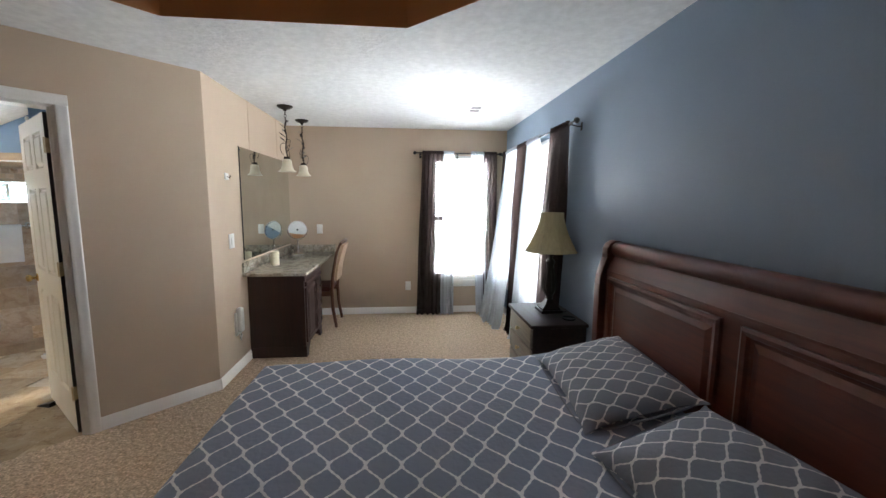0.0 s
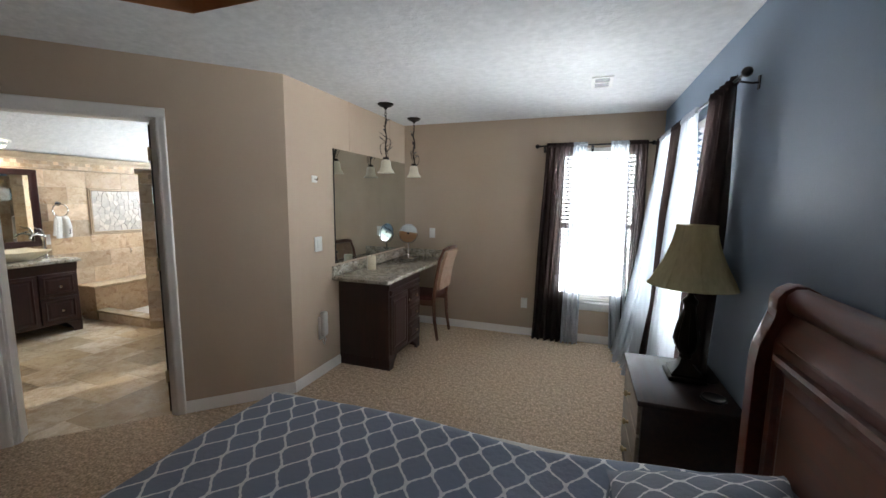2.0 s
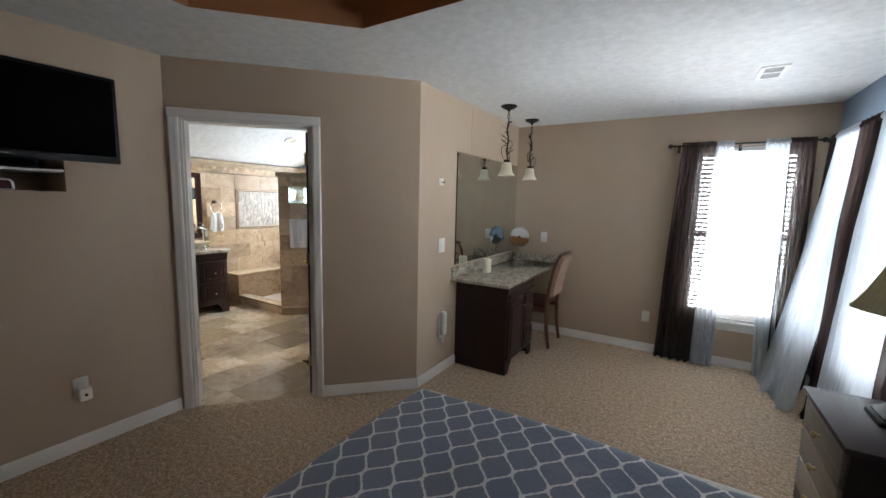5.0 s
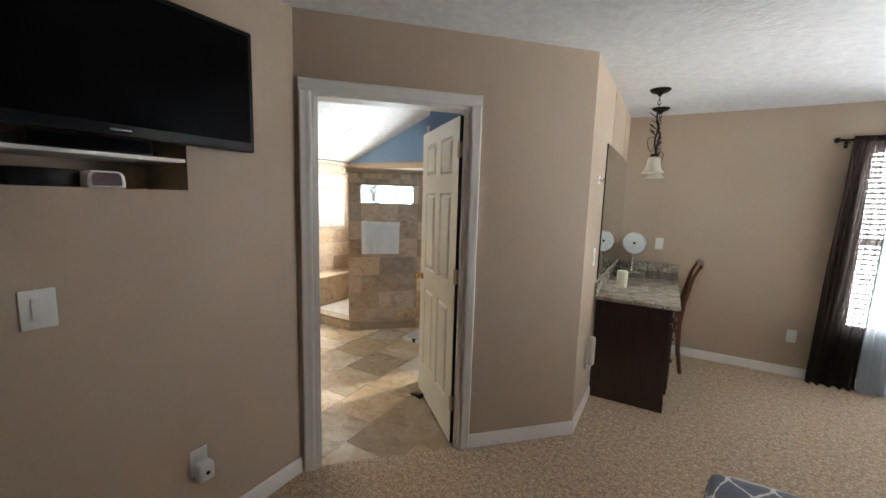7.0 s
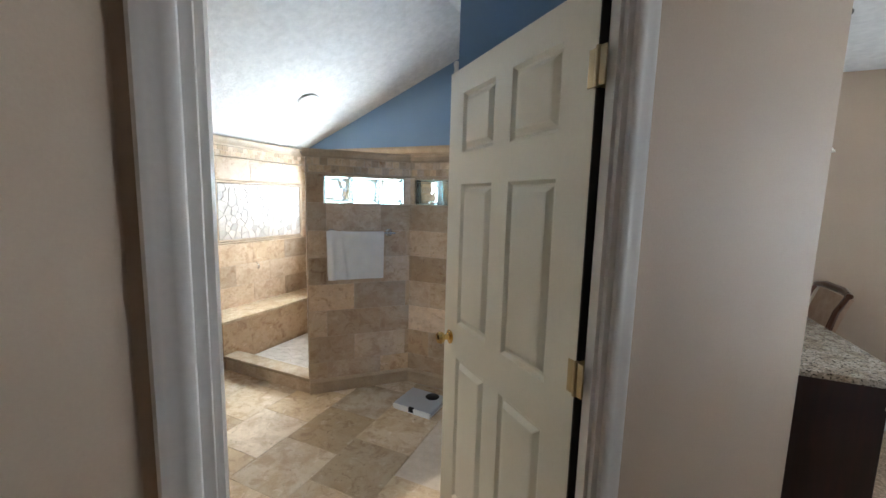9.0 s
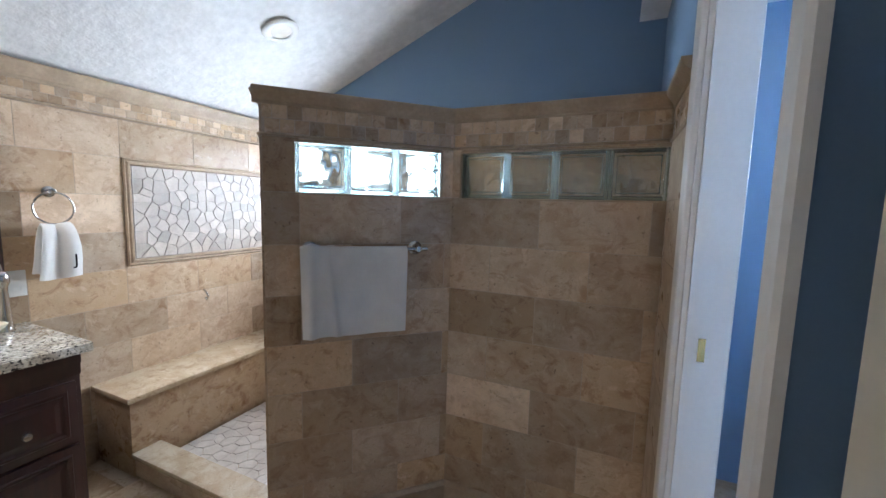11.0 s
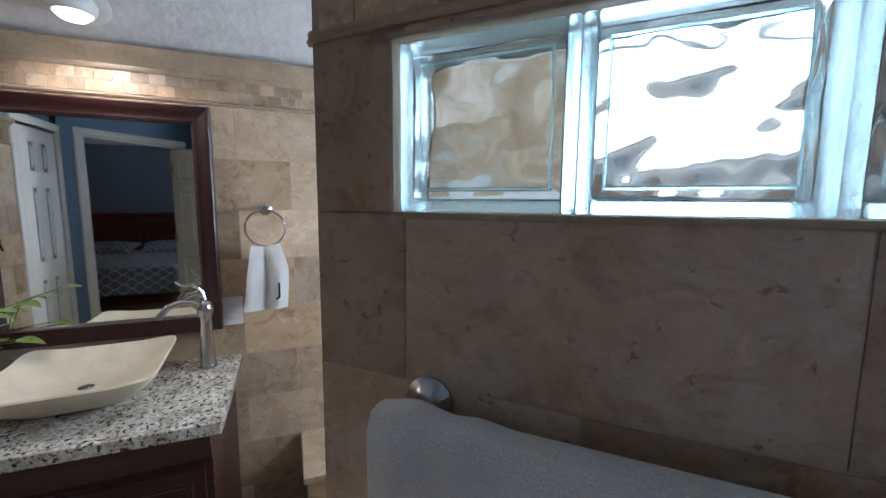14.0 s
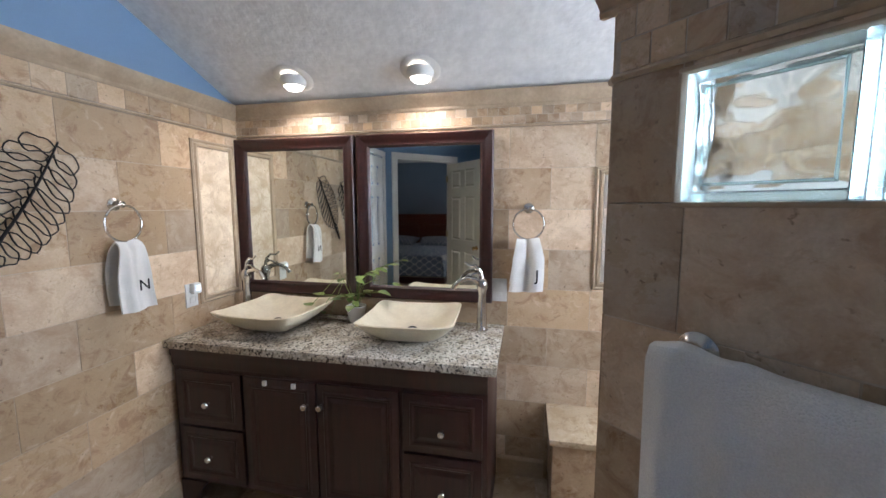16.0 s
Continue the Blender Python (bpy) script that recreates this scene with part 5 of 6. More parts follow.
# ---- pendants, vent ----
def pendant(at, seed):
    p = thing("pendant_lamp", "bronze vine pendant with a flared alabaster glass shade", "pendant lamp", at, group="pendants over the dressing counter")
    part("canopy", lathe([(0, 0), (0.075, 0.0), (0.075, -0.008), (0.055, -0.024), (0.022, -0.034), (0.010, -0.05), (0, -0.05)], 28), BRONZE, p)
    for i in range(3):
        z = -0.055 - i * 0.028
        ring = [(0.011 * math.cos(a), 0.0, z - 0.013 + 0.018 * math.sin(a)) for a in [k * math.pi / 6 for k in range(12)]]
        part("chain_link", tube([(x if i % 2 else 0.0, 0.0 if i % 2 else x, z_) for x, _, z_ in ring], 0.0028, 6, closed=True), BRONZE, p)
    rng = random.Random(seed)
    vine = [(0.008 * math.sin(k * 1.1 + seed), 0.008 * math.cos(k * 0.9), -0.135 - k * 0.036) for k in range(11)]
    part("stem", tube(vine, 0.006, 8), BRONZE, p)
    part("stem", tube([(0.011 * math.cos(k * 1.3), 0.011 * math.sin(k * 1.3), z) for k, (_, _, z) in enumerate(vine)], 0.0035, 6), BRONZE, p)
    for k in range(7):
        z, a = -0.17 - k * 0.045, rng.uniform(0, 6.28)
        d = Vector((math.cos(a), math.sin(a), 0.7)).normalized()
        s = Vector((-math.sin(a), math.cos(a), 0))
        o = Vector((0, 0, z))
        b = tube([o, o + d * 0.030], 0.003, 5)
        q = bmesh.new()
        vs = [q.verts.new(o + d * u + s * w) for u, w in ((0.026, 0), (0.042, 0.017), (0.062, 0.013), (0.084, 0), (0.062, -0.013), (0.042, -0.017))]
        q.faces.new(vs)
        bmesh.ops.solidify(q, geom=q.faces[:], thickness=0.002)
        part("leaf", join(b, q), BRONZE, p)
    for k in range(3):
        a = 0.6 + k * 2.1
        curl = [((0.008 + 0.05 * math.sin(q * 0.33)) * math.cos(a + q * 0.12), (0.008 + 0.05 * math.sin(q * 0.33)) * math.sin(a + q * 0.12), -0.32 - k * 0.04 - 0.012 * q + 0.03 * math.sin(q * 0.5)) for q in range(9)]
        part("tendril", tube(curl, 0.0028, 6), BRONZE, p)
    part("socket", lathe([(0, -0.49), (0.028, -0.492), (0.032, -0.515), (0.024, -0.522), (0, -0.522)], 20), BRONZE, p)
    part("shade", lathe([(0.030, -0.515), (0.044, -0.528), (0.048, -0.55), (0.050, -0.58), (0.060, -0.61), (0.080, -0.634), (0.083, -0.640), (0.078, -0.636), (0.056, -0.608), (0.046, -0.578), (0.042, -0.54), (0.028, -0.522)], 32), FROST, p, "flared alabaster glass shade")
    return p


pd = pendant(Matrix.Translation((-0.905, 4.267, H)), 3)
copy_thing(pd, Matrix.Translation((-0.915, 4.95, H)) @ Matrix.Rotation(radians(70), 4, "Z"))
vt = thing("ceiling_vent", "white metal ceiling vent with two louvred panels", "vent", Matrix.Translation((0.98, 4.15, H)))
b = box(-0.075, 0.075, 0.115, 0.145, -0.008, 0.0, 0.002)
box(-0.075, 0.075, -0.145, -0.115, -0.008, 0.0, 0.002, bm=b)
box(-0.075, -0.05, -0.115, 0.115, -0.008, 0.0, bm=b)
box(0.05, 0.075, -0.115, 0.115, -0.008, 0.0, bm=b)
box(-0.05, 0.05, -0.008, 0.008, -0.008, 0.0, bm=b)
part("frame", b, PLASTIC, vt)
part("backing", box(-0.05, 0.05, -0.115, 0.115, -0.002, -0.0005), BLACKPLASTIC, vt)
for i in range(12):
    y = -0.105 + i * 0.019
    part("slat", box(-0.05, 0.05, y - 0.006, y + 0.006, -0.0035, -0.0025), simple("vent slat grey", (0.25, 0.25, 0.25)) if i == 0 else bpy.data.materials["vent slat grey"], vt)
part("lever", box(-0.004, 0.004, 0.145, 0.158, -0.012, -0.004), PLASTIC, vt)

# ---- bathroom: shower walls, glass blocks ----
FE, CO = (-3.82, 3.903), (-3.272, 4.451)
sa = wall("wall_shower_diagonal", FE, CO, 0, 1.79, 0.12, [GROUT, STONE], [(0.116, 0.718, 1.466, 1.660)], "low diagonal shower wall clad in travertine")
sb = wall("wall_shower_front", CO, (PX, CO[1]), 0, 1.79, 0.12, [GROUT, STONE], [(0.044, 0.846, 1.466, 1.660)], "low straight shower wall clad in travertine")
ma, la = wall_frame(FE, CO)
mb, lb = wall_frame(CO, (PX, CO[1]))
BLOCKRIM = clear_glass("aqua block glass edge", (0.52, 0.71, 0.73), 0.26)
BLOCKFACE = clear_glass("wavy block glass", (0.92, 0.975, 0.97), 0.07, wave=0.024, wave_scale=17)


def glass_block(m, group):
    g = thing("glass_block", "clear wavy glass block set in the travertine shower wall", "glass block", m, group=group)
    w, h, r = 0.200, 0.192, 0.014
    b = box(-w / 2, -w / 2 + r, 0.002, 0.10, 0, h, 0.004)
    box(w / 2 - r, w / 2, 0.002, 0.10, 0, h, 0.004, bm=b)
    box(-w / 2 + r, w / 2 - r, 0.002, 0.10, 0, r, 0.004, bm=b)
    box(-w / 2 + r, w / 2 - r, 0.002, 0.10, h - r, h, 0.004, bm=b)
    rim = part("rim", b, BLOCKRIM, g, "aqua tinted glass edge")
    face = part("face", box(-w / 2 + r, w / 2 - r, 0.006, 0.020, r, h - r, 0.005), BLOCKFACE, g)
    back = part("face", box(-w / 2 + r, w / 2 - r, 0.082, 0.096, r, h - r, 0.005), BLOCKFACE, g)
    e = 0.012
    b = tube([(-w / 2 + r + e, 0.006, r + e), (w / 2 - r - e, 0.006, r + e), (w / 2 - r - e, 0.006, h - r - e), (-w / 2 + r + e, 0.006, h - r - e)], 0.0035, 6, closed=True)
    lip = part("pressed_border", b, BLOCKRIM, g)
    for o in (rim, face, back, lip):
        o.visible_shadow = False
    return g


gb = glass_block(ma @ Matrix.Translation((0.217, 0, 1.467)), "glass blocks in the shower walls")
for u in (0.417, 0.617):
    copy_thing(gb, ma @ Matrix.Translation((u, 0, 1.467)))
for i in range(4):
    copy_thing(gb, mb @ Matrix.Translation((0.145 + i * 0.200, 0, 1.467)))
for nme, m, u0, u1 in (("block_frame", ma, 0.116, 0.718), ("block_frame", mb, 0.044, 0.846)):
    b = box(u0 - 0.006, u1 + 0.006, -0.011, 0.002, 1.659, 1.666, 0.002)
    box(u0 - 0.006, u1 + 0.006, -0.011, 0.002, 1.459, 1.467, 0.002, bm=b)
    box(u0 - 0.006, u0, -0.011, 0.002, 1.467, 1.659, 0.002, bm=b)
    box(u1, u1 + 0.006, -0.012, 0.004, 1.468, 1.658, 0.003, bm=b)
    tagged(part(nme, b, STONETRIM, at=m), "thin travertine frame round the glass blocks", "trim", kind="structure")

CROWN = [(0, 0), (0.010, 0.0), (0.014, 0.006), (0.012, 0.012), (0.020, 0.022), (0.034, 0.034), (0.040, 0.046), (0.040, 0.054), (0, 0.054)]
PENCIL = [(0, 0), (0.013, 0.001), (0.017, 0.007), (0.013, 0.013), (0, 0.014)]
SKIRT = [(0, 0), (0.016, 0), (0.016, 0.085), (0.020, 0.092), (0.016, 0.100), (0.010, 0.108), (0, 0.112)]


def moulding(name, m, length, section, z, label, x=0.0):
    return tagged(part(name, profile_run(section, length, m=m @ Matrix.Translation((x, 0, z))), STONETRIM), label, "trim", kind="structure")


for m, ln in ((ma, la), (mb, lb)):
    moulding("stone_crown", m @ Matrix.Translation((-0.03 if m is ma else 0, 0, 0)), ln + (0.03 if m is ma else 0), CROWN, 1.788, "travertine crown moulding on the shower wall")
    moulding("stone_pencil", m, ln, PENCIL, 1.672, "travertine pencil moulding on the shower wall")
    moulding("stone_skirting", m, ln, SKIRT, 0.0, "travertine skirting at the shower wall")
    tagged(part("stone_cap", box(-0.03 if m is ma else 0.0, ln, -0.034, 0.15, 1.839, 1.847, 0.003), STONETRIM, at=m), "flat travertine cap of the shower wall", "trim", kind="structure")
fb = (FE[0] - 0.0849, FE[1] + 0.0849)
mend, lend = wall_frame(fb, FE)
moulding("stone_crown", mend, lend, CROWN, 1.788, "travertine crown moulding at the wall's end")
moulding("stone_pencil", mend, lend, PENCIL, 1.672, "travertine pencil moulding at the wall's end")
mw, lw = wall_frame((BW, BS - 0.12), (BW, BN + 0.12))
ms, ls = wall_frame((-2.62, BS), (BW, BS))
mn, ln_ = bm_n, 2.67
TILED_S = 3.25 - 2.62
TALL = [(o * 1.1, u * 1.5) for o, u in CROWN]
moulding("stone_crown", pm, BN - 4.071, CROWN, 1.788, "travertine crown moulding on the toilet room partition")
moulding("stone_pencil", pm, BN - 4.071, PENCIL, 1.672, "travertine pencil moulding on the toilet room partition")
moulding("stone_skirting", pm, CO[1] - 4.071, SKIRT, 0.0, "travertine skirting of the toilet room partition", x=BN - CO[1])
for m, x, length in ((mw, 0.12, BN - BS), (ms, TILED_S, ls - TILED_S), (mn, 0.0, 2.67)):
    moulding("stone_crown", m, length, TALL, 1.946, "travertine crown moulding under the ceiling", x=x)
    moulding("stone_pencil", m, length, PENCIL, 1.850, "travertine pencil moulding on the bathroom wall", x=x)
moulding("stone_skirting", mw, 0.245, SKIRT, 0, "travertine skirting beside the washstand", x=3.628 - BS + 0.12)
moulding("stone_skirting", ms, ls - TILED_S - 0.55, SKIRT, 0, "travertine skirting of the bathroom wall", x=TILED_S)

# bench, curb, shower floor
bench = thing("shower_bench", "travertine bench along the shower wall", "bench", Matrix.Translation((BW + 0.16, 4.583, 0)))
part("body", box(-0.155, 0.160, -0.690, 0.65, 0.0, 0.400, 0.003), STONE, bench)
part("seat_slab", box(-0.157, 0.183, -0.708, 0.65, 0.400, 0.430, 0.006), FLOORSTONE, bench, "pale travertine seat slab")
curb = thing("shower_curb", "low travertine curb across the shower entrance", "curb", Matrix.Translation((-4.29, 3.958, 0)))
part("body", box(-0.48, 0.46, -0.055, 0.055, 0.0, 0.105, 0.003), STONE, curb)
part("cap", box(-0.478, 0.475, -0.072, 0.072, 0.105, 0.130, 0.005), FLOORSTONE, curb, "pale travertine cap")
tagged(part("shower_floor", prism([(-4.76, 3.993), (-3.88, 3.993), (-3.33, 4.543), (PX, 4.543), (PX, BN), (-4.76, BN)], 0.032, m=Matrix.Translation((0, 0, -0.002))), GROUT), "shower floor bed under the stone mosaic", "floor", kind="structure")


def cells(x0, x1, y0, y1, size, seed):
    """Irregular stone outlines that fill a rectangle: each site's nearest region, shrunk for the joints."""
    rng = random.Random(seed)
    nx, ny = max(2, round((x1 - x0) / size)), max(2, round((y1 - y0) / size))
    sx, sy = (x1 - x0) / nx, (y1 - y0) / ny
    sites = {(i, j): Vector((x0 + (i + 0.5 + rng.uniform(-0.42, 0.42)) * sx, y0 + (j + 0.5 + rng.uniform(-0.42, 0.42)) * sy)) for i in range(nx) for j in range(ny)}
    for (i, j), s in sites.items():
        poly = [Vector(p) for p in ((x0, y0), (x1, y0), (x1, y1), (x0, y1))]
        for di in range(-2, 3):
            for dj in range(-2, 3):
                o = sites.get((i + di, j + dj))
                if o is None or o is s:
                    continue
                mid, nrm = (s + o) / 2, (o - s)
                out = []
                for k in range(len(poly)):
                    a, c = poly[k], poly[(k + 1) % len(poly)]
                    fa, fc = (a - mid).dot(nrm), (c - mid).dot(nrm)
                    if fa <= 0:
                        out.append(a)
                    if fa * fc < 0:
                        out.append(a + (c - a) * (fa / (fa - fc)))
                poly = out
        cen = sum(poly, Vector((0, 0))) / len(poly)
        k = 1 - 0.0042 / size
        yield cen, [((p - cen) * k) for p in poly]


# mosaic panel of broken marble, in a moulded frame
mp = thing("mosaic_panel", "framed mosaic of pale broken marble pieces", "mosaic", mw @ Matrix.Translation((4.079 - BS + 0.12, 0, 1.046)))
W_, H_ = 1.075, 0.602
part("bed", box(0.0, W_, -0.012, -0.001, 0, H_), mat("pale mosaic grout", (0.46, 0.41, 0.35), (0.41, 0.36, 0.30), 20, 0.9, bump=0.3, bump_scale=200), mp)
FR = [(0, 0), (0.016, 0.0), (0.022, 0.008), (0.016, 0.016), (0.024, 0.024), (0.024, 0.034), (0.014, 0.040), (0, 0.040)]


def moulded_frame(w, h, section, material, parent, name="frame"):
    for k, (m, length) in enumerate(((Matrix.Translation((0, 0, 0)), w), (Matrix.Translation((w, 0, h)) @ Matrix.Rotation(math.pi, 4, "Y"), w),
                                     (Matrix.Translation((0, 0, h)) @ Matrix.Rotation(math.pi / 2, 4, "Y"), h), (Matrix.Translation((w, 0, 0)) @ Matrix.Rotation(-math.pi / 2, 4, "Y"), h))):
        depth = max(u for _, u in section)
        b = bmesh.new()
        a = [b.verts.new((u, -o, u)) for o, u in section]
        c = [b.verts.new((length - u, -o, u)) for o, u in section]
        b.faces.new(a), b.faces.new(c)
        for i in range(len(a)):
            j = (i + 1) % len(a)
            b.faces.new((a[i], a[j], c[j], c[i]))
        part(name, b, material, parent, at=m)


moulded_frame(W_, H_, FR, STONETRIM, mp, "frame_moulding")
for cen, poly in cells(0.04, W_ - 0.04, 0.04, H_ - 0.04, 0.062, 5):
    if len(poly) > 2:
        part("stone", prism([(p.x, p.y) for p in poly], 0.007, m=Matrix(((1, 0, 0, 0), (0, 0, -1, 0), (0, 1, 0, 0), (0, 0, 0, 1)))), PEBBLE, mp, at=Matrix.Translation((cen.x, -0.0115, cen.y)), shade=False)
b = bmesh.new()
for cen, poly in cells(-4.75, PX - 0.01, 4.013, BN - 0.02, 0.07, 8):
    if len(poly) > 2 and (cen.y - cen.x > 7.913 or cen.y > 4.593):
        prism([(cen.x + p.x, cen.y + p.y) for p in poly], 0.008, bm=b, m=Matrix.Translation((0, 0, 0.0295)))
tagged(part("shower_floor_stones", b, PEBBLE, shade=False), "flat pale stone mosaic on the shower floor", "stone mosaic", kind="stuff")
np_ = thing("stone_wall_panel", "narrow moulded travertine panel beside the washstand", "wall panel", ms @ Matrix.Translation((4.745 - 2.62, 0, 0.955)))
moulded_frame(0.295, 0.845, FR, STONETRIM, np_, "frame_moulding")
part("field", box(0.04, 0.255, -0.013, -0.010, 0.04, 0.805), FLOORSTONE, np_)

# ---- washstand ----
wmx, _ = wall_frame((-4.535, 2.115), (-4.535, 3.613))
wash = cabinet("washstand", wmx, 1.505, 0.545, 0.802, [
    ("drawer", 0.030, 0.375, 0.425, 0.690, [(0.205, 0.545)]), ("drawer", 0.030, 0.375, 0.145, 0.412, [(0.200, 0.275)]),
    ("door", 0.392, 0.752, 0.135, 0.690, [(0.712, 0.592)]), ("door", 0.760, 1.135, 0.135, 0.690, [(0.785, 0.597)]),
    ("drawer", 1.152, 1.485, 0.435, 0.690, [(1.322, 0.545)]), ("drawer", 1.152, 1.485, 0.145, 0.422, [(1.322, 0.275)])],
    ESPRESSO, "dark cherry double washstand with panelled doors and drawers", CHROME, feet=0.12, crown=0.095)
for x in (0.508, 0.652):
    part("child_latch", box(x - 0.010, x + 0.010, -0.012, 0.0, 0.660, 0.684, 0.003), PLASTIC, wash, "white plastic child latch")
ct = thing("washstand_counter", "speckled granite top of the double washstand", "countertop", Matrix.Translation((-4.79, 2.883, 0.802)))
part("slab", box(-0.290, 0.256, -0.777, 0.772, 0.0, 0.037, 0.003), GRANITE, ct)
part("front_edge", box(0.256, 0.280, -0.777, 0.772, -0.001, 0.0375, 0.006), GRANITE, ct, "eased granite front edge")
SINK = mat("cream travertine basin", (0.72, 0.64, 0.48), (0.62, 0.53, 0.38), 9, 0.3, bump=0.05, bump_scale=60, fine=0.06)


def vessel_sink(at):
    s = thing("vessel_sink", "square cream travertine vessel sink on the granite", "sink", at, group="sinks on the washstand")
    rings = [(0.09, 0.0), (0.122, 0.012), (0.178, 0.048), (0.222, 0.088), (0.230, 0.102), (0.224, 0.106), (0.212, 0.099), (0.16, 0.066), (0.08, 0.040), (0.015, 0.034)]
    b = bmesh.new()
    n, loops = 64, []
    for k, (r, z) in enumerate(rings):
        loop = []
        for i in range(n):
            a = 2 * math.pi * (i + 0.5) / n
            e = 0.24 if r > 0.1 else 0.5
            cx, cy = math.copysign(abs(math.cos(a)) ** e, math.cos(a)), math.copysign(abs(math.sin(a)) ** e, math.sin(a))
            corner = (abs(cx) * abs(cy)) ** 3
            bow = 1 - 0.045 * (1 - min(abs(cx), abs(cy)) ** 2) * (r > 0.14)
            loop.append(b.verts.new((r * cx * bow, r * cy * bow, z + 0.016 * corner * (r / 0.21) ** 2)))
        loops.append(loop)
    for a, c in zip(loops, loops[1:]):
        for i in range(n):
            b.faces.new((a[i], a[(i + 1) % n], c[(i + 1) % n], c[i]))
    b.faces.new(loops[0]), b.faces.new(loops[-1])
    part("basin", b, SINK, s)
    part("drain", lathe([(0, 0.034), (0.022, 0.035), (0.022, 0.040), (0.014, 0.044), (0, 0.045)], 20), CHROME, s)
    return s


snk = vessel_sink(Matrix.Translation((-4.82, 3.228, 0.839)) @ Matrix.Rotation(radians(4), 4, "Z"))
copy_thing(snk, Matrix.Translation((-4.82, 2.498, 0.839)) @ Matrix.Rotation(radians(-3), 4, "Z"))


def faucet(at):
    f = thing("faucet", "brushed nickel vessel faucet with a curved spout and lever", "faucet", at, group="faucets on the washstand")
    part("body", lathe([(0, 0), (0.030, 0.0), (0.031, 0.006), (0.027, 0.014), (0.026, 0.06), (0.022, 0.13), (0.019, 0.18), (0.021, 0.20), (0.027, 0.215), (0.028, 0.235), (0.022, 0.255), (0.012, 0.266), (0, 0.268)], 24), NICKEL, f)
    part("spout", tube([(0.0, 0.0, 0.225), (-0.035, 0, 0.258), (-0.075, 0, 0.266), (-0.115, 0, 0.254), (-0.14, 0, 0.228), (-0.145, 0, 0.215)], [0.016, 0.014, 0.012, 0.011, 0.011, 0.013], 12), NICKEL, f)
    part("scroll", tube([(0.0, 0.0, 0.272), (-0.022, 0, 0.292), (-0.046, 0, 0.286), (-0.060, 0, 0.272), (-0.072, 0, 0.284)], [0.008, 0.007, 0.006, 0.005, 0.004], 8), NICKEL, f)
    part("lever", tube([(0.0, 0.0, 0.262), (-0.008, 0, 0.300), (-0.034, 0, 0.330), (-0.062, 0, 0.326), (-0.088, 0, 0.346)], [0.010, 0.009, 0.007, 0.006, 0.005], 8), NICKEL, f)
    return f


fa = faucet(Matrix.Translation((-4.965, 3.548, 0.839)) @ Matrix.Rotation(radians(108), 4, "Z"))
copy_thing(fa, Matrix.Translation((-4.985, 2.193, 0.839)) @ Matrix.Rotation(radians(-105), 4, "Z"))

# plant
LEAF = mat("yellow-green ivy leaf", (0.22, 0.28, 0.07), (0.12, 0.18, 0.04), 30, 0.4, bump=0.1, bump_scale=80, fine=0.15)
pl = thing("potted_plant", "small ivy in a white pot between the sinks", "plant", Matrix.Translation((-4.99, 2.863, 0.839)))
part("pot", lathe([(0, 0), (0.036, 0.0), (0.040, 0.01), (0.052, 0.075), (0.055, 0.085), (0.050, 0.087), (0.046, 0.075), (0, 0.070)], 24), PLASTIC, pl)
part("soil", lathe([(0, 0.073), (0.047, 0.073), (0.0, 0.079)], 16), simple("potting soil", (0.03, 0.02, 0.013), 0.95, bump=0.5, bump_scale=200), pl)
rng = random.Random(11)
for k in range(17):
    a = rng.uniform(0, 2 * math.pi)
    reach, high = rng.uniform(0.05, 0.17), rng.uniform(0.02, 0.24)
    tip = Vector((math.cos(a) * reach * 0.62 + 0.02, math.sin(a) * reach * 1.15, 0.075 + high))
    if k < 3:
        tip = Vector((0.06 + 0.02 * k, -0.13 - 0.04 * k, 0.03 + 0.035 * k))
    stem = [Vector((0, 0, 0.07)), Vector((tip.x * 0.35, tip.y * 0.35, 0.09 + high * 0.75)), tip]
    part("stem", tube(stem, 0.0018, 5), LEAF, pl)
    for q in range(2):
        o = stem[2] if q == 0 else stem[1] + Vector((0.004, 0, 0))
        d = Vector((math.cos(a + q), math.sin(a + q), rng.uniform(-0.5, 0.25))).normalized()
        s = d.cross(Vector((0, 0, 1))).normalized()
        up = s.cross(d)
        sz = rng.uniform(0.045, 0.068) * (1 if q == 0 else 0.75)
        b = bmesh.new()
        rows = [(0.0, 0.10), (0.12, 0.42), (0.35, 0.50), (0.62, 0.36), (0.85, 0.15), (1.0, 0.02)]
        left = [b.verts.new(o + d * u * sz + s * w * sz + up * (0.10 * w - 0.16 * u * u) * sz) for u, w in rows]
        midl = [b.verts.new(o + d * u * sz + up * (-0.16 * u * u) * sz) for u, w in rows]
        right = [b.verts.new(o + d * u * sz - s * w * sz + up * (0.10 * w - 0.16 * u * u) * sz) for u, w in rows]
        for i in range(5):
            b.faces.new((left[i], left[i + 1], midl[i + 1], midl[i]))
            b.faces.new((midl[i], midl[i + 1], right[i + 1], right[i]))
        part("leaf", b, LEAF, pl)

# framed mirrors
FRM = [(0, 0), (0.030, 0.0), (0.036, 0.006), (0.034, 0.018), (0.026, 0.032), (0.022, 0.046), (0.024, 0.056), (0.018, 0.064), (0.012, 0.068), (0, 0.068)]
for y0, y1 in ((2.107, 2.839), (2.859, 3.589)):
    fm = thing("framed_mirror", "bathroom mirror in a dark cherry moulded frame", "mirror", mw @ Matrix.Translation((y0 - BS + 0.12, -0.010, 0.958)) , group="mirrors over the washstand")
    moulded_frame(y1 - y0, 0.878, FRM, ESPRESSO, fm, "frame_moulding")
    part("glass", box(0.06, y1 - y0 - 0.06, -0.010, -0.004, 0.06, 0.818), MIRROR, fm, shade=False)

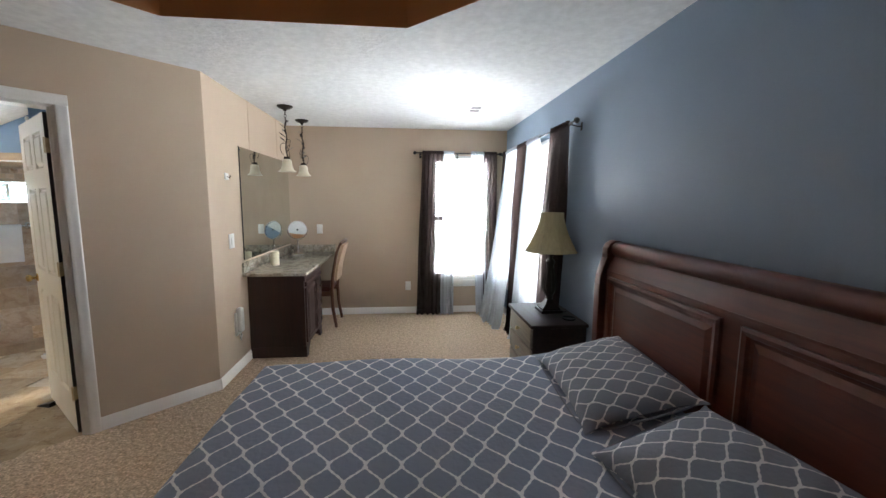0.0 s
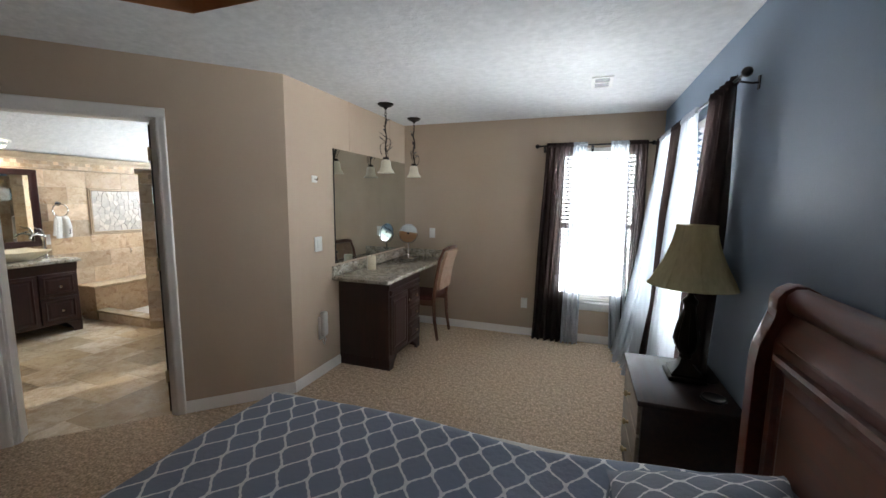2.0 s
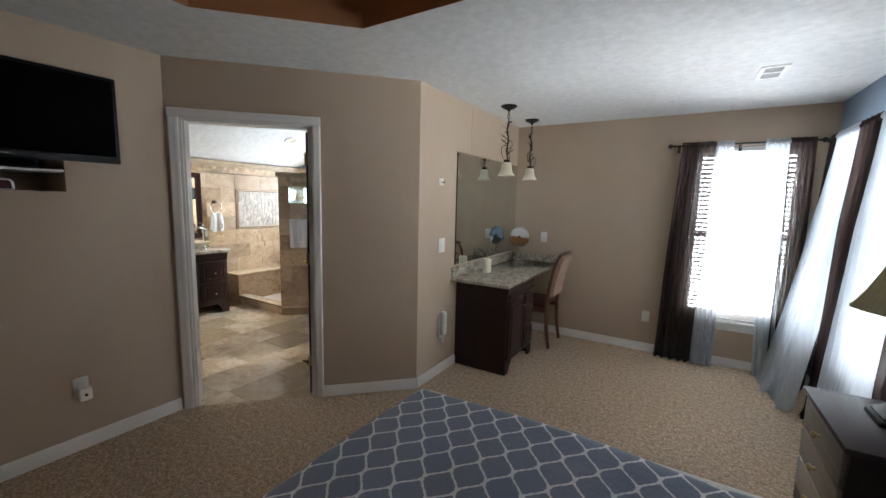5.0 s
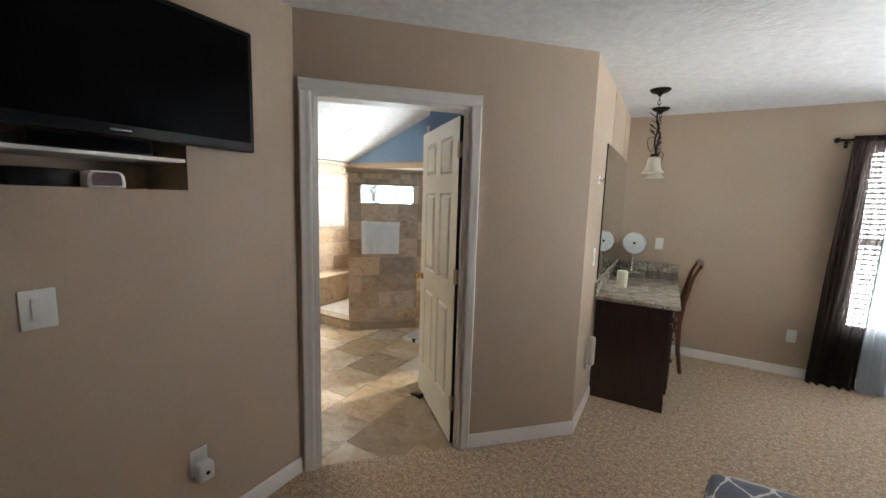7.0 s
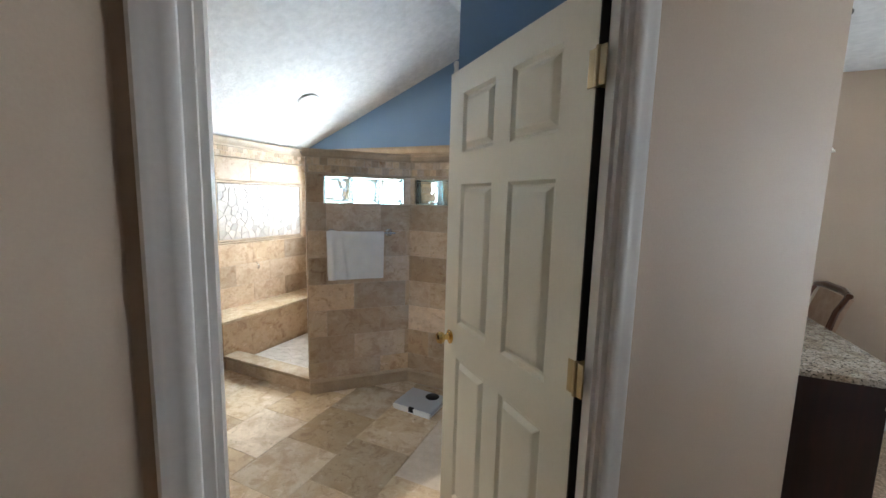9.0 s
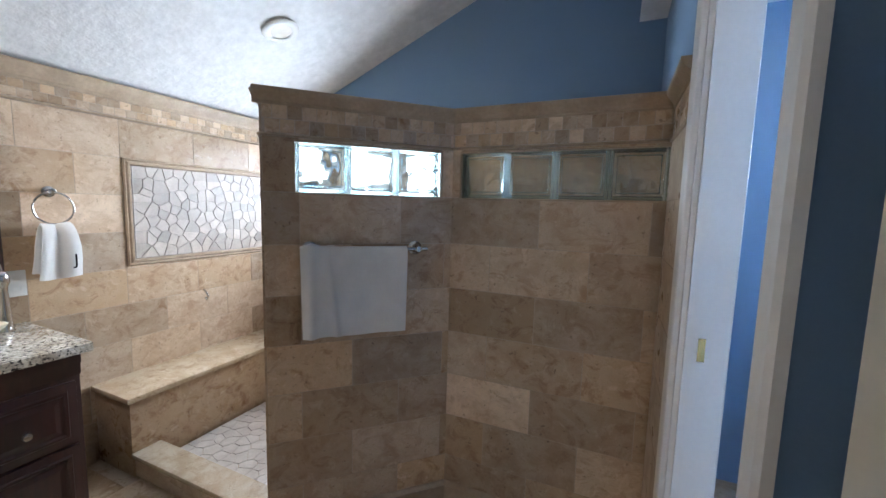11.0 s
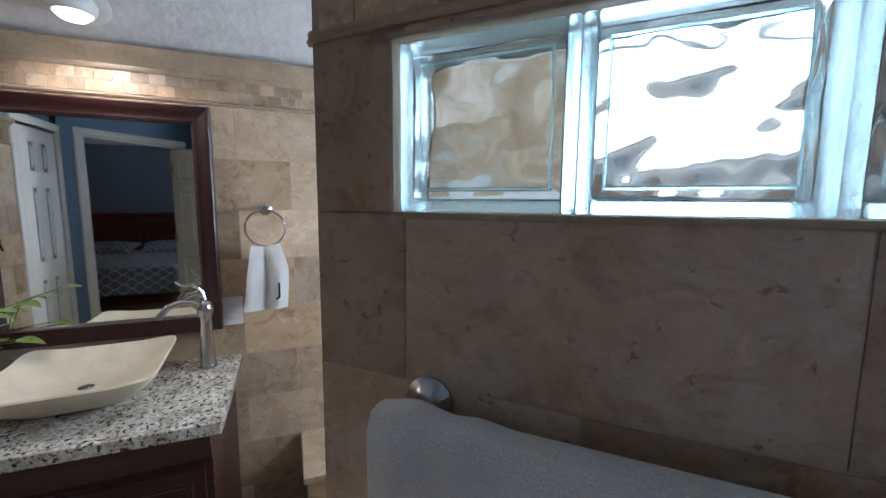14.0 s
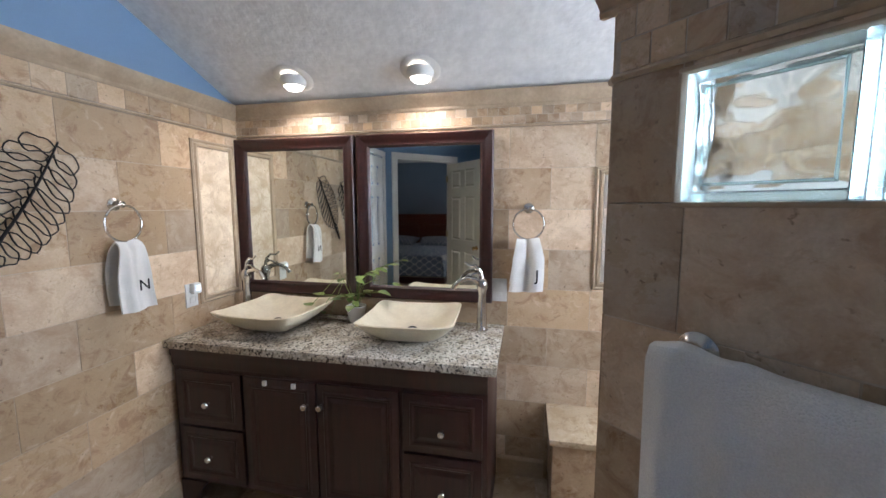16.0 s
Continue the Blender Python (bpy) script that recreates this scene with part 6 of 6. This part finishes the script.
# towels, rings, bars
TOWEL = mat("white terry towelling", (0.80, 0.78, 0.74), (0.74, 0.72, 0.68), 12, 0.95, bump=0.9, bump_scale=420, fine=0.10)


def towel_ring(m, label):
    r = thing("towel_ring", label, "towel ring", m)
    part("mount", lathe([(0, 0), (0.026, 0.0), (0.026, 0.006), (0.014, 0.012), (0.011, 0.040), (0.014, 0.046), (0, 0.050)], 20, m=Matrix.Rotation(radians(90), 4, "X")), NICKEL, r)
    part("ring", tube([(0.075 * math.sin(a), -0.045, -0.078 + 0.075 * math.cos(a)) for a in [k * math.pi / 20 for k in range(40)]], 0.0045, 8, closed=True), NICKEL, r)
    return r


def hand_towel(m, label, w=0.15, drop=0.33, seed=0):
    t = thing("hand_towel", label, "towel", m)

    def f(s, u):
        k = u * 2 - 1
        z = -abs(k) * drop * (1.0 if k < 0 else 0.9)
        spread = 0.66 + 0.20 * min(1, abs(k) * 2.2) + 0.14 * abs(k)
        x = (s - 0.5) * w * spread
        front = -0.048 - 0.028 * math.tanh(-k * 9) if abs(k) < 2 else 0
        y = front + (0.018 * math.exp(-((s - 0.47) / 0.10) ** 2) * (k < 0) * (1 - 0.6 * abs(k))) - 0.010 * math.sin(s * 9 + seed) * min(1, abs(k) * 2) - (0.012 if k < 0 else 0)
        return (x + 0.01 * math.sin(abs(k) * 3 + seed) * abs(k), y, z - 0.004 * math.sin(s * 5))
    part("cloth", sheet(f, 24, 48, thick=0.006), TOWEL, t)
    return t


def letter(text, m, size, parent):
    cu = bpy.data.curves.new("monogram", "FONT")
    cu.body, cu.size, cu.extrude, cu.align_x = text, size, 0.001, "CENTER"
    cu.materials.append(BLACKPLASTIC)
    o = new("monogram", cu)
    o.parent, o.matrix_basis = parent, m
    return tagged(o, "black embroidered monogram letter")


mw1 = mw @ Matrix.Translation((3.767 - BS + 0.12, -0.009, 1.448))
towel_ring(mw1, "brushed nickel towel ring beside the mirror")
t1 = hand_towel(mw1 @ Matrix.Translation((0, 0, -0.148)), "white hand towel with a black monogram in a ring", 0.165, 0.262, 1)
letter("J", Matrix.Translation((0.045, -0.106, -0.20)) @ Matrix.Rotation(radians(90), 4, "X"), 0.075, t1)
ms1 = ms @ Matrix.Translation((4.350 - 2.62, -0.009, 1.470))
towel_ring(ms1, "brushed nickel towel ring on the tiled wall")
t2 = hand_towel(ms1 @ Matrix.Translation((0, 0, -0.148)), "white hand towel with a black monogram on the tiled wall", 0.14, 0.29, 4)
letter("N", Matrix.Translation((0.015, -0.106, -0.205)) @ Matrix.Rotation(radians(90), 4, "X"), 0.065, t2)

tb = thing("towel_bar", "brushed nickel towel bar on the shower wall", "towel bar", ma @ Matrix.Translation((0, -0.009, 1.245)))
for u in (0.165, 0.600):
    part("post", lathe([(0, 0), (0.028, 0.0), (0.030, 0.006), (0.018, 0.014), (0.012, 0.028), (0.012, 0.056), (0.016, 0.062), (0.012, 0.070), (0, 0.072)], 20, m=Matrix.Translation((u, 0, 0)) @ Matrix.Rotation(radians(90), 4, "X")), NICKEL, tb)
part("bar", tube([(0.140, -0.056, 0), (0.640, -0.056, 0)], 0.0085, 12), NICKEL, tb)
bt = thing("bath_towel", "white bath towel folded over the towel bar", "towel", ma @ Matrix.Translation((0, -0.009, 1.246)))


def bath_towel(s, u):
    k = u * 2 - 1
    d = abs(k)
    z = 0.013 * math.cos(min(1, d * 12) * math.pi / 2) - max(0, d - 0.04) * (0.358 if k < 0 else 0.335)
    y = -0.056 + math.copysign(0.024 * math.sin(min(1, d * 12) * math.pi / 2), k)
    fold_ = 0.019 * math.exp(-((s - 0.08) / 0.05) ** 2) + 0.004 * math.sin(s * 14 + 1) + 0.015 * math.exp(-((s - 0.22 - d * 0.10) / 0.035) ** 2)
    y += (-fold_ if k < 0 else 0.0) * min(1, 0.3 + d)
    z += 0.012 * math.exp(-((s - 0.10) / 0.07) ** 2) * math.exp(-d * 8) + 0.006 * math.exp(-((s - 0.27) / 0.05) ** 2) * math.exp(-d * 8)
    x = 0.128 + 0.420 * s + 0.012 * d * (0.5 - s)
    return (x, y, z)


part("cloth", sheet(bath_towel, 60, 60, thick=0.009), TOWEL, bt)

# wire leaves on the south wall
for k, (x0, z0, x1, z1) in enumerate(((4.172, 1.69, 3.845, 1.17), (3.80, 1.67, 3.47, 1.15))):
    lf = thing("wire_leaf", "dark twisted wire leaf hung on the tiled wall", "wall art", ms @ Matrix.Translation((-2.62, -0.018, 0)), group="wire leaves on the wall")
    a, c = Vector((x0, 0, z0)), Vector((x1, 0, z1))
    spine = [a + (c - a) * (i / 12) + Vector((0.03 * math.sin(i / 12 * math.pi), -0.012 * math.sin(i / 12 * math.pi), 0.02 * math.sin(i / 12 * math.pi))) for i in range(13)]
    part("spine", tube(spine, [0.003 + 0.004 * i / 12 for i in range(13)], 8), BLACKMETAL, lf)
    d = (c - a).normalized()
    side = Vector((d.z, 0, -d.x))
    rng = random.Random(k)
    for i in range(13):
        f = 0.04 + i * 0.068
        o = a + (c - a) * f
        wide = 0.135 * math.sin(min(1, f * 1.15 + 0.12) * math.pi) ** 0.7 + 0.02
        for sg in (-1, 1):
            dirn = (side * sg * 0.9 + d * 0.42).normalized()
            pp = dirn.cross(Vector((0, 1, 0)))
            loop = []
            for q in range(22):
                t_ = q / 21 * 2 * math.pi
                r = wide * (0.5 - 0.5 * math.cos(t_))
                loop.append(o + dirn * r + pp * (0.030 * math.sin(t_) * (0.7 + 0.5 * r / wide)) + Vector((0, -0.004 - 0.004 * math.sin(t_), 0.004 * math.sin(5 * t_ + i))))
            part("loop", tube(loop, 0.0026, 5), BLACKMETAL, lf)
ol = plate("wall_outlet", ms @ Matrix.Translation((4.690 - 2.62, -0.009, 1.015)), "beige outlet on the tiled wall beside the washstand", "outlet", cat="outlet")
n2 = thing("night_light", "small plug-in night light glowing pale blue", "night light", ms @ Matrix.Translation((4.697 - 2.62, -0.018, 1.050)))
part("body", box(-0.025, 0.025, -0.03, 0.0, -0.028, 0.028, 0.008), PLASTIC, n2)
part("lens", box(-0.012, 0.012, -0.033, -0.029, -0.010, 0.014, 0.002), glowing("pale blue night light lens", (0.7, 0.85, 1.0), 2.0), n2)
plate("wall_outlet", mw @ Matrix.Translation((3.627 - BS + 0.12, -0.009, 1.025)), "stone-coloured outlet plate beside the framed mirror", "outlet", w=0.075, h=0.12, cat="outlet")
gh = thing("robe_hook", "small nickel hook on the shower wall", "hook", mw @ Matrix.Translation((4.513 - BS + 0.12, -0.009, 0.815)))
part("hook", tube([(0, 0, 0.02), (0, -0.03, 0.0), (0, -0.045, -0.02), (0, -0.03, -0.045), (0, -0.015, -0.035)], 0.006, 8), NICKEL, gh)

# scale
sc_ = thing("bathroom_scale", "silver bathroom scale with a round black dial on the floor", "scale", Matrix.Translation((-2.985, 4.138, 0.0)) @ Matrix.Rotation(radians(-4), 4, "Z"))
part("platform", box(-0.155, 0.155, -0.125, 0.135, 0.018, 0.046, 0.008), simple("silver-grey plastic", (0.42, 0.44, 0.47), 0.35, 0.3), sc_)
part("base", box(-0.150, 0.150, -0.135, 0.130, 0.0, 0.022, 0.004), PLASTIC, sc_)
part("front_strip", box(-0.155, 0.155, -0.140, -0.124, 0.014, 0.040, 0.006), PLASTIC, sc_)
part("front_grip", box(-0.02, 0.02, -0.1425, -0.122, 0.012, 0.0465, 0.003), BLACKPLASTIC, sc_)
part("dial", lathe([(0, 0.046), (0.050, 0.046), (0.052, 0.049), (0.044, 0.052), (0, 0.052)], 28, m=Matrix.Translation((0.055, 0.075, 0.0))), BLACKPLASTIC, sc_, "round black dial")

# toilet room
CERAMIC = simple("white glazed ceramic", (0.80, 0.81, 0.82), 0.1)
tw = thing("toilet", "white toilet with a closed lid and tank", "toilet", Matrix.Translation((-1.54, 5.163, 0)))
part("tank", box(-0.215, 0.215, -0.19, 0.06, 0.37, 0.69, 0.02, seg=3), CERAMIC, tw)
part("tank_lid", box(-0.23, 0.23, -0.205, 0.07, 0.69, 0.735, 0.012, seg=3), CERAMIC, tw)
part("flush_lever", tube([(-0.17, -0.19, 0.64), (-0.17, -0.21, 0.64), (-0.10, -0.215, 0.632)], 0.007, 8), CHROME, tw)
egg = [(0.185 * math.cos(a), -0.42 + (0.27 if math.sin(a) < 0 else 0.21) * math.sin(a)) for a in [k * math.pi / 20 for k in range(40)]]
part("seat_lid", prism(egg, 0.026, m=Matrix.Translation((0, 0, 0.41)), bevel=0.006), CERAMIC, tw)
part("seat", prism([(x * 1.02, -0.42 + (y + 0.42) * 1.02) for x, y in egg], 0.018, m=Matrix.Translation((0, 0, 0.39)), bevel=0.004), CERAMIC, tw)
b = bmesh.new()
loops = []
for sx, sy, z in ((0.62, 0.80, 0.0), (0.60, 0.76, 0.08), (0.66, 0.78, 0.18), (0.88, 0.92, 0.30), (0.98, 0.99, 0.37), (0.98, 0.99, 0.39)):
    loops.append([b.verts.new((x * sx, -0.38 + (y + 0.42) * sy, z)) for x, y in egg])
for a, c in zip(loops, loops[1:]):
    for i in range(40):
        b.faces.new((a[i], a[(i + 1) % 40], c[(i + 1) % 40], c[i]))
b.faces.new(loops[0]), b.faces.new(loops[-1])
part("bowl", b, CERAMIC, tw)
tp = thing("toilet_paper_stand", "chrome paper stand with a white roll beside the toilet", "paper holder", Matrix.Translation((-1.90, 4.893, 0)))
part("base", lathe([(0, 0), (0.075, 0), (0.075, 0.012), (0.01, 0.02), (0.008, 0.60), (0, 0.602)], 24), CHROME, tp)
part("arm", tube([(0, 0, 0.56), (0, -0.06, 0.56), (0, -0.13, 0.56)], 0.006, 8), CHROME, tp)
part("roll", lathe([(0.02, -0.05), (0.055, -0.05), (0.055, 0.05), (0.02, 0.05)], 28, m=Matrix.Translation((0, -0.075, 0.525)) @ Matrix.Rotation(radians(90), 4, "X")), TOWEL, tp)

# south door seen in the mirror
sm = ms
frame_set("closet_door_frame", sm, 0.06, 0.56, 2.03, 0.02, "white casing of a closet door in the bathroom")
leaf("closet_door", sm @ Matrix.Translation((0.078, -0.005, 0.01)), 0.464, 2.0, TRIM, "white panelled closet door, closed")

# ---- recessed lights in the raked ceiling ----
slope = math.atan(0.415)
LIT = glowing("lit lamp lens", (1.0, 0.93, 0.80), 14)
for x, y, on in ((-4.915, 2.593, True), (-4.92, 3.253, True), (-2.98, 4.893, False), (-4.32, 4.483, False)):
    at = Matrix.Translation((x, y, bath_top(x) - 0.001)) @ Matrix.Rotation(-slope, 4, "Y")
    cl = thing("recessed_light", "round white recessed ceiling light, " + ("lit" if on else "switched off"), "ceiling light", at, group="recessed bathroom lights")
    part("trim_ring", lathe([(0.058, -0.004), (0.090, -0.003), (0.097, -0.008), (0.090, -0.013), (0.066, -0.016), (0.056, -0.010)], 36), PLASTIC, cl)
    if on:
        ball = Matrix.Translation((0, 0, -0.012)) @ Matrix.Rotation(slope, 4, "Y")
        part("eyeball", lathe([(0.060, 0.012), (0.064, -0.006), (0.060, -0.026), (0.050, -0.036), (0.046, -0.030)], 32, m=ball), PLASTIC, cl)
        part("lens", lathe([(0.047, -0.030), (0.044, -0.040), (0.034, -0.050), (0.018, -0.056), (0, -0.058)], 28, m=ball), LIT, cl)
        d = bpy.data.lights.new("recessed_lamp", "SPOT")
        d.energy, d.spot_size, d.spot_blend, d.shadow_soft_size, d.color = 20, radians(160), 0.6, 0.04, (1.0, 0.93, 0.82)
        lo = new("recessed_lamp", d)
        lo.matrix_world = look((x + 0.015, y, bath_top(x) - 0.085), (x + 0.015, y, 0))
    else:
        part("lens", lathe([(0, -0.006), (0.058, -0.007), (0.058, -0.003), (0, -0.003)], 28), FROST, cl)

# ---- stone pieces of walls and floor ----
shapes = {}


def stone_piece(parent, m, w, h, material, thick, name="tile"):
    key = (round(w, 3), round(h, 3), material.name, thick)
    if key not in shapes:
        b = bmesh.new()
        e = 0.0005
        lo = [b.verts.new(c) for c in ((0, 0, 0), (w, 0, 0), (w, 0, h), (0, 0, h))]
        hi = [b.verts.new(c) for c in ((e, -thick, e), (w - e, -thick, e), (w - e, -thick, h - e), (e, -thick, h - e))]
        b.faces.new(hi)
        for i in range(4):
            b.faces.new((lo[i], lo[(i + 1) % 4], hi[(i + 1) % 4], hi[i]))
        shapes[key] = mesh_of(name, b, material)
    o = new(name, shapes[key])
    o.parent = parent
    o.matrix_basis = parent.matrix_basis.inverted() @ m
    return o


def cut(rect, holes):
    """What is left of a rectangle (x0, x1, z0, z1) beside the holes."""
    todo = [rect]
    for h in holes:
        nxt = []
        for x0, x1, z0, z1 in todo:
            if h[0] >= x1 or h[1] <= x0 or h[2] >= z1 or h[3] <= z0:
                nxt.append((x0, x1, z0, z1))
                continue
            if h[0] > x0:
                nxt.append((x0, h[0], z0, z1))
            if h[1] < x1:
                nxt.append((h[1], x1, z0, z1))
            a, c = max(x0, h[0]), min(x1, h[1])
            if h[2] > z0:
                nxt.append((a, c, z0, h[2]))
            if h[3] < z1:
                nxt.append((a, c, h[3], z1))
        todo = nxt
    return todo


def tile_field(parent, m, start, end, edges, step, first, holes=(), material=None, thick=0.008, joint=0.002):
    """Courses between the heights in edges, joints every step, shifted half a step course by course from first."""
    for a, c, lo, hi in cut((start + 0.002, end - 0.002, min(edges) + 0.002, max(edges) - 0.002), holes):
        part("grout", box(a, c, -0.0062, -0.0002, lo, hi), GROUT, parent).matrix_basis = parent.matrix_basis.inverted() @ m
    for r, (z0, z1) in enumerate(zip(edges, edges[1:])):
        x = first + (r % 2) * step / 2
        x -= math.ceil((x - start) / step) * step
        while x < end:
            for a, c, lo, hi in cut((max(x, start), min(x + step, end), z0, z1), holes):
                if c - a > 0.012 and hi - lo > 0.012:
                    stone_piece(parent, m @ Matrix.Translation((a + joint / 2, 0, lo + joint / 2)), c - a - joint, hi - lo - joint, material or STONE, thick)
            x += step


west = bpy.data.objects["wall_bath_west"]
south = bpy.data.objects["wall_bath_south"]
north = bpy.data.objects["wall_bath_north"]
part_wall = bpy.data.objects["wall_toilet_partition"]
PITCH = 0.2035
HALF = [0.112, 0.245, 0.448, 0.651, 0.855, 1.058, 1.262, 1.466]
COURSES = [1.850 - k * PITCH for k in range(10)]
COURSES[-1] = 0.0
oy = BS - 0.12
up = COURSES[::-1]
tile_field(west, mw, 0.12, BN - oy, up, 0.407, 3.668 - oy, [(4.081 - oy, 5.152 - oy, 1.048, 1.646)])
tile_field(west, mw, 0.12, BN - oy, [1.865, 1.906, 1.947], 0.0535, 0.0)
tile_field(west, mw, 0.12, BN - oy, [1.947, 2.03], 0.305, 0.1)
tile_field(south, ms, TILED_S, ls, up, 0.407, 4.175 - 2.62)
tile_field(south, ms, TILED_S, ls, [1.865, 1.947], 0.107, 0.0)
tile_field(south, ms, TILED_S, ls, [1.947, 2.02], 0.305, 0.1)
tile_field(north, mn, 0.0, 2.67, up, 0.407, 0.1, [(0.15, 1.45, 1.16, 1.96)])
tile_field(north, mn, 0.0, 2.67, [1.865, 1.947], 0.107, 0.0, [(0.15, 1.45, 1.16, 1.96)])
tile_field(part_wall, pm, 0.0, BN - 4.071, HALF + [1.672], 0.407, 0.2)
tile_field(part_wall, pm, 0.0, BN - 4.071, [1.686, 1.738, 1.790], 0.0535, 0.0)
for wl, m, ln, first, hole in ((sa, ma, la, 0.13, (0.116, 0.718, 1.466, 1.660)), (sb, mb, lb, 0.393, (0.044, 0.846, 1.466, 1.660))):
    tile_field(wl, m, 0.0, ln, HALF, 0.407, first)
    tile_field(wl, m, 0.0, ln, [1.466, 1.674], 0.407, first, [hole])
    tile_field(wl, m, 0.0, ln, [1.686, 1.738, 1.790], 0.0535, 0.01)
tile_field(sa, mend, 0.0, lend, [0.112, 0.448, 0.855, 1.262, 1.674], 0.407, 0.0)
tile_field(sa, mend, 0.0, lend, [1.686, 1.790], 0.06, 0.0)

# floor tiles, laid in courses of mixed lengths
flat = Matrix(((1, 0, 0, 0), (0, 0, 1, 0), (0, -1, 0, 0), (0, 0, 0, 1)))
DOORLINE = DA[1] - DA[0] + 0.03
for col in range(-5, 5):
    x0, x1 = max(-3.17 + col * 0.39, -5.08), min(-3.17 + (col + 1) * 0.39, -1.33)
    y = 3.19 - 3 * 0.41 - (col % 2) * 0.18
    while y < 4.44:
        y0, y1 = max(y, BS + 0.002), min(y + 0.41, 4.448)
        if x1 - x0 < 0.03 or y1 - y0 < 0.03 or (x1 > PX and y0 > 3.3):
            y += 0.41
            continue
        if y0 - x1 > DOORLINE:
            stone_piece(bath_floor, Matrix.Translation((x0 + 0.0008, y0 + 0.0008, -0.007)) @ flat, x1 - x0 - 0.0016, y1 - y0 - 0.0016, FLOORSTONE, 0.008, "floor_tile")
        elif y1 - x0 > DOORLINE + 0.02:
            e = 0.0008
            ring = [(x0 + e, y0 + e), (x1 - e, y0 + e), (x1 - e, y1 - e), (x0 + e, y1 - e)]
            cutp = []
            for (ax, ay), (bx, by) in zip(ring, ring[1:] + ring[:1]):
                fa, fb2 = ay - ax - DOORLINE, by - bx - DOORLINE
                if fa >= 0:
                    cutp.append((ax, ay))
                if fa * fb2 < 0:
                    k = fa / (fa - fb2)
                    cutp.append((ax + (bx - ax) * k, ay + (by - ay) * k))
            part("floor_tile", prism(cutp, 0.008, m=Matrix.Translation((0, 0, -0.007))), FLOORSTONE, bath_floor, shade=False)
        y += 0.41
for x0, x1, y0, y1 in ((PX + 0.11, -1.33, 3.423, 3.823), (PX + 0.11, -1.33, 3.823, 4.223), (PX + 0.11, -1.33, 4.313, 4.713), (PX + 0.11, -1.33, 4.713, 5.228)):
    stone_piece(bath_floor, Matrix.Translation((x0, y0, -0.006)) @ flat, x1 - x0, y1 - y0 - 0.003, FLOORSTONE, 0.008, "floor_tile")
